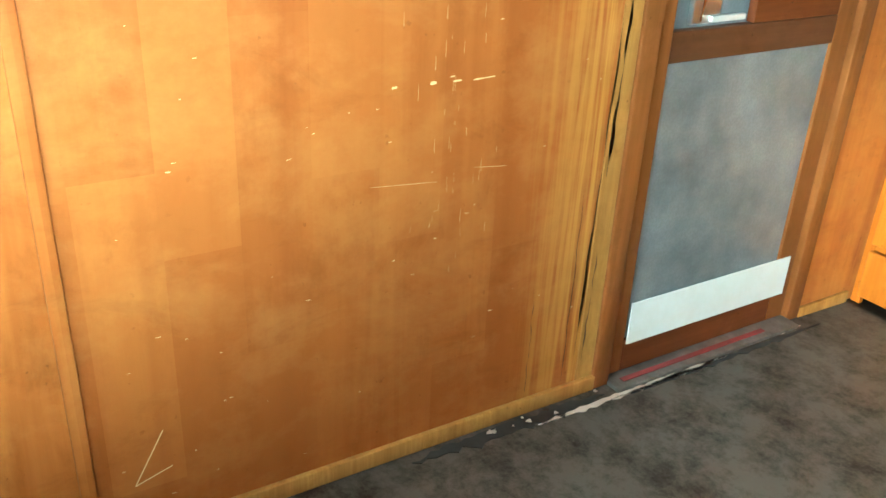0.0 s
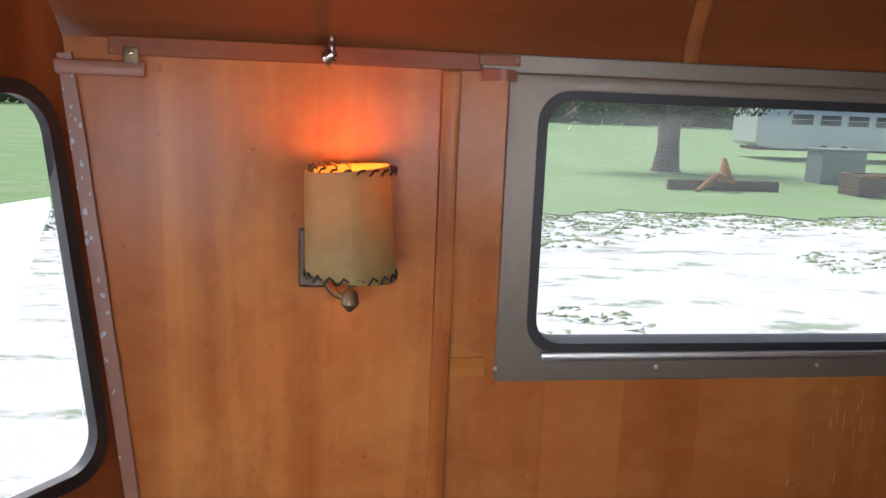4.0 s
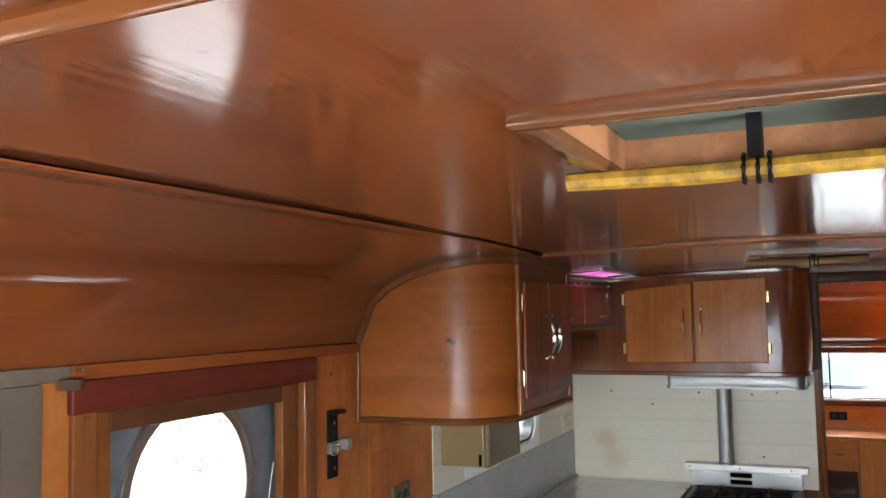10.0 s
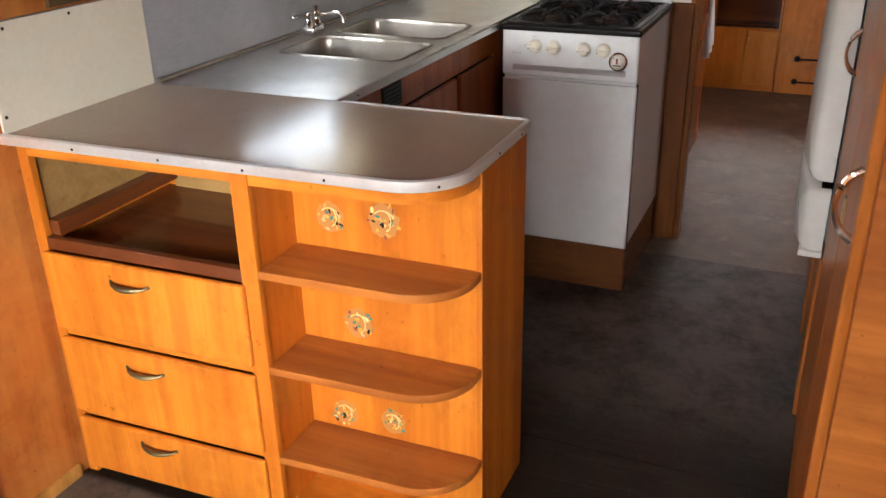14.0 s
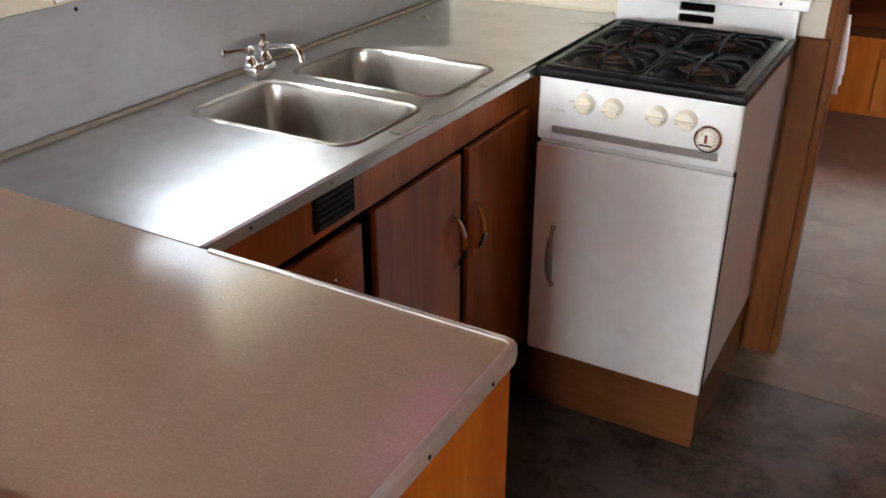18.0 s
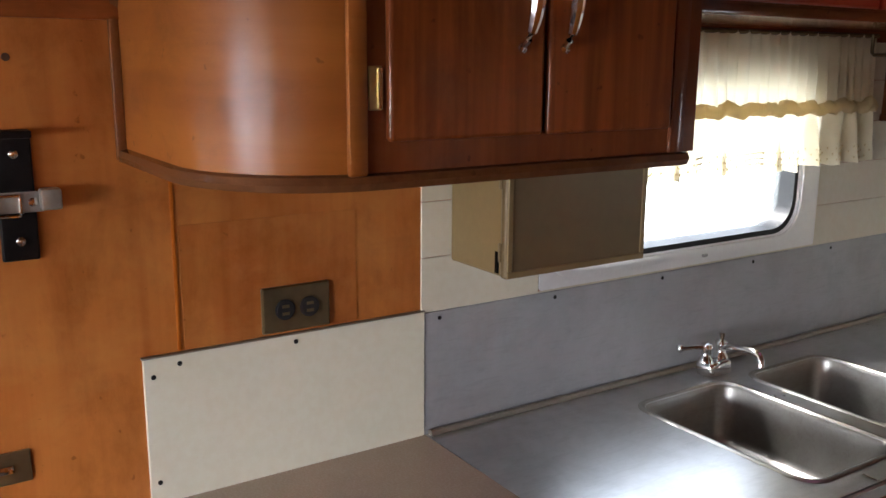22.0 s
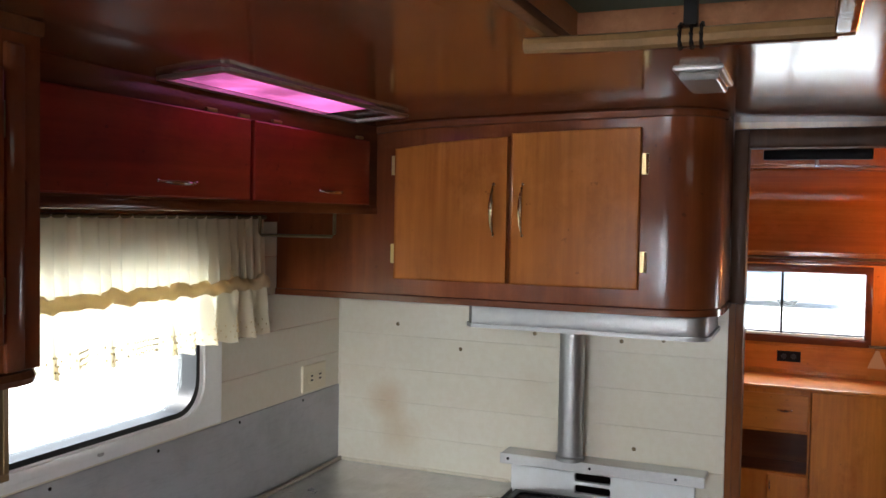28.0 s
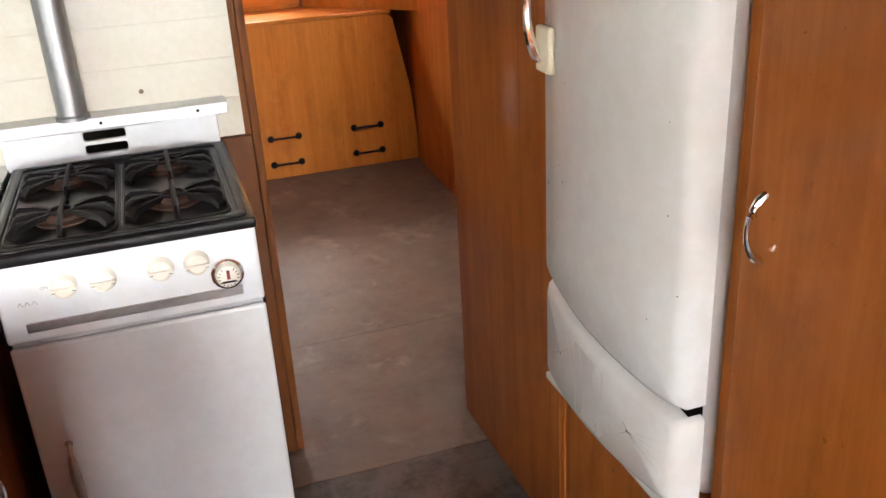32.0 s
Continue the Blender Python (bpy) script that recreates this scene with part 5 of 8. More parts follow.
# marks in the veneer between the door and the kitchen: two hairline cracks, an old nail hole, screws in the door casing
for y, z0, z1, seed in ((0.104, 1.190, 1.320, 2.0), (0.364, 1.172, 1.262, 7.0)):
    q = [(y + 0.004 * noise.noise((k * 0.4, seed, 0)), z0 + (z1 - z0) * k / 12, 0.0006 * max(0.2, math.sin(math.pi * k / 12))) for k in range(13)]
    bm = bmesh.new()
    vs = [(bm.verts.new((0.0010, a - h_, z)), bm.verts.new((0.0010, a + h_, z))) for a, z, h_ in q]
    for a, b in zip(vs, vs[1:]):
        bm.faces.new((a[0], a[1], b[1], b[0]))
    solo("wall_crack", bm, M_SPLIT, "hairline crack in the varnished wall veneer", "crack", "cracks in the veneer")
solo("nail_hole", lathe([(0.0055, 0), (0.005, 0.0012), (0.002, 0.0008)], (0.0, -0.139, 1.587), (1, 0, 0), 10), M_SPLIT, "dark old nail hole in the wall veneer", "nail hole")
for y, z in ((-0.268, 1.491), (-0.262, 1.010)):
    solo("casing_screw", lathe([(0.0065, 0), (0.0065, 0.002), (0.004, 0.0035)], (0.012, y, z), (1, 0, 0), 12), M_BRASS_D, "tarnished screw head in the door casing", "screw", "screws in the door casing")


def outlet(y0, y1, z0, z1, mt, dark, label, four=False):
    o = thing("wall_outlet", (0.0, (y0 + y1) / 2, z0), label, "outlet")
    part("plate", box(0.0, 0.010, y0, y1, z0, z1, 0.003), mt, o)
    for k in (0.32, 0.68):
        y, z = y0 + (y1 - y0) * k, (z0 + z1) / 2
        s_ = part("socket", lathe([(0.017, 0), (0.017, 0.003), (0.014, 0.004)], (0.010, y, z), (1, 0, 0), 16), dark if not four else mt, o)
        for dz in (-0.006, 0.006):
            part("slot", box(0.0138, 0.0146, y - 0.006, y + 0.006, z + dz - 0.0025, z + dz + 0.0025), M_RUBBER if four else M_BRASS_D, s_)
    return o


outlet(0.194, 0.311, 1.157, 1.232, M_BRASS_D, M_RUBBER, "brown metal double wall outlet in the wood wall")
b = thing("hinge_bracket", (0.0, -0.142, 1.318), "black metal bracket with a chrome clip screwed to the wall", "bracket")
part("plate", box(0.0, 0.008, -0.166, -0.119, 1.318, 1.494, 0.003), M_BLACK, b)
part("lip", box(0.008, 0.035, -0.164, -0.121, 1.484, 1.494, 0.002), M_BLACK, b)
part("strap", holed([(u, v) for u, v in rr(-0.178, 1.384, -0.108, 1.412, 0.004, 3)], [], "x", 0.0082, 0.005, 0.001), M_KNOBGREY, b, "worn grey strap")
part("strap_tip", box(0.010, 0.034, -0.116, -0.090, 1.388, 1.416, 0.003), M_KNOBGREY, b)
part("buckle", tube([(0.0165, u, v) for u, v in rr(-0.170, 1.381, -0.139, 1.408, 0.003, 2)], 0.0022, 6, True), M_CHROME, b, "chrome buckle")
part("strap_stud", lathe([(0.006, 0), (0.006, 0.002), (0.003, 0.003)], (0.013, -0.124, 1.398), (1, 0, 0), 10), M_CHROME, b)
for z in (1.345, 1.462):
    part("screw", lathe([(0.006, 0), (0.006, 0.002), (0.003, 0.004)], (0.008, -0.142, z), (1, 0, 0), 10), M_CHROME, b)
b = thing("latch_plate", (0.0, -0.19, 0.99), "small tarnished brass latch plate let into the wall", "latch")
part("plate", box(0.0, 0.004, -0.232, -0.155, 1.0, 1.048, 0.0015), M_BRASS_D, b)
part("catch", box(0.004, 0.009, -0.20, -0.178, 1.018, 1.030, 0.002), M_CHROME, b)
b = struct("access_panel", box(0.0, 0.0015, 0.071, 0.365, 1.152, 1.345, 0.0006), M_WALL, "thin veneer access panel on the wall")
struct("access_panel", box(0.0, 0.002, 0.06, 0.066, 1.152, 1.455, 0.0008), M_HONEY, "thin wooden strip on the wall")

# ---- peninsula ----
p = thing("peninsula_cabinet", (0.52, 0.25, 0.0), "honey wood peninsula cabinet with an empty drawer bay and curved shelves", "cabinet")
FY = 0.028    # face of the cabinet
XD = 0.585    # upright between drawers and shelves
BT = TOP - 0.022
part("side_panel", box(0.006, 0.022, FY + 0.02, PEN - 0.012, -0.022, BT), M_HONEY, p)
part("back_panel", box(0.006, PENX - 0.012, PEN - 0.022, PEN - 0.008, -0.022, BT), M_HONEY, p)
part("end_panel", box(PENX - 0.018, PENX - 0.004, 0.19, PEN - 0.008, -0.022, BT, 0.002), M_HONEY, p)
part("divider", box(XD + 0.003, XD + 0.017, FY + 0.02, PEN - 0.022, -0.022, BT), M_HONEY, p)
part("face_stile", box(0.004, 0.034, FY, FY + 0.02, -0.012, BT, 0.002), M_HONEY, p)
part("face_stile", box(XD - 0.022, XD + 0.020, FY - 0.002, FY + 0.02, -0.012, BT, 0.002), M_HONEY, p)
part("face_rail", box(0.034, XD - 0.022, FY, FY + 0.02, 0.862, BT, 0.002), M_HONEY_X, p)
part("face_rail", box(0.034, XD - 0.022, FY, FY + 0.02, 0.635, 0.665, 0.002), M_RED_X, p)
part("face_rail", box(0.034, XD - 0.022, FY + 0.002, FY + 0.02, 0.408, 0.428, 0.001), M_HONEY_X, p)
part("face_rail", box(0.034, XD - 0.022, FY + 0.002, FY + 0.02, 0.175, 0.192, 0.001), M_HONEY_X, p)
part("bay_side", box(0.0225, 0.026, FY + 0.021, PEN - 0.03, 0.70, 0.86), M_INSIDE, p, "raw plywood side of the drawer bay")
part("bay_back", box(0.05, XD, PEN - 0.031, PEN - 0.0225, 0.64, 0.74), M_INSIDE, p, "raw plywood back of the drawer bay")
part("bay_floor", box(0.022, XD + 0.003, FY + 0.02, PEN - 0.022, 0.628, 0.640), M_RED_X, p, "dark plywood inside the empty drawer bay")
part("bay_runner", box(0.024, 0.060, FY + 0.02, PEN - 0.032, 0.664, 0.70), M_RED_Y, p)
part("bay_runner", box(0.024, XD, PEN - 0.075, PEN - 0.032, 0.745, 0.775), M_RED_X, p)
part("bay_runner", box(0.30, 0.42, PEN - 0.10, PEN - 0.06, 0.80, 0.82), M_BLACK, p)
for z0, z1 in ((0.430, 0.632), (0.194, 0.406), (0.02, 0.173)):
    dr = part("drawer", box(0.026, XD - 0.014, FY - 0.016, FY + 0.001, z0, z1, 0.006, 3), M_HONEY, p)
    zc = z0 + 0.78 * (z1 - z0)
    grip(dr, (0.218, FY - 0.016, zc), (0.320, FY - 0.016, zc), (0, -1, -0.25), 0.020, 0.006, M_BRASS_D)
part("shelf_back", box(XD + 0.017, PENX - 0.018, 0.195, 0.205, -0.014, BT), M_HONEY, p)


def shelf_outline(x0, x1, y0, y1, r, rb=0.0):
    pts = [(x0, y1), (x0, y0)]
    for k in range(9):
        a = radians(-90 + 90 * k / 8)
        pts.append((x1 - r + r * math.cos(a), y0 + r + r * math.sin(a)))
    return pts + [(x1, y1 - rb)] + [(x1 - rb + rb * math.cos(radians(a)), y1 - rb + rb * math.sin(radians(a))) for a in (30, 60, 90) if rb]


for z in (0.648, 0.412, 0.168):
    part("shelf", holed(shelf_outline(XD + 0.018, PENX - 0.006, FY, 0.195, 0.13), [], "z", z, 0.02, 0.003), M_SHELF, p)
part("apron", sweep([(-0.008, 0.0), (0.004, 0.0), (0.004, 0.034), (-0.008, 0.034)], [(x, y, BT - 0.034) for x, y in shelf_outline(XD + 0.018, PENX - 0.012, FY + 0.006, 0.195, 0.13)[1:]]), M_HONEY_X, p)
part("plinth", box(XD + 0.018, PENX - 0.12, FY + 0.03, 0.195, -0.012, 0.03), M_HONEY_X, p)


def decal(x, z, seed, size):
    """An old water transfer: a spray of flowers in teal, cream, orange and black on a yellowed ground, half rubbed away."""
    rnd = random.Random(seed)
    t = thing("flower_decal", (x, 0.194, z), "small faded flower transfer in teal, cream and orange", "decal", "flower transfers")
    ground = [(x + size * (0.9 + 0.25 * noise.noise((k * 0.7, seed, 0))) * math.cos(k * 0.2618), z + size * (1.0 + 0.25 * noise.noise((k * 0.7, seed, 4))) * math.sin(k * 0.2618)) for k in range(24)]
    part("paper", holed(ground, [], "y", 0.1946, -0.0004), M_HONEY_D2, t)
    for k in range(26):
        a, r_ = rnd.uniform(0, 6.28), size * rnd.uniform(0.1, 1.0)
        cx, cz, w_, h_, tw = x + r_ * math.cos(a), z + r_ * math.sin(a), size * rnd.uniform(0.08, 0.20), size * rnd.uniform(0.05, 0.11), rnd.uniform(0, 3.14)
        leaf = [(cx + w_ * math.cos(q) * math.cos(tw) - h_ * math.sin(q) * math.sin(tw), cz + w_ * math.cos(q) * math.sin(tw) + h_ * math.sin(q) * math.cos(tw)) for q in np.linspace(0, 6.283, 8)[:-1]]
        part("petal", holed(leaf, [], "y", 0.1941, -0.0004 - 0.00005 * k), (M_TEAL, M_GOLD, M_CREAMD, M_BLACK, M_TEAL, M_TAN, M_GOLD, M_REDLINE)[rnd.randrange(8)], t)
    for k in range(2):
        arc = [(x + size * (0.45 + 0.2 * k) * math.cos(radians(q)), 0.1932, z + size * 0.6 * math.sin(radians(q))) for q in range(-70 + 90 * k, 100 + 60 * k, 20)]
        part("stem", tube(arc, 0.0015, 5), M_CREAMD, t)


for i, (x, z, size) in enumerate(((0.692, 0.742, 0.036), (0.822, 0.750, 0.040), (0.746, 0.487, 0.038), (0.695, 0.230, 0.036), (0.821, 0.235, 0.034))):
    decal(x, z, i, size)

top_outline = shelf_outline(0.0, PENX, 0.0, PEN, 0.125, 0.016)
ct = solo("countertop", holed(top_outline, [], "z", TOP - 0.022, 0.022, 0.002), M_LAMINATE, "taupe laminate countertop with a screwed aluminium edge band", "countertop")
edge_path = [(x, y, TOP - 0.0205) for x, y in top_outline[1:]] + [(0.575, PEN, TOP - 0.0205)]
part("edge_trim", sweep([(0.0, 0.0), (0.0045, 0.001), (0.0055, 0.010), (0.0045, 0.0215), (0.002, 0.0232), (-0.006, 0.0232), (-0.006, 0.0208), (0.0, 0.0205)], edge_path), M_EDGE, ct, "polished aluminium edge band")
for k, (x, y, nx, ny) in enumerate(((0.20, 0, 0, -1), (0.42, 0, 0, -1), (0.62, 0, 0, -1), (0.80, 0, 0, -1), (PENX - 0.037, 0.037, 0.7, -0.7), (PENX, 0.27, 1, 0), (PENX, 0.42, 1, 0))):
    part("screw", lathe([(0.003, 0), (0.003, 0.001), (0.001, 0.002)], (x + 0.005 * nx, y + 0.005 * ny, TOP - 0.011), (nx, ny, 0), 8), M_BLACK, ct)

# the peninsula's front runs a little out of square with the wall
for ob in [p, ct] + [o for o in bpy.data.objects if o.name.split(".")[0] == "flower_decal"]:
    for piece in ([ob] if ob.data else []) + list(ob.children_recursive):
        at = ORIGIN[piece]
        for v in piece.data.vertices:
            y = v.co.y + at.y
            v.co.y += 0.037 * (v.co.x + at.x) * (1 - y / PEN)

# ---- sink run ----
CX = 0.566    # counter front
SX = 0.530    # cabinet face
k = thing("sink_cabinet", (0.3, 1.2, 0.0), "dark mahogany base cabinet with doors and drawers under the sink", "cabinet")
part("side_panel", box(0.0, SX - 0.018, PEN + 0.001, PEN + 0.015, -0.024, TOP - 0.026), M_SINKCAB, k)
part("face_frame", holed(rr(PEN, 0.06, YP - 0.03, TOP - 0.026), [rr(0.62, 0.10, 1.67, 0.79)], "x", SX - 0.018, 0.018), M_SINKCAB, k)
# these two black boards paint in the shade behind and under the front
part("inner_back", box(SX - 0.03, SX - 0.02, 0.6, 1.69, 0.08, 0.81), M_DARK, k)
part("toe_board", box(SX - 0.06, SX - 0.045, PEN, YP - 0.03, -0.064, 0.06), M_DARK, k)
part("drawer", box(SX - 0.004, SX + 0.012, 0.64, 0.915, 0.62, 0.778, 0.005), M_SINKCAB_Y, k)
grip(k.children[-1], (SX + 0.012, 0.70, 0.70), (SX + 0.012, 0.82, 0.70), (1, 0, 0), 0.022, 0.006, M_CHROME)
part("drawer", box(SX - 0.004, SX + 0.012, 0.64, 0.915, 0.12, 0.60, 0.005), M_SINKCAB, k)
for y0, y1, hy in ((0.957, 1.300, 1.270), (1.333, 1.655, 1.365)):
    dd = part("cabinet_door", box(SX - 0.004, SX + 0.013, y0, y1, 0.105, 0.785, 0.005), M_SINKCAB, k)
    grip(dd, (SX + 0.013, hy, 0.52), (SX + 0.013, hy, 0.645), (1, 0, 0), 0.026, 0.007, M_CHROME)
part("louvre_plate", box(SX, SX + 0.004, 0.787, 0.907, 0.805, 0.872, 0.001), M_BLACK, k, "black vent plate")
for i in range(5):
    part("louvre_slat", box(SX + 0.004, SX + 0.007, 0.795, 0.899, 0.812 + 0.012 * i, 0.818 + 0.012 * i, 0.001, 1), M_RUBBER, k)

BAS = ((0.115, 0.930, 0.505, 1.190), (0.118, 1.264, 0.503, 1.522))
sc = solo("sink_counter", holed([(0.006, PEN), (CX - 0.012, PEN), (CX + 0.012, YP - 0.006), (0.006, YP - 0.006)], [rr(*b_, 0.038) for b_ in BAS], "z", TOP - 0.024, 0.024, 0.0015), M_STEEL, "brushed stainless steel counter with two sink bowls, scratched", "sink")
for b_ in BAS:
    bm = bmesh.new()
    rings = []
    for dz, ins, r_ in ((0.0006, -0.014, 0.050), (0.0030, -0.010, 0.047), (0.0030, -0.004, 0.042), (-0.003, 0.001, 0.038), (-0.010, 0.003, 0.036), (-0.104, 0.013, 0.034), (-0.116, 0.017, 0.032), (-0.123, 0.025, 0.027), (-0.125, 0.036, 0.02)):
        rings.append([bm.verts.new((u, v, TOP + dz)) for u, v in rr(b_[0] + ins, b_[1] + ins, b_[2] - ins, b_[3] - ins, r_, 7)])
    for q, r in zip(rings, rings[1:]):
        for i in range(len(q)):
            bm.faces.new((q[i], q[(i + 1) % len(q)], r[(i + 1) % len(q)], r[i]))
    bm.faces.new(rings[-1])
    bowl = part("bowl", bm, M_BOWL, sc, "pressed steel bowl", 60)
    cx, cy = (b_[0] + b_[2]) / 2, (b_[1] + b_[3]) / 2
    part("drain", lathe([(0.04, 0), (0.04, 0.002), (0.03, 0.001), (0.012, -0.002)], (cx + 0.06, cy - 0.02, TOP - 0.1245), (0, 0, 1), 20), M_CHROME, bowl)
part("back_bead", tube([(0.014, PEN + 0.005, TOP + 0.003), (0.014, YP - 0.01, TOP + 0.003)], 0.008, 8), M_BEAD, sc, "browned metal bead along the wall")
part("front_trim", sweep([(0.0, 0.0), (0.005, 0.001), (0.005, 0.022), (0.0, 0.0235)], [(CX - 0.012, PEN + 0.003, TOP - 0.0235), (CX + 0.012, YP - 0.62, TOP - 0.0235)]), M_ALU, sc)
for y in (0.60, 0.80, 1.0, 1.2, 1.4, 1.55):
    part("screw", lathe([(0.003, 0), (0.003, 0.001), (0.001, 0.002)], (CX - 0.006 + 0.024 * (y - PEN) / 1.7, y, TOP - 0.011), (1, 0, 0), 8), M_BLACK, sc)
t = thing("tap", (0.075, 1.205, TOP), "old chrome mixer tap with a low spout behind the sink", "tap")
part("base", box(0.048, 0.098, 1.168, 1.240, TOP + 0.0005, TOP + 0.036, 0.012, 3), M_CHROME, t)
for y in (1.180, 1.228):
    part("valve", lathe([(0.017, 0), (0.016, 0.006), (0.011, 0.012), (0.010, 0.026), (0.014, 0.032), (0.012, 0.040), (0.004, 0.044)], (0.070, y, TOP + 0.034), (0, 0, 1), 16), M_CHROME, t)
lv = part("lever", tube([(0.070, 1.178, TOP + 0.066), (0.064, 1.150, TOP + 0.070), (0.058, 1.112, TOP + 0.072)], 0.005, 8, False, [0.006, 0.0045, 0.0065]), M_CHROME, t)
part("lever_tip", lathe([(0.004, 0), (0.009, 0.003), (0.009, 0.010), (0.004, 0.013)], (0.058, 1.116, TOP + 0.072), (-0.15, -1, 0), 12), M_CHROME, lv)
part("lever", tube([(0.070, 1.228, TOP + 0.070), (0.070, 1.229, TOP + 0.092)], 0.006, 8, False, [0.005, 0.008]), M_CHROME, t)
part("spout", tube([(0.072, 1.230, TOP + 0.060), (0.095, 1.232, TOP + 0.066), (0.150, 1.232, TOP + 0.070), (0.168, 1.231, TOP + 0.066), (0.174, 1.230, TOP + 0.055), (0.175, 1.229, TOP + 0.042)], 0.0075, 10, False, [0.009, 0.0075, 0.007, 0.0075, 0.008, 0.0085]), M_CHROME, t)

sp = struct("splashback", box(0.0, 0.005, PEN - 0.002, YP - 0.006, TOP - 0.02, SPL), M_SPLASH, "dull grey metal sheet splashback behind the sink")
for y in (0.53, 0.80, 1.10, 1.40, 1.70, 2.0):
    part("screw", lathe([(0.004, 0), (0.004, 0.001), (0.002, 0.002)], (0.005, y, SPL - 0.012), (1, 0, 0), 8), M_BLACK, sp)
sw = struct("splashback_cream", box(0.0, 0.007, 0.006, PEN - 0.003, TOP - 0.001, SPL + 0.004, 0.001, 1), M_WHITE, "cream hardboard splashback beside the peninsula top")
for y, z in ((0.02, 0.95), (0.02, 1.12), (0.06, 1.135), (0.25, 1.137)):
    part("screw", lathe([(0.004, 0), (0.004, 0.001), (0.002, 0.002)], (0.007, y, z), (1, 0, 0), 8), M_BLACK, sw)
part("top_strip", box(0.0, 0.008, 0.004, PEN - 0.003, SPL + 0.0042, SPL + 0.0068), M_BEAD, sw)

# cream boards on the wall round the window and behind the stove
cw = struct("wall_lining", box(0.0, 0.0015, PEN, YP, SPL + 0.0005, 1.149), M_WHITE, "cream painted boards on the kitchen walls")
zs = [1.146, 1.246, 1.346, 1.446, 1.546, 1.64]
for z0, z1 in zip(zs, zs[1:]):
    if z1 < 1.15:
        continue
    part("board", box(0.0, 0.004, PEN - 0.008, 0.758, z0 + 0.0006, z1 - 0.0006, 0.0008, 1), M_WHITE, cw)
    part("board", box(0.0, 0.004, 1.624, YP - 0.004, z0 + 0.0006, z1 - 0.0006, 0.0008, 1), M_WHITE, cw)
part("board", box(0.0, 0.004, 0.760, 1.624, 1.601, 1.64, 0.0008, 1), M_WHITE, cw)
part("post", tube([(0.006, YP - 0.007, SPL), (0.006, YP - 0.007, 1.44)], 0.005, 6), M_WHITE, cw)
cp = struct("partition_lining", box(0.0, PX - 0.016, YP - 0.0045, YP, TOP - 0.004, 1.45), M_WHITE_S, "cream painted boards behind the stove, stained and nailed")
zs = [TOP - 0.003 + 0.0985 * i for i in range(6)]
for z0, z1 in zip(zs, zs[1:]):
    part("board", box(0.002, PX - 0.016, YP - 0.0085, YP - 0.0045, z0 + 0.0003, z1 - 0.0003, 0.0005, 1), M_WHITE_S, cp)
part("edge_bead", tube([(0.006, YP - 0.012, TOP + 0.004), (0.552, YP - 0.012, TOP + 0.004)], 0.005, 6), M_WHITE_S, cp)
for x, z in ((0.62, 1.34), (0.86, 1.335), (0.97, 1.345), (0.40, 1.28), (0.20, 1.34), (0.90, 1.05)):
    part("nail_hole", lathe([(0.006, 0), (0.004, 0.0008), (0.002, 0.001)], (x, YP - 0.0085, z), (0, -1, 0), 8), M_BRASS_D, cp)
o2 = outlet(1.992, 2.119, 1.153, 1.230, M_KNOB, M_RUBBER, "cream double wall outlet above the splashback", True)

# ---- stove ----
SX0, SX1, SY, SB = 0.593, 1.068, 1.594, YP - 0.03
s = thing("stove", (0.83, 1.9, 0.0), "white enamel gas stove with black grates and cream knobs", "stove")
part("plinth", box(SX0 + 0.004, SX1 - 0.004, SY + 0.014, SB, -0.064, 0.130, 0.003), M_TRIM_X, s, "varnished wooden plinth")
part("body", box(SX0 + 0.003, SX1 - 0.003, SY + 0.014, SB, 0.131, 0.893, 0.004), M_ENAMEL, s)
part("gasket", box(SX0 - 0.004, SX0 + 0.004, SY + 0.006, SY + 0.016, 0.131, 0.90), M_BLACK, s)
part("gasket", box(SX1 - 0.004, SX1 + 0.002, SY + 0.008, SY + 0.016, 0.131, 0.735), M_BLACK, s)
od = part("oven_door", box(SX0, SX1, SY - 0.004, SY + 0.012, 0.133, 0.728, 0.006, 3), M_ENAMEL, s)
grip(od, (SX0 + 0.062, SY - 0.004, 0.345), (SX0 + 0.058, SY - 0.004, 0.508), (0, -1, 0), 0.026, 0.009, M_KNOBGREY)
pn = part("control_panel", box(SX0, SX1, SY - 0.006, SY + 0.012, 0.738, 0.897, 0.008, 3), M_ENAMEL, s)
part("trim_strip", box(SX0 + 0.04, SX1 - 0.04, SY - 0.009, SY - 0.005, 0.760, 0.779, 0.001, 1), M_ALU, pn, "scuffed aluminium strip")
for x in (0.712, 0.780, 0.883, 0.950):
    kn = part("knob", lathe([(0.0245, 0), (0.0245, 0.005), (0.022, 0.009), (0.020, 0.018), (0.015, 0.021)], (x, SY - 0.006, 0.843), (0, -1, 0), 28), M_KNOBW, s, "white bakelite knob")
    part("knob_ridge", sweep([(-0.004, 0.0), (-0.0022, 0.013), (0.0022, 0.013), (0.004, 0.0)], [(x - 0.0225, SY - 0.020, 0.843), (x + 0.0225, SY - 0.020, 0.843)], (0, -1, 0)), M_KNOBW, kn)
    part("knob_groove", box(x - 0.021, x + 0.021, SY - 0.0268, SY - 0.0255, 0.8368, 0.8384), M_BRASS_D, kn)
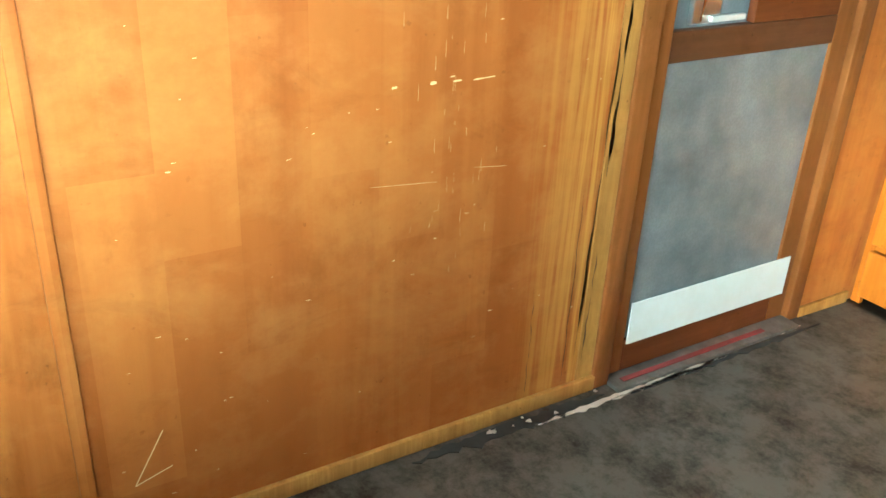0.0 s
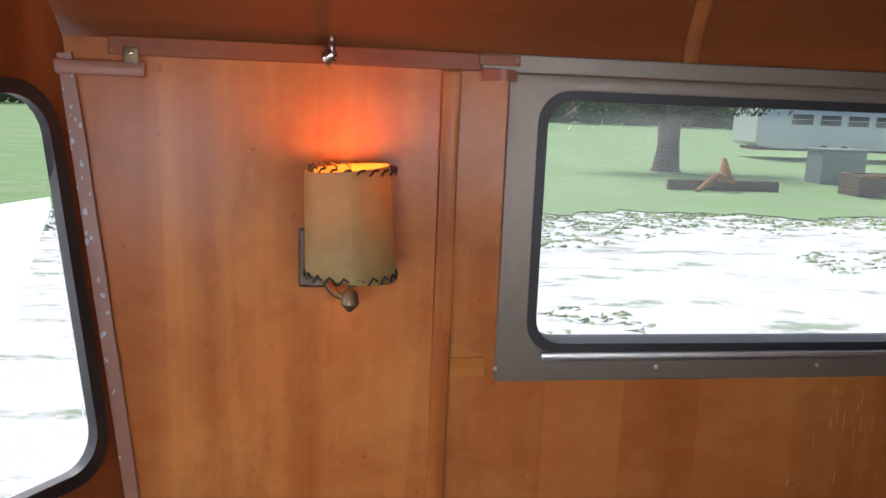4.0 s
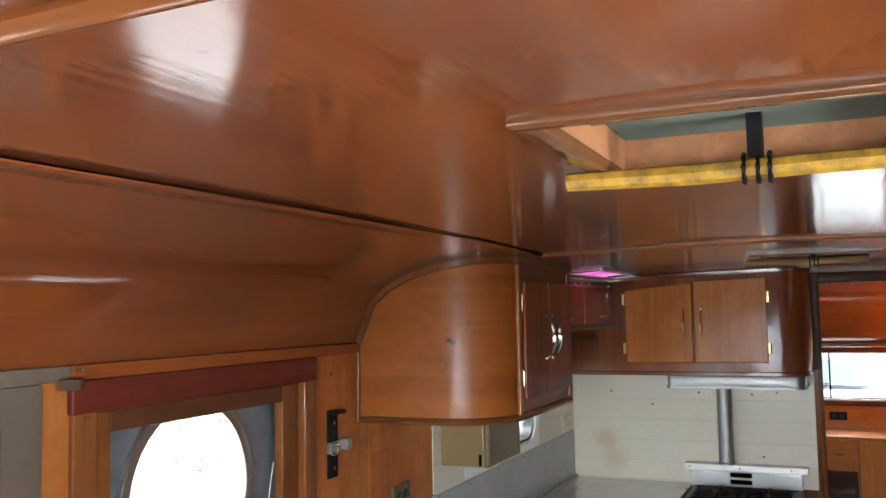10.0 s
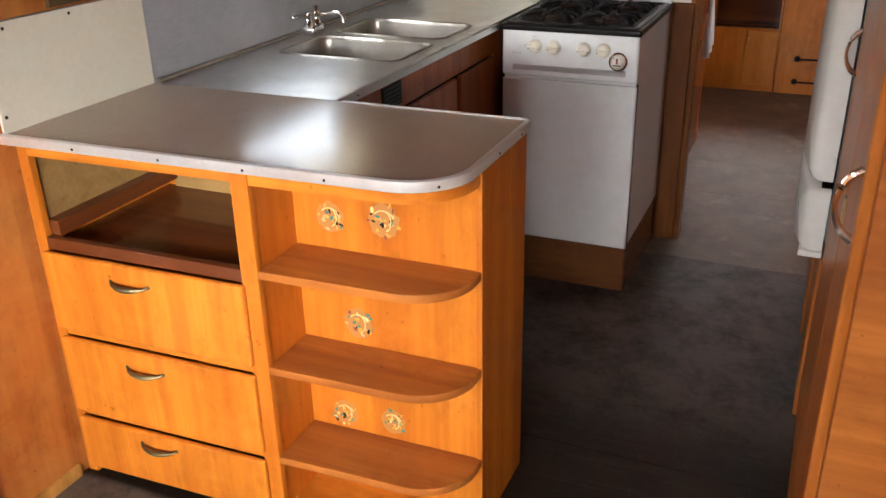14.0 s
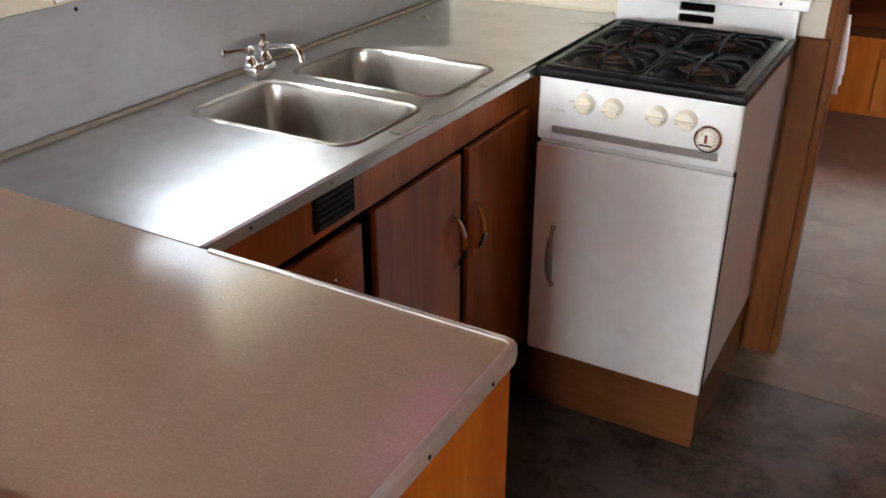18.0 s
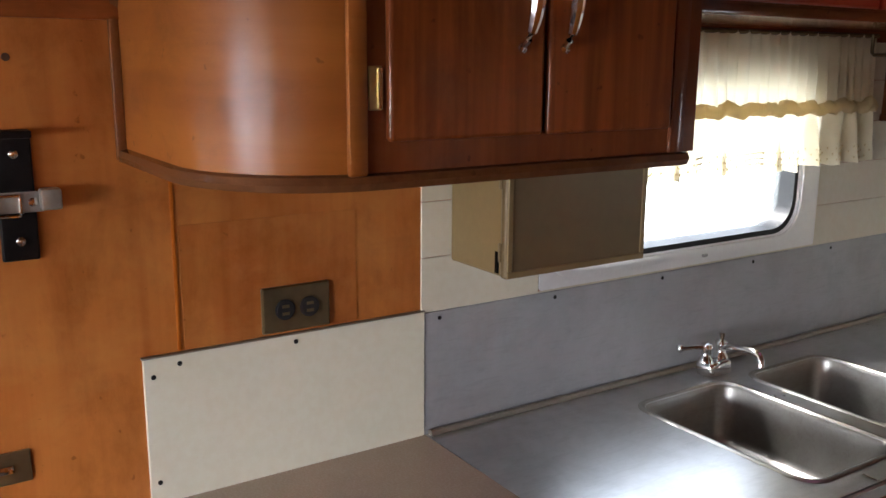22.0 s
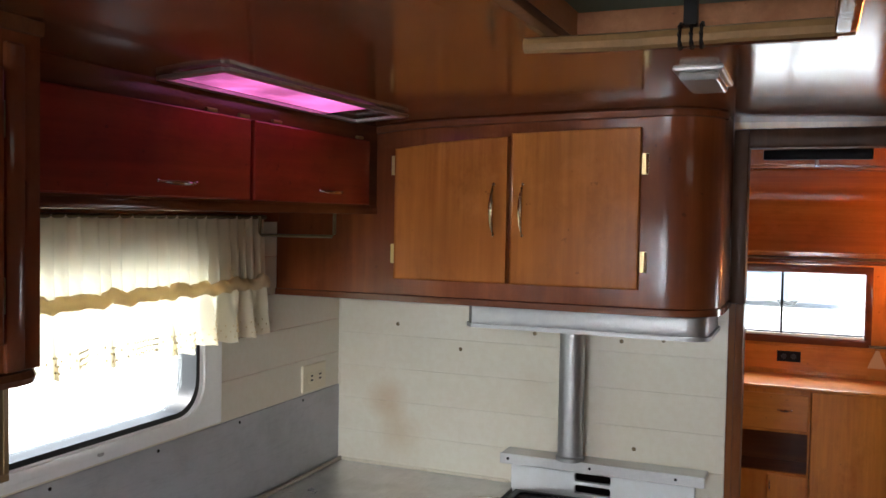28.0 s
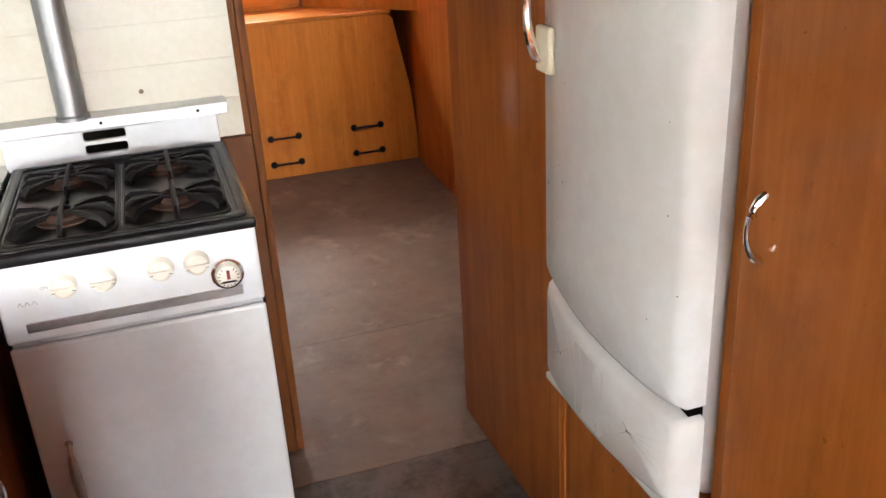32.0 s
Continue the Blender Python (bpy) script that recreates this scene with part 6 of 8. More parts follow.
for text, x, z in (("ON", 0.671, 0.8415), ("OFF", 0.702, 0.872)):
    cv = bpy.data.curves.new("writing", "FONT")
    cv.body, cv.size, cv.extrude = text, 0.009, 0.0001
    cv.materials.append(M_KNOBGREY)
    wr = new("writing", cv)
    wr.parent = pn
    wr.matrix_world = pose(x, SY - 0.0065, z, 90, 0, 0)
    wr.location -= ORIGIN[pn]
dl = part("oven_dial", lathe([(0.031, 0), (0.031, 0.010), (0.027, 0.012), (0.026, 0.010)], (1.003, SY - 0.006, 0.811), (0, -1, 0), 28), M_CHROME, s, "chrome ringed oven dial")
part("dial_face", lathe([(0.025, 0.0), (0.022, 0.016), (0.014, 0.020)], (1.003, SY - 0.014, 0.811), (0, -1, 0), 24), M_KNOBW, dl)
part("dial_mark", box(1.000, 1.006, SY - 0.0365, SY - 0.034, 0.808, 0.826), M_REDLINE, dl)
for k in range(14):
    a = 2.2 + 5.0 * k / 13
    part("dial_tick", tube([(1.003 + 0.0205 * math.cos(a), SY - 0.0305, 0.811 + 0.0205 * math.sin(a)), (1.003 + 0.0165 * math.cos(a), SY - 0.034, 0.811 + 0.0165 * math.sin(a))], 0.0009, 4), M_BLACK, dl)
part("dial_mark", box(0.990, 1.016, SY - 0.0365, SY - 0.034, 0.801, 0.804), M_BLACK, dl)
for i in range(3):
    part("faded_mark", tube([(0.628 + 0.012 * i, SY - 0.0065, 0.815), (0.632 + 0.012 * i, SY - 0.0065, 0.822), (0.637 + 0.012 * i, SY - 0.0065, 0.814)], 0.0008, 4), M_KNOBGREY, pn)
# cooktop
CZ = 0.899
part("cooktop", box(SX0 - 0.008, SX1 + 0.004, SY - 0.010, SB - 0.02, 0.893, 0.914, 0.005, 2), M_STOVETOP, s, "black enamel cooktop")
part("tray", holed(rr(SX0 + 0.004, SY + 0.006, SX1 - 0.008, SB - 0.04, 0.015), [rr(SX0 + 0.02, SY + 0.024, SX1 - 0.024, SB - 0.055, 0.02)], "z", 0.914, 0.005, 0.002), M_STOVETOP, s)
gx = [SX0 + 0.026 + 0.212 * i for i in range(2)]
gy = [SY + 0.035 + 0.238 * i for i in range(2)]
for x0 in gx:
    part("pan", holed(rr(x0 - 0.004, gy[0] - 0.004, x0 + 0.204, gy[1] + 0.228, 0.03), [], "z", 0.9142, 0.002, 0.001), M_STOVETOP, s, "glossy black enamel pan")
    part("pan_rim", tube([(u, v, 0.9165) for u, v in rr(x0, gy[0], x0 + 0.2, gy[1] + 0.224, 0.028, 4)], 0.0032, 6, True), M_STOVETOP, s)
    for y0 in gy:
        cx, cy = x0 + 0.1, y0 + 0.112
        bu = part("burner", lathe([(0.050, 0), (0.050, 0.004), (0.038, 0.007), (0.038, 0.014), (0.030, 0.018), (0.010, 0.019)], (cx, cy, 0.916), (0, 0, 1), 22), M_BURNER, s, "rusty burner")
        gr = part("grate", tube([(cx, y0 + 0.010, 0.918), (cx, y0 + 0.024, 0.933), (cx, cy - 0.03, 0.936), (cx, cy + 0.03, 0.936), (cx, y0 + 0.200, 0.933), (cx, y0 + 0.214, 0.918)], 0.0058, 6), M_BLACK, s, "black iron grate")
        part("ring", tube([(cx + 0.022 * math.cos(a), cy + 0.022 * math.sin(a), 0.935) for a in np.linspace(0, 6.283, 15)[:-1]], 0.0050, 6, True), M_BLACK, gr)
        for ang, ln, wide in ((4, 0.094, 1.0), (176, 0.094, 1.0), (-38, 0.112, 0.9), (-142, 0.112, 0.9), (38, 0.112, 0.9), (142, 0.112, 0.9)):
            ca, sa = math.cos(radians(ang)), math.sin(radians(ang))
            blade = [(-0.0042, 0.9365), (0.0042, 0.9365), (0.0058, 0.926), (-0.0058, 0.926)]
            bm = bmesh.new()
            rings = []
            for q, up, thick in ((0.022, 0.0, 0.7), (0.5 * ln, 0.003, 1.2), (0.86 * ln, 0.0, 2.4 * wide), (ln, -0.012, 2.8 * wide)):
                rings.append([bm.verts.new((cx + q * ca - w_ * thick * sa, cy + q * sa + w_ * thick * ca, z_ + up)) for w_, z_ in blade])
            for q, r in zip(rings, rings[1:]):
                for k in range(4):
                    bm.faces.new((q[k], q[(k + 1) % 4], r[(k + 1) % 4], r[k]))
            bm.faces.new(rings[0][::-1])
            bm.faces.new(rings[-1])
            part("finger", bm, M_BLACK, gr)
bg = part("backguard", holed(rr(SX0 - 0.02, 0.905, SX1 - 0.004, 1.004, 0.006, 2), [rr(0.752, 0.956, 0.848, 0.978, 0.006, 3), rr(0.752, 0.924, 0.848, 0.946, 0.006, 3)], "y", SB - 0.022, 0.018, 0.003), M_ENAMEL, s, "white backguard with two vent slots, chipped")
part("vent_dark", box(0.74, 0.86, SB - 0.003, SB + 0.004, 0.915, 0.985), M_DARK, bg)
part("chip", holed([(1.0, 1.003), (1.048, 1.003), (1.04, 0.992), (1.018, 0.989)], [], "y", SB - 0.0225, -0.0005), M_BLACK, bg)
lg = part("ledge", box(0.552, 1.091, SB - 0.055, YP - 0.009, 1.005, 1.017, 0.003), M_ALU, s, "aluminium ledge with turned-down ends")
part("ledge_lip", box(0.552, 1.091, SB - 0.058, SB - 0.052, 0.990, 1.019, 0.002), M_ALU, lg)
for x in (0.575, 0.80, 1.02):
    part("screw", lathe([(0.004, 0), (0.004, 0.001), (0.002, 0.002)], (x, SB - 0.058, 1.005), (0, -1, 0), 8), M_BLACK, lg)
fp = thing("flue_pipe", (0.742, 2.14, 1.017), "grey galvanised flue pipe between stove ledge and hood", "pipe")
part("pipe", lathe([(0.0335, 0), (0.0335, 0.37)], (0.742, 2.148, 1.017), (0, 0, 1), 28), M_GALV, fp)
part("collar", lathe([(0.038, 0), (0.038, 0.01), (0.034, 0.014)], (0.742, 2.148, 1.017), (0, 0, 1), 28), M_GALV, fp)
hd = thing("range_hood", (0.81, 2.05, 1.38), "shallow aluminium hood pan under the wall cabinet", "hood")
hood_line = [(0.52, YP - 0.01), (0.52, 1.955)] + [(0.535 + 0.0, 1.935)] + [(1.06, 1.935)] + [(1.06 + 0.045 * math.sin(radians(a)), 1.98 - 0.045 * math.cos(radians(a))) for a in range(15, 91, 15)] + [(1.105, YP - 0.01)]
part("pan", holed(hood_line[::-1], [], "z", 1.386, 0.052, 0.004), M_GALV, hd)
part("rim", sweep([(-0.004, 0.0), (0.006, 0.0), (0.006, 0.010), (-0.004, 0.010)], [(x, y, 1.383) for x, y in hood_line]), M_GALV, hd)

# ---- rounded wall cabinet over the peninsula ----
LX, LZ0 = 0.420, 1.456
foot = [(0.0, 0.69), (0.0, 0.004)] + [(0.05 * q, 0.004 - 0.0 * q) for q in (1, 2, 3, 4)]
foot += [(0.245 + 0.175 * math.sin(radians(a)), 0.179 - 0.175 * math.cos(radians(a))) for a in range(0, 91, 9)]
foot += [(LX, 0.655)] + [(LX - 0.035 + 0.035 * math.cos(radians(a)), 0.655 + 0.035 * math.sin(radians(a))) for a in (15, 30, 45, 60, 75, 90)]


def to_roof(bm, low, up=0.012):
    """Draws the upper rim of a prism up to the ceiling."""
    for v in bm.verts:
        if v.co.z > low:
            v.co.z = roof_z(max(v.co.x, 0.002)) + up
    return bm


c = thing("wall_cabinet", (0.2, 0.35, LZ0), "rounded honey and mahogany wall cabinet with two striped doors", "cabinet")
body = holed(foot, [], "z", LZ0, 0.4)
part("body", to_roof(body, 1.7), M_CABSIDE, c, "curved honey brown veneer body", 30)
face = holed([(0.142, 1.462), (0.69, 1.462), (0.69, 1.884), (0.142, 1.884)], [], "x", LX - 0.002, 0.006, 0.002)
part("face_frame", face, M_RED, c, "mahogany face frame")
part("face_stile", box(LX + 0.002, LX + 0.012, 0.136, 0.160, 1.460, 1.872, 0.004), M_CABSIDE, c)
part("face_stile", box(LX + 0.002, LX + 0.010, 0.634, 0.662, 1.462, 1.86, 0.003), M_RED, c)
for y0, y1, hy, hg in ((0.184, 0.402, 0.366, 0.170), (0.409, 0.628, 0.432, 0.640)):
    dr = part("cabinet_door", box(LX + 0.003, LX + 0.016, y0, y1, 1.497, 1.828, 0.005, 3), M_DOORWOOD, c, "mahogany veneer door with upright stripes")
    grip(dr, (LX + 0.016, hy, 1.602), (LX + 0.016, hy, 1.728), (1, 0.12 if hy < 0.4 else -0.12, 0), 0.024, 0.0078, M_CHROME)
    for z in (1.556, 1.767):
        hinge(dr, LX + 0.004, hg, z, "x") if hg < 0.3 else None
for z in (1.556, 1.767):
    part("hinge", box(LX + 0.004, LX + 0.008, 0.629, 0.636, z - 0.022, z + 0.022, 0.001, 1), M_BRASS_D, c)
base = foot[1:]
part("base_moulding", sweep([(0.0, 0.0), (0.010, 0.002), (0.013, 0.010), (0.010, 0.018), (0.0, 0.020)], [(x, y, LZ0 - 0.014) for x, y in base]), M_TRIM_X, c, "rounded wooden moulding under the cabinet")
part("bottom", holed(foot, [], "z", LZ0 - 0.010, 0.010), M_CABSIDE, c)
part("wall_bead", box(0.0, 0.010, -0.010, 0.004, LZ0 - 0.01, 1.645, 0.003), M_TRIM_Z, c)
crown = [(x, y, roof_z(x) - 0.010) for x, y in base if x < 0.419] + [(LX, 0.2, roof_z(LX) - 0.012), (LX, 0.69, roof_z(LX) - 0.012)]
part("crown_moulding", sweep([(0.0, -0.008), (0.010, -0.006), (0.011, 0.010), (0.0, 0.014)], crown), M_TRIM_X, c)
part("veneer_joint", sweep([(0.0, 0.0), (0.0005, 0.0), (0.0005, 0.0012), (0.0, 0.0012)], [(x, y, 1.712) for x, y in base if 0.28 < x < 0.42]), M_JAMB, c)
hk = thing("brass_hook", (0.285, 0.012, 1.66), "small brass cup hook in the curved cabinet side", "hook")
part("hook_arm", tube([(0.276, 0.014, 1.666), (0.276, 0.000, 1.666)] + [(0.276 + 0.006 - 0.006 * math.cos(radians(a)), -0.006, 1.667 + 0.006 * math.sin(radians(a))) for a in range(0, 181, 30)] + [(0.294 - 0.006 * math.cos(radians(a)), -0.006, 1.666 - 0.007 * math.sin(radians(a))) for a in range(20, 221, 30)], 0.0020, 6), M_BRASS_D, hk)

# ---- cabinet over the stove ----
RY, RZ = 1.860, 1.447
rfoot = [(0.0, YP - 0.004)] + [(x, RY) for x in (0.0, 0.02, 0.05, 0.09, 0.14, 0.2, 0.27, 0.35, 0.45, 0.6, 0.8, 1.005)] + [(1.005 + 0.125 * math.sin(radians(a)), RY + 0.125 - 0.125 * math.cos(radians(a))) for a in range(9, 91, 9)] + [(1.130, YP - 0.004)]
c = thing("wall_cabinet", (0.56, 2.03, RZ), "mahogany wall cabinet with two honey doors above the stove", "cabinet")
part("body", to_roof(holed(rfoot[::-1], [], "z", RZ, 0.4), 1.6), M_RED, c, "", 30)
part("crown_moulding", sweep([(0.0, -0.010), (-0.006, -0.008), (-0.007, 0.006), (0.0, 0.010)], [(x, y, roof_z(x) - 0.008) for x, y in rfoot[::-1][1:-2] if x > 0.25]), M_RED_X, c)
part("base_moulding", sweep([(0.0, 0.0), (-0.006, 0.001), (-0.006, 0.016), (0.0, 0.018)], [(x, y, RZ - 0.003) for x, y in rfoot[::-1][:-1]]), M_RED_X, c)
for pts, hx, hg in (([(0.360, 1.503), (0.652, 1.503), (0.652, 1.850), (0.56, 1.846), (0.46, 1.837), (0.360, 1.825)], 0.618, 0.352), ([(0.662, 1.503), (0.962, 1.503), (0.962, 1.866), (0.662, 1.857)], 0.690, 0.972)):
    dr = part("cabinet_door", holed(pts, [], "y", RY - 0.002, -0.014, 0.004), M_DOORHONEY, c, "light honey veneer door")
    grip(dr, (hx, RY - 0.016, 1.618), (hx, RY - 0.016, 1.738), (0, -1, 0), 0.018, 0.0050, M_BRASS_L)
    for z in (1.565, 1.785):
        hinge(dr, hg, RY - 0.002, z, "y")

# ---- flap cabinet above the kitchen window ----
GX, GZ = 0.300, 1.662
c = thing("wall_cabinet", (0.15, 1.25, GZ), "narrow wall cabinet with two red stained flap doors", "cabinet")
part("body", to_roof(holed([(0.004, 0.691), (GX, 0.691), (GX, RY - 0.001), (0.004, RY - 0.001)], [], "z", GZ, 0.2), 1.75), M_RED_Y, c)
for y0, y1 in ((0.70, 1.300), (1.312, 1.800)):
    dr = part("flap_door", box(GX - 0.001, GX + 0.012, y0, y1, 1.684, 1.842, 0.004), M_REDPAINT, c, "deep red stained flap door")
    yc = 1.085 if y0 < 1 else 1.61
    grip(dr, (GX + 0.012, yc - 0.05, 1.712), (GX + 0.012, yc + 0.05, 1.712), (1, 0, -0.2), 0.014, 0.0038, M_CHROME)
    for y in ((y1 - 0.12), (y1 - 0.02)) if y0 < 1 else ((y0 + 0.08), (y1 - 0.05)):
        part("knuckle", tube([(GX + 0.008, y - 0.015, 1.846), (GX + 0.008, y + 0.015, 1.846)], 0.004, 6), M_BRASS, dr)
part("bottom_rail", box(GX - 0.002, GX + 0.004, 0.691, RY - 0.002, GZ, 1.680, 0.002), M_RED_Y, c)
t = thing("towel_rail", (0.12, 1.80, 1.60), "thin wire towel rail below the flap cabinet", "rail")
part("wire", tube([(0.06, 1.70, 1.652), (0.06, 1.70, 1.612), (0.065, 1.70, 1.606), (0.24, 1.74, 1.606), (0.246, 1.742, 1.612), (0.246, 1.742, 1.662)], 0.004, 7), M_BRASS_D, t)

# ---- curtain ----
cu = thing("curtain", (0.05, 1.2, 1.36), "cream two tier curtain with ruffled braid and eyelet lace", "curtain")


def drape(y0, y1, z0, z1, amp, waves, flare, n_=150, scallop=0.0, m_=8, x=0.045):
    bm = bmesh.new()
    rows = []
    for j in range(m_ + 1):
        f_ = j / m_
        row = []
        for i in range(n_ + 1):
            u = i / n_
            ph = waves * 6.283 * u + 3.2 * noise.noise((u * 11, 0.3, z0)) + 1.0 * noise.noise((u * 31, 0.7, z0))
            z = z1 + (z0 - z1) * f_ + (scallop * math.sin(u * 6.283 * 24) * f_ if scallop else 0) + 0.010 * noise.noise((u * 14, 1, f_)) * f_
            row.append(bm.verts.new((x + amp * (0.35 + flare * f_) * math.sin(ph) + 0.004 * noise.noise((u * 30, f_ * 3, 2)), y0 + (y1 - y0) * u, z)))
        rows.append(row)
    for a, b in zip(rows, rows[1:]):
        for i in range(n_):
            bm.faces.new((a[i], a[i + 1], b[i + 1], b[i]))
    return bm


part("upper_tier", drape(0.72, 1.735, 1.485, 1.652, 0.013, 30, 0.8, 220), M_CURTAIN, cu, "", 180)
rnd = random.Random(17)
bm = bmesh.new()
ring_ = []
for i in range(181):
    u = i / 180
    y = 0.72 + 1.015 * u
    up = 0.012 * noise.noise((u * 26, 2, 0)) + 0.006 * noise.noise((u * 60, 5, 0))
    out = 0.060 + 0.010 * noise.noise((u * 22, 8, 0))
    ring_.append([bm.verts.new((x_, y + 0.004 * noise.noise((u * 40, k, 1)), z_)) for k, (x_, z_) in enumerate(((0.050, 1.474 + up * 0.4), (out + 0.006, 1.474 + up), (out + 0.010, 1.488 + up), (out + 0.002, 1.502 + up * 1.3), (0.050, 1.500 + up)))])
for q, r in zip(ring_, ring_[1:]):
    for k in range(5):
        bm.faces.new((q[k], q[(k + 1) % 5], r[(k + 1) % 5], r[k]))
part("braid", bm, M_BAND, cu, "tan ruffled braid", 70)


def ruffle(u, f_):
    """A point of the gathered lower tier: deep uneven folds that open towards the hem."""
    ph = 6.283 * (13 * u + 0.9 * noise.noise((u * 9, 3, 0)))
    fold = math.sin(ph) + 0.35 * math.sin(2 * ph + 1.0)
    x = 0.055 + 0.020 * (0.3 + 0.8 * f_) * fold + 0.003 * noise.noise((u * 50, f_ * 4, 3))
    y = 0.72 + 1.015 * u + 0.012 * f_ * math.cos(ph)
    z = 1.480 - 0.122 * f_ - f_ ** 3 * (0.004 * abs(math.sin(u * 170)) + 0.012 * noise.noise((u * 8, 6, 0)))
    return x, y, z


bm = bmesh.new()
grid = [[bm.verts.new(ruffle(i / 420, j / 9)) for i in range(421)] for j in range(10)]
for a, b in zip(grid, grid[1:]):
    for i in range(420):
        bm.faces.new((a[i], a[i + 1], b[i + 1], b[i]))
part("lower_tier", bm, M_LACE, cu, "gathered lace edged ruffle", 180)
bm = bmesh.new()
for i in range(110):
    for f_ in (0.70, 0.80, 0.90):
        x, y, z = ruffle((i + (0.5 if f_ == 0.80 else 0.0)) / 110, f_)
        lathe([(0.0020, 0), (0.0026, 0.0012), (0.0012, 0.0018)], (x + 0.0012, y, z), (1, 0, 0), 6, bm)
part("eyelet_stitching", bm, M_BAND, cu, "rows of stitched lace eyelets")
part("rod", tube([(0.045, 0.70, 1.650), (0.045, 1.745, 1.650)], 0.005, 8), M_BRASS_D, cu)

# ---- brown box under the cabinet ----
b = thing("metal_box", (0.09, 0.70, 1.235), "brown metal box with a hinged front under the cabinet", "box")
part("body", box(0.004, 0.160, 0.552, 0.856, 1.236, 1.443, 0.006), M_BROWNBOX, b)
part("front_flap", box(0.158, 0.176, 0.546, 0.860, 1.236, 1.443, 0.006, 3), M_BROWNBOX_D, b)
for y0, y1, z0, z1 in ((0.548, 0.858, 1.428, 1.441), (0.548, 0.858, 1.238, 1.249), (0.548, 0.559, 1.2495, 1.4275), (0.847, 0.858, 1.2495, 1.4275)):
    part("flap_rim", box(0.1755, 0.1785, y0, y1, z0, z1, 0.0012, 1), M_BROWNBOX, b, "lighter raised rim of the flap")
part("finger_slot", box(0.176, 0.1772, 0.715, 0.790, 1.408, 1.420), M_DARK, b)
for z in (1.28, 1.40):
    part("flap_hinge", lathe([(0.004, 0), (0.004, 0.03)], (0.161, 0.5465, z - 0.015), (0, 0, 1), 8), M_BROWNBOX_D, b)
part("side_seam", box(0.140, 0.150, 0.5505, 0.5520, 1.242, 1.278), M_DARK, b)

# ---- ceiling fixtures ----
pk = thing("ceiling_panel", (0.52, 1.12, 1.86), "narrow pink translucent ceiling panel in a thin metal frame", "ceiling panel")


def on_roof(loop, drop):
    return [(x, y, roof_z(x) - drop) for x, y in loop]


px0, px1, py0, py1 = 0.322, 0.448, 1.03, 1.70
bm = bmesh.new()
vs = [bm.verts.new(q) for q in on_roof([(px0 + 0.012, py0 + 0.03), (px1 - 0.012, py0 + 0.03), (px1 - 0.012, py1 - 0.14), (px0 + 0.012, py1 - 0.14)], 0.004)]
bm.faces.new(vs)
ext = bmesh.ops.extrude_face_region(bm, geom=bm.faces[:])
bmesh.ops.translate(bm, verts=[g for g in ext["geom"] if isinstance(g, bmesh.types.BMVert)], vec=(0, 0, 0.004))
part("diffuser", bm, M_PINKGLOW, pk, "glowing pink plastic sheet")
for a, b2 in (((px0, py0), (px1, py0)), ((px1, py0), (px1, py1)), ((px1, py1), (px0, py1)), ((px0, py1), (px0, py0))):
    part("frame_bar", sweep([(-0.010, -0.003), (0.010, -0.003), (0.010, 0.003), (-0.010, 0.003)], on_roof([a, b2], 0.006)), M_ALU, pk)
dm = thing("ceiling_light", (1.14, 1.42, 1.88), "small unlit chrome and glass ceiling lamp near the doorway", "lamp")
part("base", box(1.10, 1.18, 1.335, 1.53, 1.902, 1.910, 0.003), M_ALU, dm)
part("lens", box(1.108, 1.172, 1.345, 1.52, 1.889, 1.903, 0.006, 3), M_LENS, dm, "ribbed clear plastic lens")


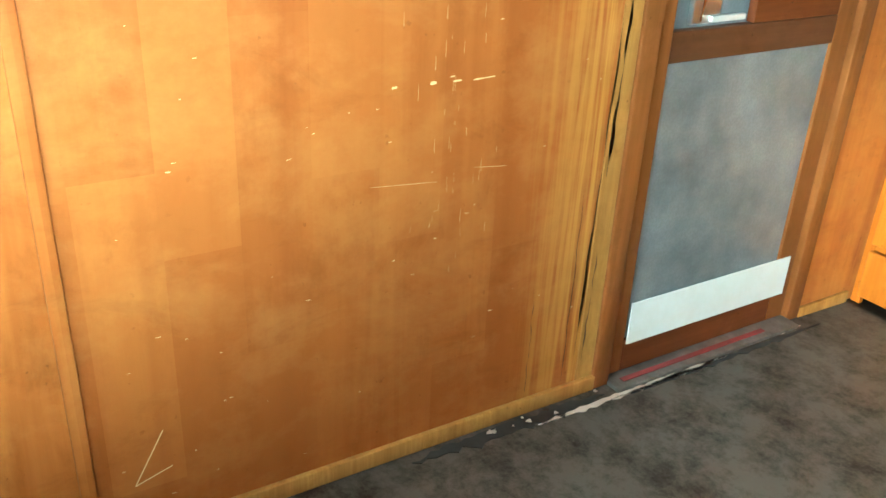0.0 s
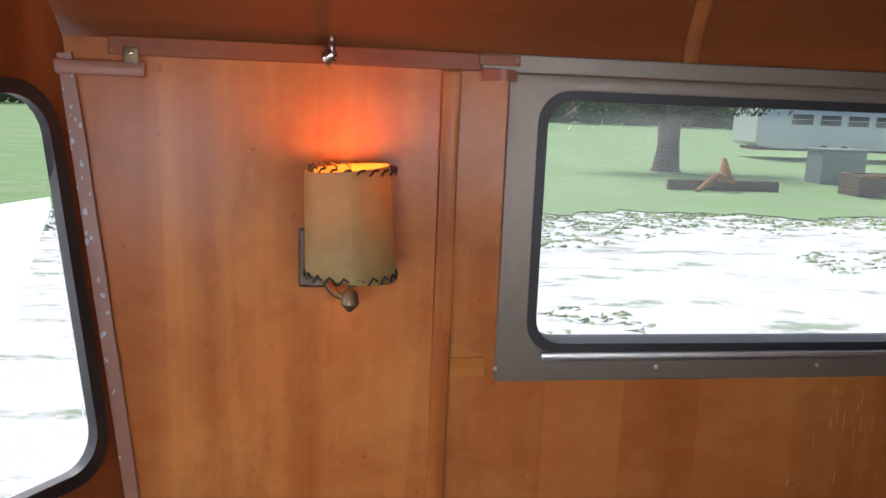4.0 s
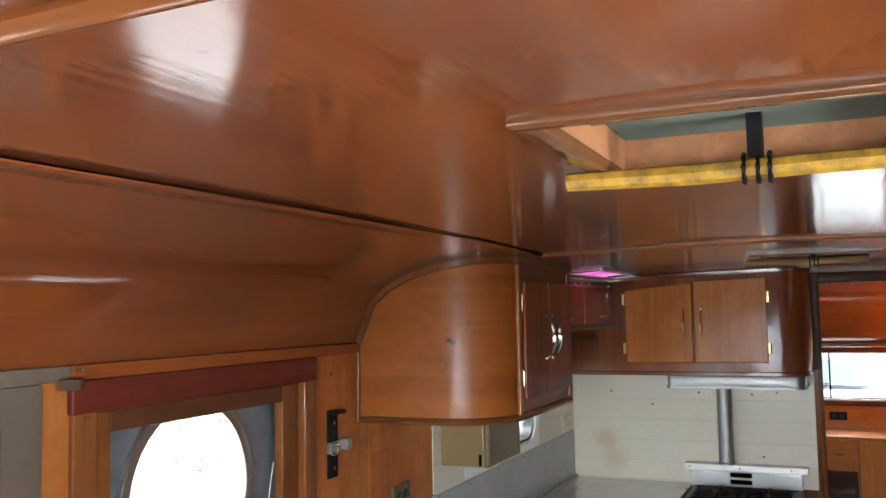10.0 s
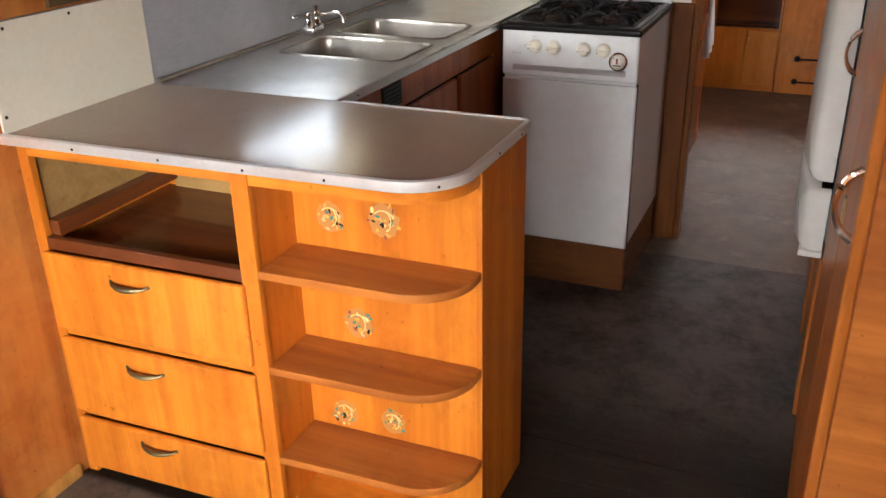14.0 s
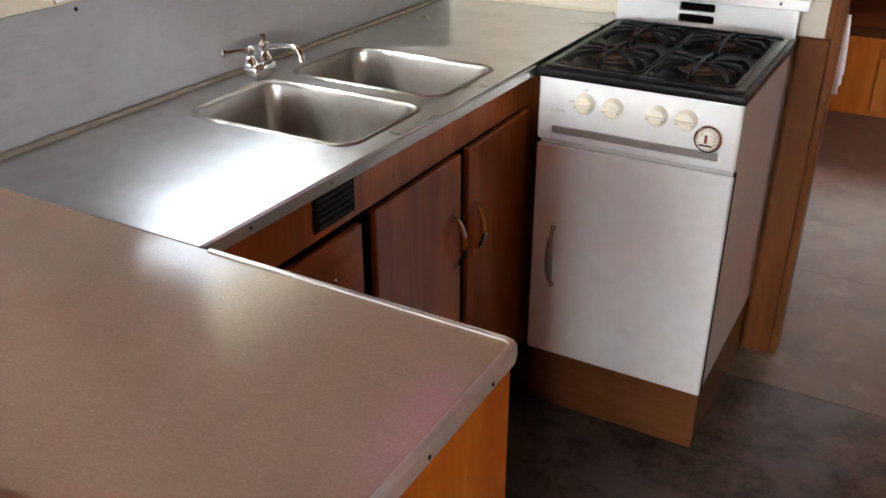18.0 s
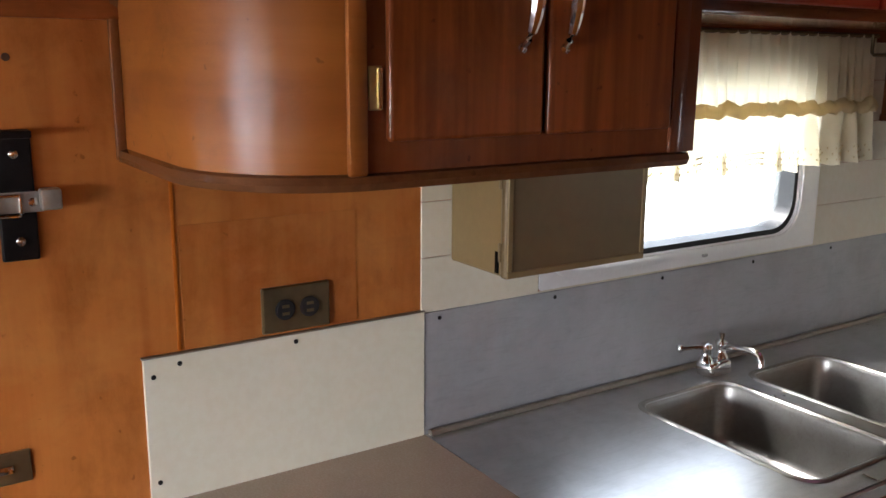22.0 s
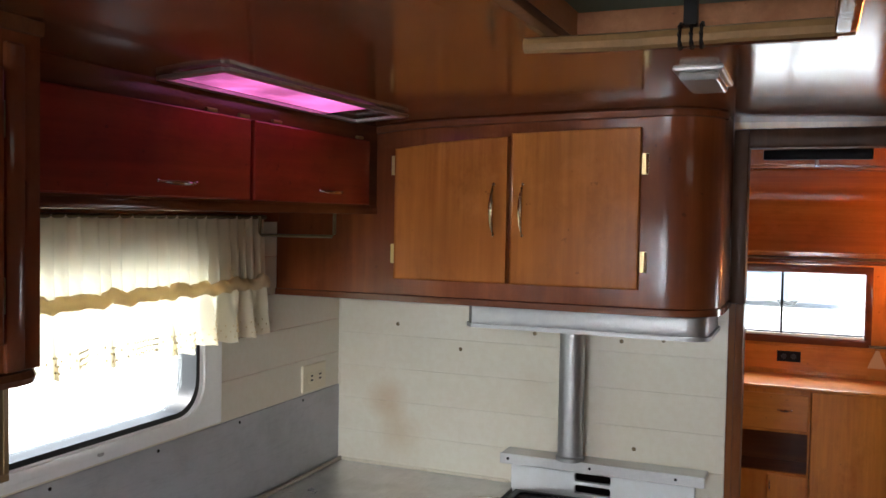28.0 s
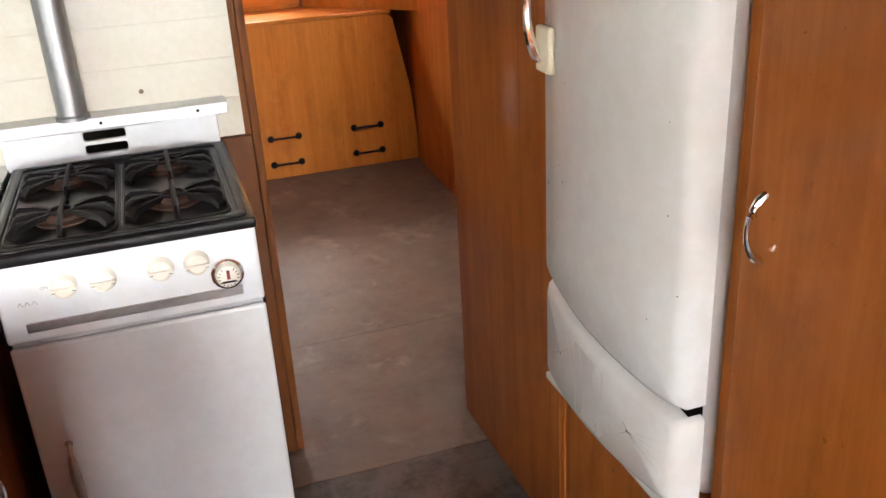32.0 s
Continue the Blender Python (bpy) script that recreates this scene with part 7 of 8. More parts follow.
def roof_vent(x0, x1, y0, y1, stick, label, drop):
    v = thing("roof_vent", ((x0 + x1) / 2, (y0 + y1) / 2, 1.89), label, "vent")
    for a in ((x0 - 0.022, x1 + 0.022, y0 - 0.022, y0 + 0.004), (x0 - 0.022, x0 + 0.004, y0 + 0.004, y1 - 0.02), (x1 - 0.004, x1 + 0.022, y0 + 0.004, y1 - 0.004)):
        part("trim_bar", box(*a, 1.899, 1.914, 0.003), M_TRIM_X, v)
    part("torn_edge", ribbon([[(x0 - 0.03 + (x1 - x0 + 0.05) * q / 24, y1 - 0.012, 1.9), (x0 - 0.03 + (x1 - x0 + 0.05) * q / 24, y1 + 0.006 + 0.012 * abs(noise.noise((q * 0.6, x0, 3))), 1.8985 - 0.004 * abs(noise.noise((q * 0.4, 2, x0))))] for q in range(25)], 0.003), M_WARP, v, "torn veneer along the opening")
    for a in ((x0 - 0.008, x0 + 0.004, y0 + 0.004, y1 - 0.004), (x1 - 0.004, x1 + 0.008, y0 + 0.004, y1 - 0.004), (x0 - 0.008, x1 + 0.008, y0 - 0.008, y0 + 0.004), (x0 - 0.008, x1 + 0.008, y1 - 0.004, y1 + 0.008)):
        part("shaft_side", box(*a, 1.912, 1.962), M_CEIL_P, v)
    part("lid", box(x0 + 0.0045, x1 - 0.0045, y0 + 0.0045, y1 - 0.0045, 1.948, 1.960, 0.003), M_LID_T, v, "dull grey green lid")
    part("screen_bar", box(x0, x1, (y0 + y1) / 2 - 0.006, (y0 + y1) / 2 + 0.006, 1.936, 1.944), M_ALU_D, v)
    sy_ = y1 - 0.09
    part("crank_post", box((x0 + x1) / 2 - 0.008, (x0 + x1) / 2 + 0.008, sy_ - 0.01, sy_ + 0.01, 1.902, 1.948), M_BLACK, v)
    sy = y1 - 0.09
    part("stick", tube([(x0 - 0.045, sy, 1.890 - drop), (x0 + 0.1, sy + 0.003, 1.8885 - drop), (x0 + 0.22, sy - 0.002, 1.890 - drop), (x1 - 0.006, sy, 1.891 - drop)], 0.011, 8, False, [0.0105, 0.012, 0.0112, 0.0115]), stick, v, "rough stick tied across the vent")
    for dx in (-0.012, 0.002, 0.014):
        part("strap", tube([((x0 + x1) / 2 + dx, sy + 0.0135 * math.cos(a), 1.890 - drop + 0.015 * math.sin(a)) for a in np.linspace(0, 6.283, 9)[:-1]], 0.003, 5, True), M_BLACK, v)
    part("edge_strip", box(x0 - 0.03, x1 + 0.0, y1 + 0.0225, y1 + 0.04, 1.899, 1.906, 0.002), M_RED_X, v)
    return v


roof_vent(*VENTS[0], M_YELLOW, "square roof vent with a yellow painted stick tied under it", 0.0)
roof_vent(*VENTS[1], M_BROWNSTICK, "square roof vent with a brown stick tied under it", 0.0)

# ---- refrigerator alcove and wardrobe ----
wd = thing("wardrobe", (1.98, 0.4, 0.0), "tall glossy reddish wardrobe with two doors and chrome handles", "wardrobe")
part("end_panel", box(WX + 0.018, W - 0.004, -0.165, -0.147, -0.004, 1.92), M_SHELF, wd, "bright honey veneer end panel")
part("face_frame", holed(rr(-0.147, -0.03, 1.004, 1.92), [rr(-0.095, 0.09, 0.225, 1.80), rr(0.275, 0.09, 0.945, 1.80)], "x", WX + 0.018, 0.012), M_GLOSS, wd)
part("back_panel", box(WX + 0.032, WX + 0.04, -0.14, 0.96, 0.02, 1.9), M_DARK, wd)
for y0, y1, hy in ((-0.118, 0.243, -0.090), (0.257, 0.962, 0.918)):
    dr = part("wardrobe_door", box(WX + 0.002, WX + 0.02, y0, y1, 0.075, 1.815, 0.005, 3), M_GLOSS, wd, "glossy reddish veneer door")
    grip(dr, (WX + 0.002, hy, 0.972), (WX + 0.002, hy, 1.072), (-1, 0, 0), 0.028, 0.0058, M_CHROME, "handle", True)
    for z in (0.88, 1.64):
        part("hinge", box(WX - 0.002, WX + 0.004, 0.246, 0.254, z - 0.03, z + 0.03, 0.001, 1) if y0 < 0 else box(WX - 0.001, WX + 0.005, 0.2565, 0.262, z - 0.03, z + 0.03, 0.001, 1), M_BRASS, dr)
part("partition_panel", box(WX + 0.031, W - 0.004, 0.966, 0.984, -0.032, 1.90), M_RED, wd)

al = thing("refrigerator_surround", (1.95, 1.25, 0.0), "honey wood surround with plinth and header round the refrigerator", "cabinet")
part("plinth", box(1.695, W - 0.004, 1.006, 1.52, -0.04, 0.455, 0.003), M_GLOSS_H, al)
part("far_panel", box(1.69, W - 0.004, 1.520, 1.538, -0.041, 1.90), M_GLOSS_H, al)
part("hall_panel", box(1.688, 1.706, 1.538, YP - 0.004, -0.066, 1.895, 0.003), M_GLOSS_H, al, "tall glossy honey veneer panel beside the doorway")
hdr = part("header", holed(rr(0.985, 1.745, 1.66, 1.90), [rr(1.21, 1.778, 1.50, 1.858)], "x", WX - 0.02, 0.016), M_RED_Y, al)
part("light_panel", box(WX - 0.008, WX - 0.002, 1.20, 1.51, 1.772, 1.862), M_FROST, al, "lit frosted panel")
part("light_lip", box(WX - 0.034, WX - 0.019, 1.20, 1.52, 1.768, 1.778, 0.002), M_KNOB, al)
# black, to paint in the shade above the refrigerator
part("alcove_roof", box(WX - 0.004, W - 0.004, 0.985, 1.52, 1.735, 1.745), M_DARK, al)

# black wires hanging in a tangle over the wardrobe
wb = thing("wire_bundle", (WX - 0.03, 0.6, 1.84), "tangle of black wires hanging from the ceiling over the wardrobe", "wires")
rnd = random.Random(61)
for q in range(7):
    y_, ln_ = 0.50 + 0.03 * q, rnd.uniform(0.03, 0.07)
    part("wire", tube([(WX - 0.024 - 0.018 * math.sin(k * 1.1 + q), y_ + 0.05 * math.sin(k * 0.8 + q * 2.1), 1.897 - ln_ * math.sin(math.pi * k / 8) + 0.004 * math.sin(k * 2.3 + q)) for k in range(9)], 0.0028, 6), M_RUBBER, wb)

# door front bulges gently in plan
def bulged(y0, y1, z0, z1, x0, bulge, r, low):
    """A slab whose front swells in plan and whose corners are rounded in elevation."""
    bm = bmesh.new()
    yc, half = (y0 + y1) / 2, (y1 - y0) / 2
    loop = [(u, v if v > (z0 + z1) / 2 else z0 + (v - z0) * low) for u, v in rr(y0, z0, y1, z1, r, 8)]
    dense = []
    for (a, b_), (c_, d_) in zip(loop, loop[1:] + loop[:1]):
        steps = max(1, int(max(abs(a - c_), abs(b_ - d_)) / 0.04))
        dense += [(a + (c_ - a) * k_ / steps, b_ + (d_ - b_) * k_ / steps) for k_ in range(steps)]
    xs = lambda y: x0 + bulge * ((y - yc) / half) ** 2
    rings = []
    for ins, dx in ((0.0, 0.055), (0.0, 0.022), (0.007, 0.007), (0.020, 0.0), (0.12, 0.0), (0.2, 0.0)):
        k_ = (half - ins) / half
        kz = ((z1 - z0) / 2 - ins) / ((z1 - z0) / 2)
        rings.append([bm.verts.new((xs(yc + (y - yc) * k_) + dx, yc + (y - yc) * k_, (z0 + z1) / 2 + (z - (z0 + z1) / 2) * kz)) for y, z in dense])
    for q, r_ in zip(rings, rings[1:]):
        for i in range(len(q)):
            bm.faces.new((q[i], q[(i + 1) % len(q)], r_[(i + 1) % len(q)], r_[i]))
    bm.faces.new(rings[-1])
    bm.faces.new(rings[0][::-1])
    return bm


fr = thing("refrigerator", (1.93, 1.22, 0.456), "old cream white refrigerator with rounded door and chrome latch", "refrigerator")
part("body", box(1.70, W - 0.03, 1.012, 1.512, 0.457, 1.645, 0.045, 4), M_FRIDGE, fr)
def dropped(bm, z_lo, z_hi, by):
    """The old door has sunk on its hinges: its lower edge runs down towards the hinge side."""
    for v_ in bm.verts:
        u = min(1.0, max(0.0, (v_.co.z - z_lo) / (z_hi - z_lo)))
        v_.co.z -= by * u * (1.515 - v_.co.y) / 0.525
    return bm


fd = part("door", dropped(bulged(1.010, 1.515, 0.716, 1.655, 1.612, 0.030, 0.075, 0.15), 1.1, 0.716, 0.055), M_FRIDGE, fr, "rounded white enamel door", 50)
part("door_gasket", box(1.664, 1.702, 1.03, 1.50, 0.745, 1.63, 0.01), M_RUBBER, fr)
part("lower_panel", dropped(bulged(1.010, 1.515, 0.475, 0.704, 1.613, 0.030, 0.012, 1.0), 0.475, 0.70, 0.055), M_FRIDGE, fr, "plain white lower panel", 50)
part("toe_trim", box(1.640, 1.70, 1.014, 1.51, 0.457, 0.474, 0.004), M_FRIDGE, fr)
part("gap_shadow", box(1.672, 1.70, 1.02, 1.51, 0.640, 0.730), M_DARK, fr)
bm = bmesh.new()
rnd = random.Random(23)
for i in range(24):
    y = rnd.choice((1.022 + abs(rnd.gauss(0, 0.03)), rnd.uniform(1.03, 1.50), 1.500 - abs(rnd.gauss(0, 0.02))))
    z, r_ = rnd.uniform(0.80, 1.58), rnd.uniform(0.0009, 0.0024)
    x = 1.612 + 0.030 * ((y - 1.2625) / 0.2525) ** 2
    lathe([(r_, -0.0006), (r_ * 0.8, 0.0006)], (x + 0.0002, y, z), (-1, 0, 0), 7, bm)
part("enamel_chipping", bm, M_BRASS_D, fr, "small dark chips in the enamel")
part("latch_plate", box(1.612, 1.626, 1.425, 1.485, 1.150, 1.235, 0.006, 3), M_KNOB, fr, "cream latch plate with chipped edge")
part("latch_handle", tube(bow((1.616, 1.470, 1.175), (1.612, 1.478, 1.320), (-1, 0, 0), 0.022, 12), 0.009, 8, False, [0.013, 0.012, 0.011, 0.010, 0.009, 0.009, 0.008, 0.008, 0.007, 0.007, 0.007, 0.006, 0.005]), M_CHROME, fr)
part("badge_plate", box(1.604, 1.618, 1.215, 1.315, 1.462, 1.524, 0.004), M_CHROME, fr, "chrome maker's plate with no lettering")
part("badge_inset", box(1.602, 1.606, 1.228, 1.302, 1.472, 1.514, 0.002), M_BLUEBADGE, fr)
part("badge_screw", lathe([(0.014, 0), (0.012, 0.005), (0.004, 0.007)], (1.616, 1.283, 1.545), (-1, 0, 0), 14), M_BLUEBADGE, fr)
for i in range(5):
    part("badge_bar", box(1.608, 1.616, 1.222, 1.308, 1.424 + 0.0075 * i, 1.428 + 0.0075 * i, 0.001, 1), M_CHROME, fr)

# hooks on the panel beside the doorway
h = thing("coat_hook", (1.688, 1.69, 1.68), "chrome coat rod on the panel beside the doorway", "hook")
part("plate", box(1.682, 1.688, 1.676, 1.704, 1.668, 1.722, 0.002), M_CHROME, h)
part("hook_arm", tube([(1.684, 1.69, 1.696), (1.63, 1.68, 1.695), (1.575, 1.665, 1.691)], 0.005, 8), M_CHROME, h)
part("end_knob", lathe([(0.004, 0), (0.007, 0.004), (0.006, 0.010), (0.002, 0.012)], (1.575, 1.665, 1.691), (-1, -0.15, 0), 10), M_CHROME, h)
part("lower_hook", tube([(1.684, 1.69, 1.680), (1.665, 1.688, 1.672), (1.66, 1.688, 1.680)], 0.004, 7), M_CHROME, h)
v = thing("wall_vent", (1.66, 1.80, 1.78), "small dark vent grille high on the panel", "vent")
part("plate", box(1.683, 1.688, 1.70, 1.90, 1.772, 1.852, 0.002), M_BLACK, v)
for i in range(6):
    part("slat", box(1.679, 1.683, 1.705, 1.895, 1.779 + 0.012 * i, 1.785 + 0.012 * i, 0.001, 1), M_RUBBER, v)

# ---- bedroom ----
BY, BZ = 4.60, 0.838
bc = thing("bedroom_cabinet", (1.5, 4.8, 0.0), "orange honey built-in bedroom cabinet with open niche and black pulls", "cabinet")
part("top", holed([(0.55, BY - 0.02), (2.175, BY - 0.02), (2.12, YB - 0.34), (1.77, YB - 0.004), (0.55, YB - 0.004)], [], "z", BZ - 0.02, 0.02, 0.004), M_HONEY_OX, bc)
part("carcass", holed(rr(0.55, 0.0, 1.345, BZ - 0.022), [rr(0.95, 0.395, 1.335, 0.598)], "y", BY, 0.02), M_HONEY_O, bc)
part("niche_back", box(0.93, 1.345, BY + 0.26, BY + 0.275, 0.37, 0.62), M_RED_X, bc)
part("niche_floor", box(0.93, 1.345, BY + 0.021, BY + 0.26, 0.375, 0.393), M_RED_X, bc)
part("niche_top", box(0.93, 1.345, BY + 0.021, BY + 0.26, 0.60, 0.615), M_RED_X, bc)
part("niche_side", box(1.337, 1.349, BY + 0.021, BY + 0.26, 0.37, 0.62), M_RED_Y, bc)
dr = part("drawer", box(0.95, 1.336, BY - 0.012, BY + 0.002, 0.612, 0.795, 0.004), M_HONEY_OX, bc)
grip(dr, (1.195, BY - 0.012, 0.715), (1.255, BY - 0.012, 0.715), (0, -1, 0), 0.02, 0.006, M_CHROME)
dr = part("cabinet_door", box(1.15, 1.336, BY - 0.012, BY + 0.002, 0.03, 0.385, 0.004), M_HONEY_O, bc)
grip(dr, (1.165, BY - 0.012, 0.30), (1.165, BY - 0.012, 0.35), (0, -1, 0), 0.015, 0.004, M_CHROME)
big = part("front_panel", holed([(1.350, 0.0), (2.295, 0.0), (2.26, 0.40), (2.185, BZ - 0.05), (2.15, BZ - 0.022), (1.350, BZ - 0.022)], [], "y", BY - 0.010, 0.020, 0.004), M_HONEY_O, bc, "large plain honey veneer front")
for x in (1.452, 1.908):
    for z in (0.224, 0.080):
        o = part("pull", tube([(x + 0.03, BY - 0.028, z), (x + 0.15, BY - 0.028, z)], 0.006, 7), M_BLACK, bc, "black iron bail pull")
        for dx in (0.015, 0.165):
            part("rosette", lathe([(0.018, 0), (0.018, 0.008), (0.008, 0.02)], (x + dx, BY - 0.010, z), (0, -1, 0), 12), M_BLACK, o)
wb = thing("window_7", (1.2, YB, 1.03), "bedroom window with a thin upright bar in wooden frame", "window", "", "structure")
part("window_frame", holed(rr(0.77, 1.005, 1.63, 1.43), [rr(0.81, 1.045, 1.595, 1.390)], "y", YB - 0.012, 0.02, 0.003), M_RED_X, wb)
part("sill", box(0.81, 1.595, YB - 0.008, YB + 0.05, 1.036, 1.056), M_WHITE, wb)
part("mullion", box(1.180, 1.192, YB + 0.02, YB + 0.03, 1.05, 1.392), M_BLACK, wb)
part("mullion", box(0.81, 1.595, YB + 0.02, YB + 0.03, 1.058, 1.064), M_BLACK, wb)
g = part("pane", box(0.805, 1.60, YB + 0.034, YB + 0.038, 1.04, 1.395), M_DUSTY, wb)
g.visible_shadow = False
struct("trim_rail", box(0.02, 1.775, YB - 0.02, YB - 0.002, 1.440, 1.462, 0.003), M_TRIM_X, "dark rail above the bedroom window")
struct("wall_strip", box(0.05, 1.775, YB - 0.014, YB - 0.002, 0.86, 0.99, 0.002), M_HONEY_OX, "honey board below the bedroom window")
struct("wall_strip", box(1.765, 1.783, YB - 0.022, YB - 0.002, 0.84, 1.55, 0.003), M_TRIM_Z, "upright wooden strip in the bedroom corner")
o = thing("wall_switch", (1.23, YB - 0.016, 0.905), "dark brown wall outlet plate under the bedroom window", "outlet")
part("plate", box(1.170, 1.290, YB - 0.020, YB - 0.014, 0.905, 0.963, 0.002), M_BLACK, o)
for x in (1.205, 1.255):
    part("socket", lathe([(0.014, 0), (0.013, 0.003)], (x, YB - 0.020, 0.934), (0, -1, 0), 12), M_RUBBER, o)
h = thing("coat_hook", (1.66, YB - 0.02, 1.0), "small dark hook beside the bedroom window", "hook")
part("hook_arm", box(1.62, 1.71, YB - 0.03, YB - 0.014, 1.008, 1.022, 0.003), M_BRASS_D, h)
r = thing("curtain_rod", (1.3, YB - 0.05, 1.47), "dark curtain rod above the bedroom window", "rod")
part("rod", tube([(0.80, YB - 0.05, 1.470), (1.72, YB - 0.05, 1.470), (1.775, YB - 0.03, 1.485), (1.79, YB - 0.03, 1.51)], 0.008, 7), M_BRASS_D, r)
for x in (0.85, 1.70):
    part("bracket", box(x - 0.008, x + 0.008, YB - 0.055, YB - 0.002, 1.462, 1.478, 0.002), M_BRASS_D, r)
fan = [(1.66 + 0.012 * math.cos(a), 0.985 + 0.012 * math.sin(a)) for a in np.linspace(0, math.pi, 6)] + [(1.66 - 0.045 + 0.0075 * k, 0.905 - 0.006 * (k % 2)) for k in range(13)]
o = thing("wall_ornament", (1.66, YB - 0.016, 0.90), "pale dried fan shaped ornament hanging on the bedroom wall", "ornament")
part("fan", holed(fan, [], "y", YB - 0.0145, -0.006, 0.001), M_TAN, o)
part("loop", tube([(1.66 + 0.008 * math.cos(a), YB - 0.018, 1.002 + 0.008 * math.sin(a)) for a in np.linspace(0, 6.283, 9)[:-1]], 0.0018, 5, True), M_BRASS_D, o)
# a low trim across the corner panel, and honey veneer on the bedroom's side wall
cm = Matrix.Translation((1.775, YB, 0)) @ Matrix.Rotation(math.atan2(-0.58, 0.51), 4, "Z")
for z in (1.185, 1.50):
    bm = box(0.0, 0.76, -0.012, -0.001, z, z + 0.014, 0.003)
    bmesh.ops.transform(bm, matrix=cm, verts=bm.verts[:])
    struct("trim_rail", bm, M_TRIM_X, "thin wooden trim across the bedroom corner")
struct("wall_lining", box(W - 0.006, W - 0.0005, YP + 0.05, YB - 0.45, -0.06, 1.036), M_HONEY_O, "orange honey veneer on the bedroom side wall")
cl = thing("bedroom_closet", (0.5, 2.9, -0.066), "plain honey brown closet beside the bedroom doorway", "closet")
part("body", box(0.004, 1.030, YP + 0.05, 3.55, -0.066, 1.84, 0.003), M_HONEY, cl)
cd = part("closet_door", box(1.031, 1.046, YP + 0.09, 3.50, -0.02, 1.80, 0.004), M_SINKCAB, cl)
part("knob", lathe([(0.006, 0), (0.006, 0.010), (0.013, 0.016), (0.012, 0.024), (0.004, 0.027)], (1.046, 3.42, 0.52), (1, 0, 0), 14), M_CHROME, cd)
tg = thing("towel_ring", (1.046, 3.2, 0.80), "chrome towel ring screwed to the closet door", "towel ring")
part("mount", lathe([(0.018, 0), (0.018, 0.006), (0.008, 0.012), (0.007, 0.03)], (1.046, 3.2, 0.815), (1, 0, 0), 14), M_CHROME, tg)
part("ring", tube([(1.078, 3.2 + 0.062 * math.cos(a), 0.758 + 0.062 * math.sin(a)) for a in np.linspace(0, 6.283, 21)[:-1]], 0.005, 7, True), M_CHROME, tg)
bm = bmesh.new()
rows_ = []
for j in range(13):
    f_ = j / 12
    w_ = 0.040 + 0.035 * min(1, f_ * 1.6)
    rows_.append([bm.verts.new((1.082 + (0.020 + 0.008 * math.sin(k * 1.9 + 0.6)) * (1 if k < 9 else -0.6) * (0.5 + 0.5 * f_), 3.2 + w_ * math.cos(math.pi * (k / 8 if k < 9 else (17 - k) / 8)), 0.772 - 0.245 * f_ + 0.02 * f_ * math.cos(k * 0.4))) for k in range(18)])
for q, r in zip(rows_, rows_[1:]):
    for k in range(18):
        bm.faces.new((q[k], q[(k + 1) % 18], r[(k + 1) % 18], r[k]))
bm.faces.new(rows_[0][::-1])
bm.faces.new(rows_[-1])
solo("hand_towel", bm, M_TOWEL, "plain white hand towel hanging from a chrome ring", "towel", smooth=80)
# lit lamp on the corner panel
lp = cm @ Vector((0.33, -0.06, 1.30))
bl = thing("wall_lamp", lp, "small lit wall lamp with a glowing amber shade in the bedroom", "lamp")
part("backplate", box(lp.x + 0.03, lp.x + 0.06, lp.y + 0.025, lp.y + 0.05, lp.z - 0.05, lp.z + 0.04, 0.004), M_BRASS_D, bl)
part("arm", tube([(lp.x + 0.04, lp.y + 0.035, lp.z - 0.045), (lp.x + 0.01, lp.y, lp.z - 0.065), (lp.x, lp.y, lp.z - 0.04)], 0.005, 7), M_BRASS_D, bl)
part("shade", lathe([(0.042, -0.05), (0.046, 0.055), (0.044, 0.055), (0.040, -0.048)], lp, (0, 0, 1), 20), M_SHADE_B, bl, "glowing amber shade")
pl = bpy.data.lights.new("lamp_light", "POINT")
pl.energy, pl.color, pl.shadow_soft_size = 4.2, (1.0, 0.36, 0.08), 0.025
new("lamp_light", pl).location = lp + Vector((0, 0, 0.085))
v = thing("roof_vent", (1.33, 3.1, 1.88), "dark narrow roof vent bar in the bedroom ceiling", "vent")
part("bar", box(1.16, 1.50, 3.08, 3.12, 1.872, 1.905, 0.004), M_BLACK, v)
part("crank", tube([(1.33, 3.10, 1.872), (1.33, 3.10, 1.85)], 0.006, 7), M_ALU, v)

# ---- outdoors ----
M_WEED = stained("weeds", (0.40, 0.52, 0.23), (0.29, 0.40, 0.15), 0.9, 0, 0.6, 8, 0.6, 0.6)
M_GRAVEL = stained("white_gravel", (0.84, 0.84, 0.83), (0.66, 0.66, 0.62), 0.9, 0, 0.7, 12, 0.6, 0.45)
M_GRASS = stained("grass", (0.27, 0.43, 0.17), (0.17, 0.29, 0.10), 0.9, 0, 0.6, 8, 0.6, 0.6)
n = Nodes(M_GRASS)
green = n.b.inputs["Base Color"].links[0].from_socket
thin = n.noise(n.coords((1.0, 0.3, 1.0), False), 0.9, 9, 0.72, 0.2)
green = n.mix(n.ramp(thin, (0.50, (0.0,) * 3), (0.72, (0.6,) * 3)), green, (0.42, 0.47, 0.27))
n.color(n.mix(n.ramp(n.noise(n.coords((1, 1, 1), False), 4.0, 6, 0.75), (0.5, (0.0,) * 3), (0.7, (0.5,) * 3)), green, (0.09, 0.17, 0.05)))
n = Nodes(M_GRAVEL)
pale = n.b.inputs["Base Color"].links[0].from_socket
thin = n.noise(n.coords((1.0, 0.35, 1.0), False), 1.5, 9, 0.76, 0.2)
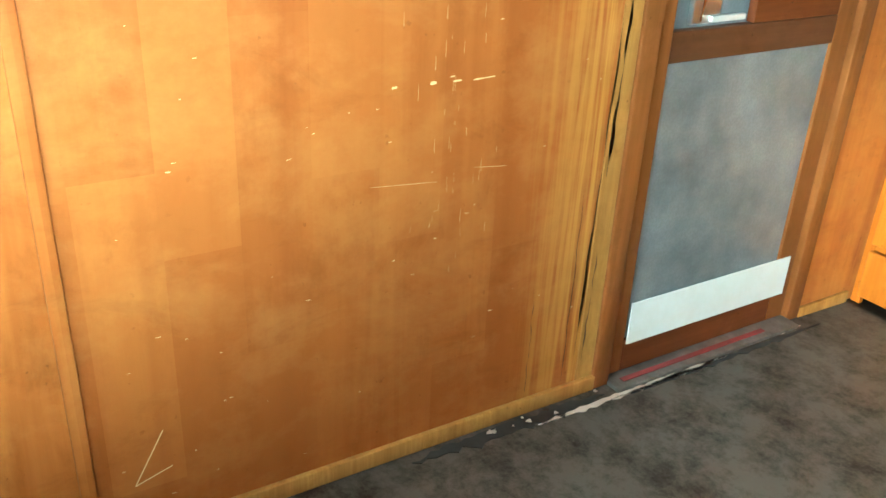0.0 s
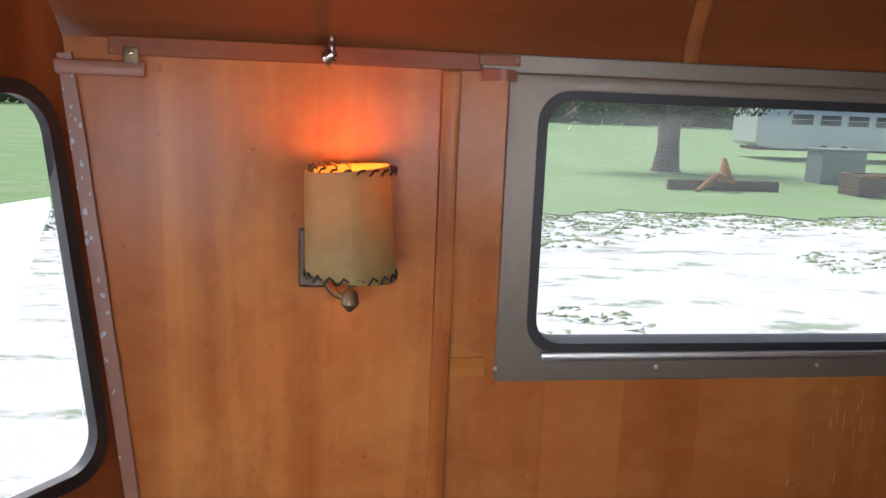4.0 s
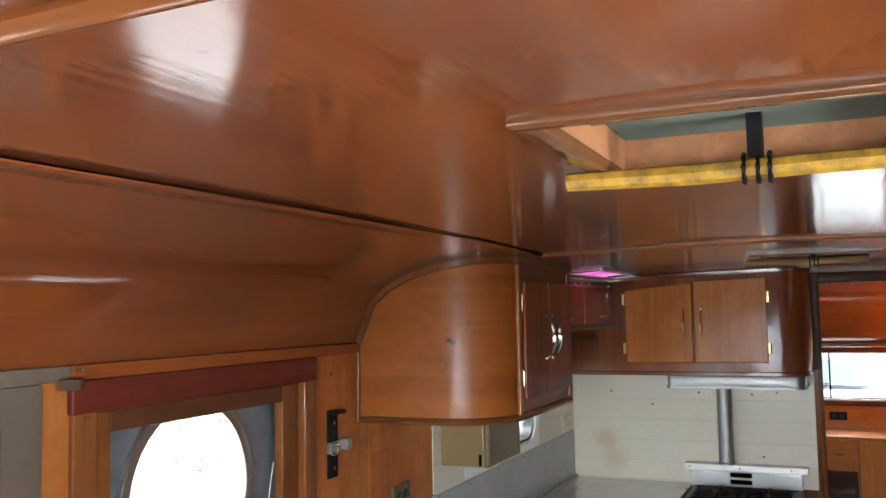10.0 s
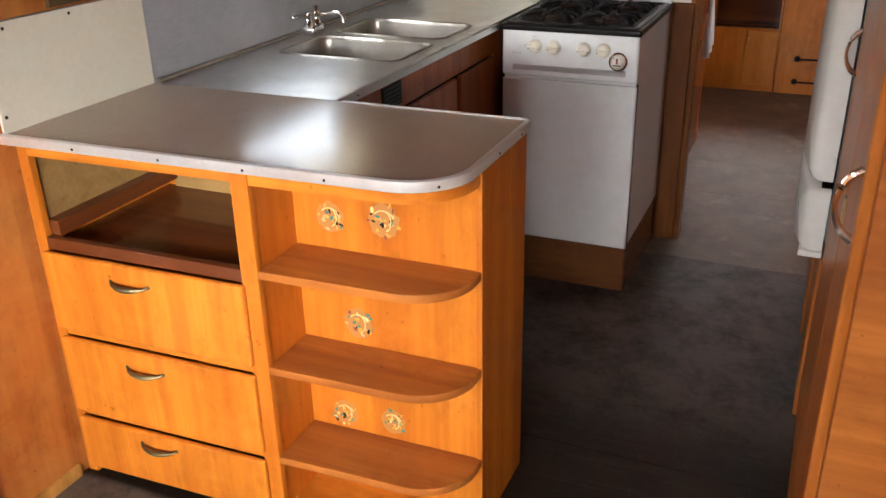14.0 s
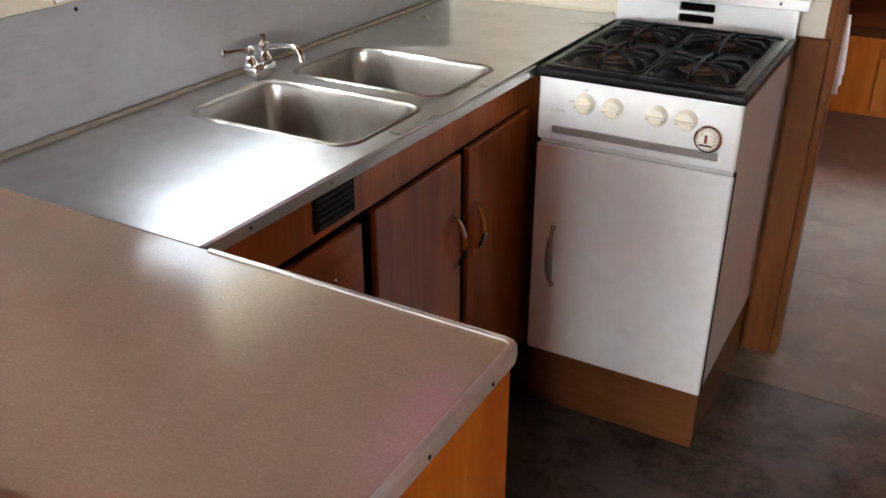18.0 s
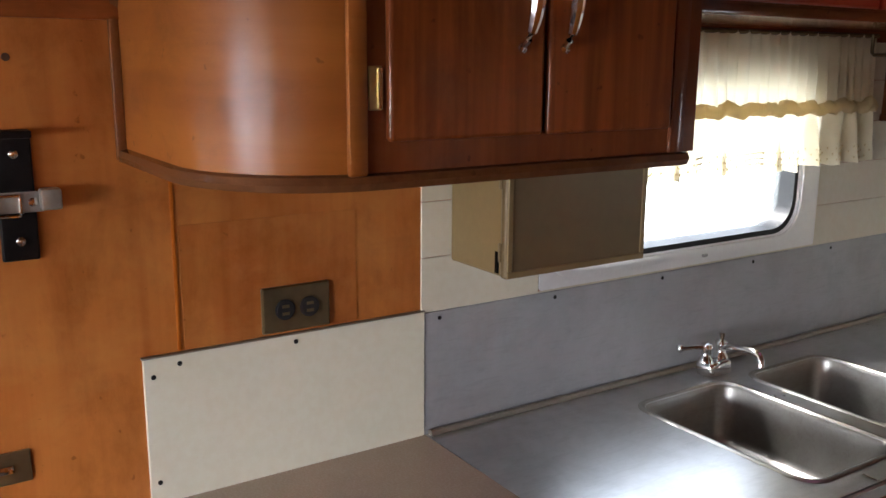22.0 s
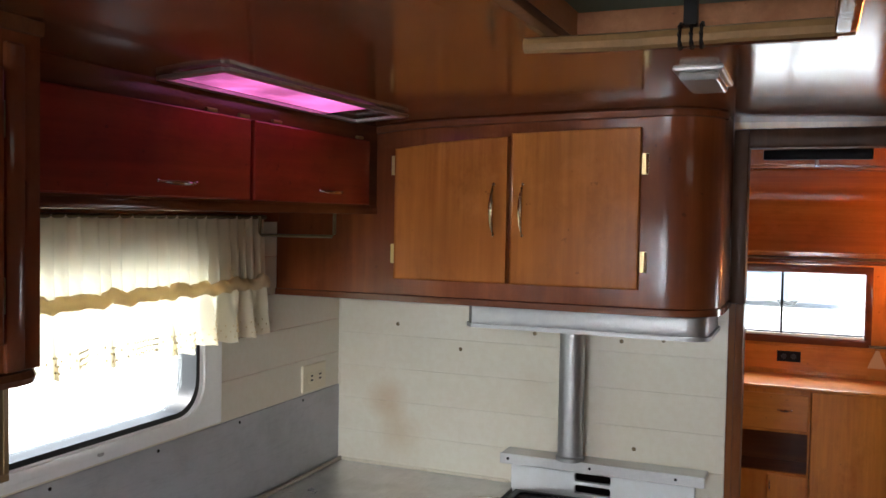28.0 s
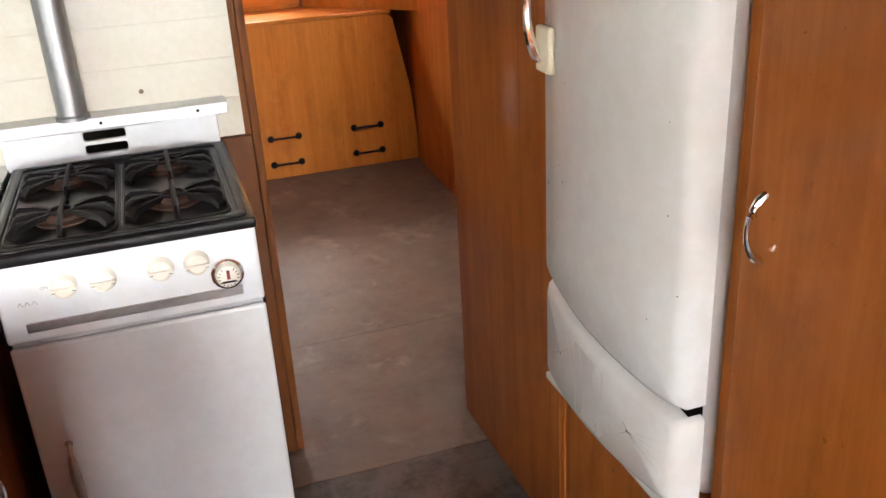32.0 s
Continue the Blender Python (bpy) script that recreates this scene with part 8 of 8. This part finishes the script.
n.color(n.mix(n.ramp(thin, (0.55, (0.0,) * 3), (0.61, (0.85,) * 3)), pale, (0.24, 0.33, 0.16)))
M_BARK = stained("bark", (0.14, 0.105, 0.075), (0.07, 0.05, 0.035), 0.9, 0, 3, 18, 0.8, 0.6)
M_LEAF = stained("leaves", (0.08, 0.13, 0.035), (0.045, 0.08, 0.02), 0.6, 0, 1, 6, 0.2, 0.5)
M_SILVER = stained("silver_trailer", (0.80, 0.82, 0.84), (0.66, 0.68, 0.70), 0.35, 0.45, 0.5, 6, 0.02, 0.4)
M_TYRE = mat("tyre_rubber", (0.015, 0.015, 0.016), 0.8)
M_RUST = stained("rusty_steel", (0.16, 0.09, 0.05), (0.06, 0.04, 0.03), 0.8, 0.2, 4, 20, 0.4, 0.6)
M_DARKGLASS = mat("dark_glass", (0.05, 0.06, 0.07), 0.1)
struct("ground", box(-90, 70, -80, 90, GROUND - 0.3, GROUND), M_GRAVEL, "pale gravel yard")
def sheet(name, pts, z, mt, label):
    bm = bmesh.new()
    bm.faces.new([bm.verts.new((x, y, z)) for x, y in pts])
    ext = bmesh.ops.extrude_face_region(bm, geom=bm.faces[:])
    bmesh.ops.translate(bm, verts=[g for g in ext["geom"] if isinstance(g, bmesh.types.BMVert)], vec=(0, 0, -0.02))
    return struct(name, bm, mt, label)


edge = [(-15.5 - 1.2 * noise.noise((y * 0.086, 0, 0)) - 0.017 * max(0, 10 - y) - 0.9 * noise.noise((y * 0.55, 4, 0)) - 0.5 * noise.noise((y * 1.9, 7, 0)), y) for y in np.concatenate([np.linspace(-60, -14, 14), np.linspace(-13.8, 30, 150), np.linspace(31, 88, 16)]).tolist()]
sheet("lawn", edge + [(-89, 88), (-89, -60)], GROUND + 0.03, M_GRASS, "green lawn beyond the gravel")
bm = bmesh.new()
rnd = random.Random(4)
for i in range(5200):
    x, y = -5.0 - 10.5 * rnd.random() ** 0.7, rnd.uniform(-12, 24)
    if i > 3400:
        x = -15.6 + rnd.gauss(0, 0.9)      # rough grass along the edge of the lawn
    elif noise.noise((x * 0.45, y * 0.22, 0)) < 0.16:
        continue
    for k in range(4):
        a, l = rnd.uniform(0, 6.28), rnd.uniform(0.01, 0.04)
        q = Vector((x + rnd.uniform(-0.1, 0.1), y + rnd.uniform(-0.15, 0.15), GROUND))
        s_ = Vector((math.cos(a), math.sin(a), 0)) * 0.07
        bm.faces.new([bm.verts.new(q - s_), bm.verts.new(q + s_), bm.verts.new(q + s_ * 0.3 + Vector((0.03 * math.sin(a), 0.03, l)))])
solo("weeds", bm, M_WEED, "sparse low weeds growing through the gravel", "weeds", "", "stuff")
# silver travel trailer
tl = thing("travel_trailer", (-36, 22, GROUND), "long silver aluminium travel trailer parked on the lawn", "trailer")
prof = [(-1.25, 0.55), (1.25, 0.55), (1.25, 1.9)] + [(1.25 * math.cos(radians(a)), 1.9 + 0.95 * math.sin(radians(a))) for a in range(15, 166, 15)] + [(-1.25, 1.9)]
bm = bmesh.new()
rings = []
for dy, k in ((-4.6, 0.55), (-4.45, 0.8), (-4.1, 0.95), (-3.6, 1.0), (3.6, 1.0), (4.1, 0.95), (4.45, 0.8), (4.6, 0.55)):
    rings.append([bm.verts.new((-36 + u * (0.7 + 0.3 * k), 22 + dy, GROUND + 0.6 + (z - 0.6) * (0.35 + 0.65 * k) + 0.45 * (1 - k))) for u, z in prof])
for q, r_ in zip(rings, rings[1:]):
    for i in range(len(q)):
        bm.faces.new((q[i], q[(i + 1) % len(q)], r_[(i + 1) % len(q)], r_[i]))
bm.faces.new(rings[0][::-1])
bm.faces.new(rings[-1])
part("shell", bm, M_SILVER, tl)
for i in range(5):
    y = 18.9 + 1.35 * i
    wn2 = part("window", box(-34.76, -34.72, y, y + 1.1, GROUND + 1.55, GROUND + 2.1, 0.02), M_SILVER, tl)
    part("pane", box(-34.72, -34.70, y + 0.06, y + 1.04, GROUND + 1.6, GROUND + 1.82), M_DARKGLASS, wn2)
    part("pane", box(-34.72, -34.70, y + 0.06, y + 1.04, GROUND + 1.85, GROUND + 2.05), M_DARKGLASS, wn2)
for y in (20.6, 21.6):
    wh = part("wheel", lathe([(0.2, 0), (0.36, 0.02), (0.36, 0.2), (0.2, 0.22)], (-34.95, y, GROUND + 0.36), (1, 0, 0), 20), M_TYRE, tl)
    part("rim", lathe([(0.19, 0), (0.16, 0.05), (0.05, 0.07)], (-34.74, y, GROUND + 0.36), (1, 0, 0), 16), M_SILVER, wh)
part("frame_rail", box(-36.6, -35.4, 17.6, 26.4, GROUND + 0.42, GROUND + 0.55), M_RUST, tl)
tl2 = copy_thing(tl, pose(-66, 12, GROUND, 0, 0, 8))
# pale car behind the place, seen through the bedroom window
M_CARPAINT = stained("faded_blue_paint", (0.24, 0.31, 0.39), (0.17, 0.22, 0.28), 0.35, 0.2, 2, 20, 0.02, 0.4)
CY, CX = 27.0, -0.6
car = thing("parked_car", (CX, CY, GROUND), "faded blue saloon car parked on the gravel behind the trailer", "car")


def side_shape(profile, y0, y1, tuck=0.0):
    """A side outline of (x, height) carried across the car, drawn in a little towards the top."""
    bm = bmesh.new()
    rings = [[bm.verts.new((CX + x, y + (tuck if y < CY else -tuck) * max(0, z - 0.85), GROUND + z)) for x, z in profile] for y in (y0, y1)]
    for k in range(len(profile)):
        bm.faces.new((rings[0][k], rings[0][(k + 1) % len(profile)], rings[1][(k + 1) % len(profile)], rings[1][k]))
    bm.faces.new(rings[0][::-1])
    bm.faces.new(rings[1])
    return bm


part("body", side_shape([(-2.25, 0.20), (2.25, 0.20), (2.32, 0.55), (2.22, 0.82), (1.25, 0.93), (-1.35, 0.93), (-2.2, 0.86), (-2.32, 0.6)], CY - 0.85, CY + 0.85), M_CARPAINT, car)
part("cabin", side_shape([(1.2, 0.931), (0.55, 1.40), (-0.75, 1.42), (-1.4, 0.931)], CY - 0.80, CY + 0.80, 0.3), M_CARPAINT, car)
for x0, x1, x2, x3 in ((0.0, 1.0, 0.50, 0.0), (-1.15, -0.1, -0.1, -0.72)):
    bm = bmesh.new()
    bm.faces.new([bm.verts.new((CX + x, CY - 0.812 + 0.3 * (z - 0.85), GROUND + z)) for x, z in ((x0, 0.96), (x1, 0.96), (x2, 1.34), (x3, 1.34))])
    ext = bmesh.ops.extrude_face_region(bm, geom=bm.faces[:])
    bmesh.ops.translate(bm, verts=[g for g in ext["geom"] if isinstance(g, bmesh.types.BMVert)], vec=(0, 0.03, 0))
    part("side_window", bm, M_DARKGLASS, car)
for x in (-1.4, 1.4):
    for y, way in ((CY - 0.84, 1), (CY + 0.84, -1)):
        wh = part("wheel", lathe([(0.18, 0), (0.31, 0.02), (0.31, 0.18), (0.18, 0.2)], (CX + x, y, GROUND + 0.31), (0, way, 0), 20), M_TYRE, car)
        part("rim", lathe([(0.17, 0.02), (0.14, 0.0), (0.04, -0.01)], (CX + x, y, GROUND + 0.31), (0, way, 0), 16), M_SILVER, wh)
for x in (2.30, -2.31):
    part("bumper", box(CX + x - 0.05, CX + x + 0.05, CY - 0.86, CY + 0.86, GROUND + 0.36, GROUND + 0.50, 0.02), M_SILVER, car)
# tree
tr_ = thing("tree", (-27, 9.9, GROUND), "old spreading tree with a forked rough trunk on the lawn", "tree")
base_ = Vector((-27, 9.9, GROUND))
rnd = random.Random(7)
bm = tube([base_ + Vector(q) for q in ((0, 0, -0.1), (0, 0, 0.15), (0.03, 0.02, 0.9), (0.0, 0.0, 1.7), (-0.05, 0.1, 2.2))], 0.3, 14, False, [0.66, 0.46, 0.36, 0.38, 0.32])
part("trunk", bm, M_BARK, tr_)
ends = []
for dy, dz, ln in ((-1.0, 1.0, 3.4), (1.1, 1.0, 3.6), (-0.2, 1.3, 4.0), (0.6, 1.2, 3.2), (-1.6, 0.7, 2.6), (1.8, 0.6, 2.8)):
    d_ = Vector((rnd.uniform(-0.5, 0.5), dy, dz)).normalized()
    q0 = base_ + Vector((0, 0, 1.75))
    pts = [q0 + d_ * ln * f_ + Vector((0, 0, -0.25 * f_ * f_)) for f_ in (0, 0.25, 0.5, 0.75, 1.0)]
    part("limb", tube(pts, 0.1, 9, False, [0.26, 0.19, 0.14, 0.09, 0.04]), M_BARK, tr_)
    ends += pts[2:]
bm = bmesh.new()
for e in ends:
    for i in range(190):
        q = e + Vector((rnd.gauss(0, 0.9), rnd.gauss(0, 1.0), rnd.gauss(0.1, 0.65)))
        if q.z < GROUND + 2.0:
            q.z = GROUND + 2.0 + rnd.random()
        a, b3 = Vector((rnd.gauss(0, 1), rnd.gauss(0, 1), rnd.gauss(0, 1))).normalized() * 0.11, Vector((rnd.gauss(0, 1), rnd.gauss(0, 1), rnd.gauss(0, 1))).normalized() * 0.07
        bm.faces.new([bm.verts.new(q - a), bm.verts.new(q + b3), bm.verts.new(q + a), bm.verts.new(q - b3)])
part("crown", bm, M_LEAF, tr_)
# farm implements at the edge of the lawn
pw = thing("grader_blade", (-21, 8.8, GROUND), "rusty grader blade with an orange hitch lying in the grass", "farm implement")
part("blade", box(-21.1, -20.95, 7.4, 10.6, GROUND + 0.02, GROUND + 0.30, 0.02), M_RUST, pw)
part("hitch", tube([(-21.0, 8.6, GROUND + 0.15), (-20.6, 8.7, GROUND + 0.5), (-20.9, 8.9, GROUND + 0.85), (-21.05, 9.2, GROUND + 0.35)], 0.08, 7), M_ORANGE, pw)
part("hitch", tube([(-20.5, 8.0, GROUND + 0.05), (-20.9, 8.7, GROUND + 0.45), (-21.0, 9.3, GROUND + 0.25)], 0.07, 7), M_ORANGE, pw)
tk = thing("steel_trough", (-20.5, 13.6, GROUND), "long rusty steel trough beside the gravel", "trough")
part("body", holed(rr(-21.0, 12.4, -20.1, 15.6), [rr(-20.9, 12.5, -20.2, 15.5)], "z", GROUND, 0.62), M_RUST, tk)
part("floor_sheet", box(-20.9, -20.2, 12.5, 15.5, GROUND + 0.05, GROUND + 0.1), M_RUST, tk)
part("rim", tube([(-20.05, 12.4, GROUND + 0.6), (-20.05, 15.6, GROUND + 0.6)], 0.05, 7), M_RUST2, tk)
ut = thing("utility_cabinet", (-24, 14.2, GROUND), "plain grey green metal utility cabinet on the lawn", "cabinet")
part("body", box(-24.5, -23.6, 13.5, 15.0, GROUND, GROUND + 1.05, 0.03), M_UTIL, ut)
part("lid", box(-24.55, -23.55, 13.45, 15.05, GROUND + 1.05, GROUND + 1.12, 0.02), M_UTIL, ut)
# far tree line closes the view
bm = bmesh.new()
rnd = random.Random(9)
for i in range(5200):
    y = rnd.uniform(-70, 85)
    z = GROUND + rnd.random() ** 1.3 * (6.5 + 2.5 * noise.noise((y * 0.08, 0, 0)))
    q = Vector((-82 + rnd.gauss(0, 1.6), y, z))
    a, b3 = Vector((0.1 * rnd.gauss(0, 1), rnd.gauss(0, 1), rnd.gauss(0, 1))).normalized() * 0.7, Vector((0.1 * rnd.gauss(0, 1), rnd.gauss(0, 1), rnd.gauss(0, 1))).normalized() * 0.5
    bm.faces.new([bm.verts.new(q - a), bm.verts.new(q + b3), bm.verts.new(q + a), bm.verts.new(q - b3)])
solo("tree_line", bm, M_LEAF, "distant line of green trees at the edge of the field", "trees", "", "stuff")
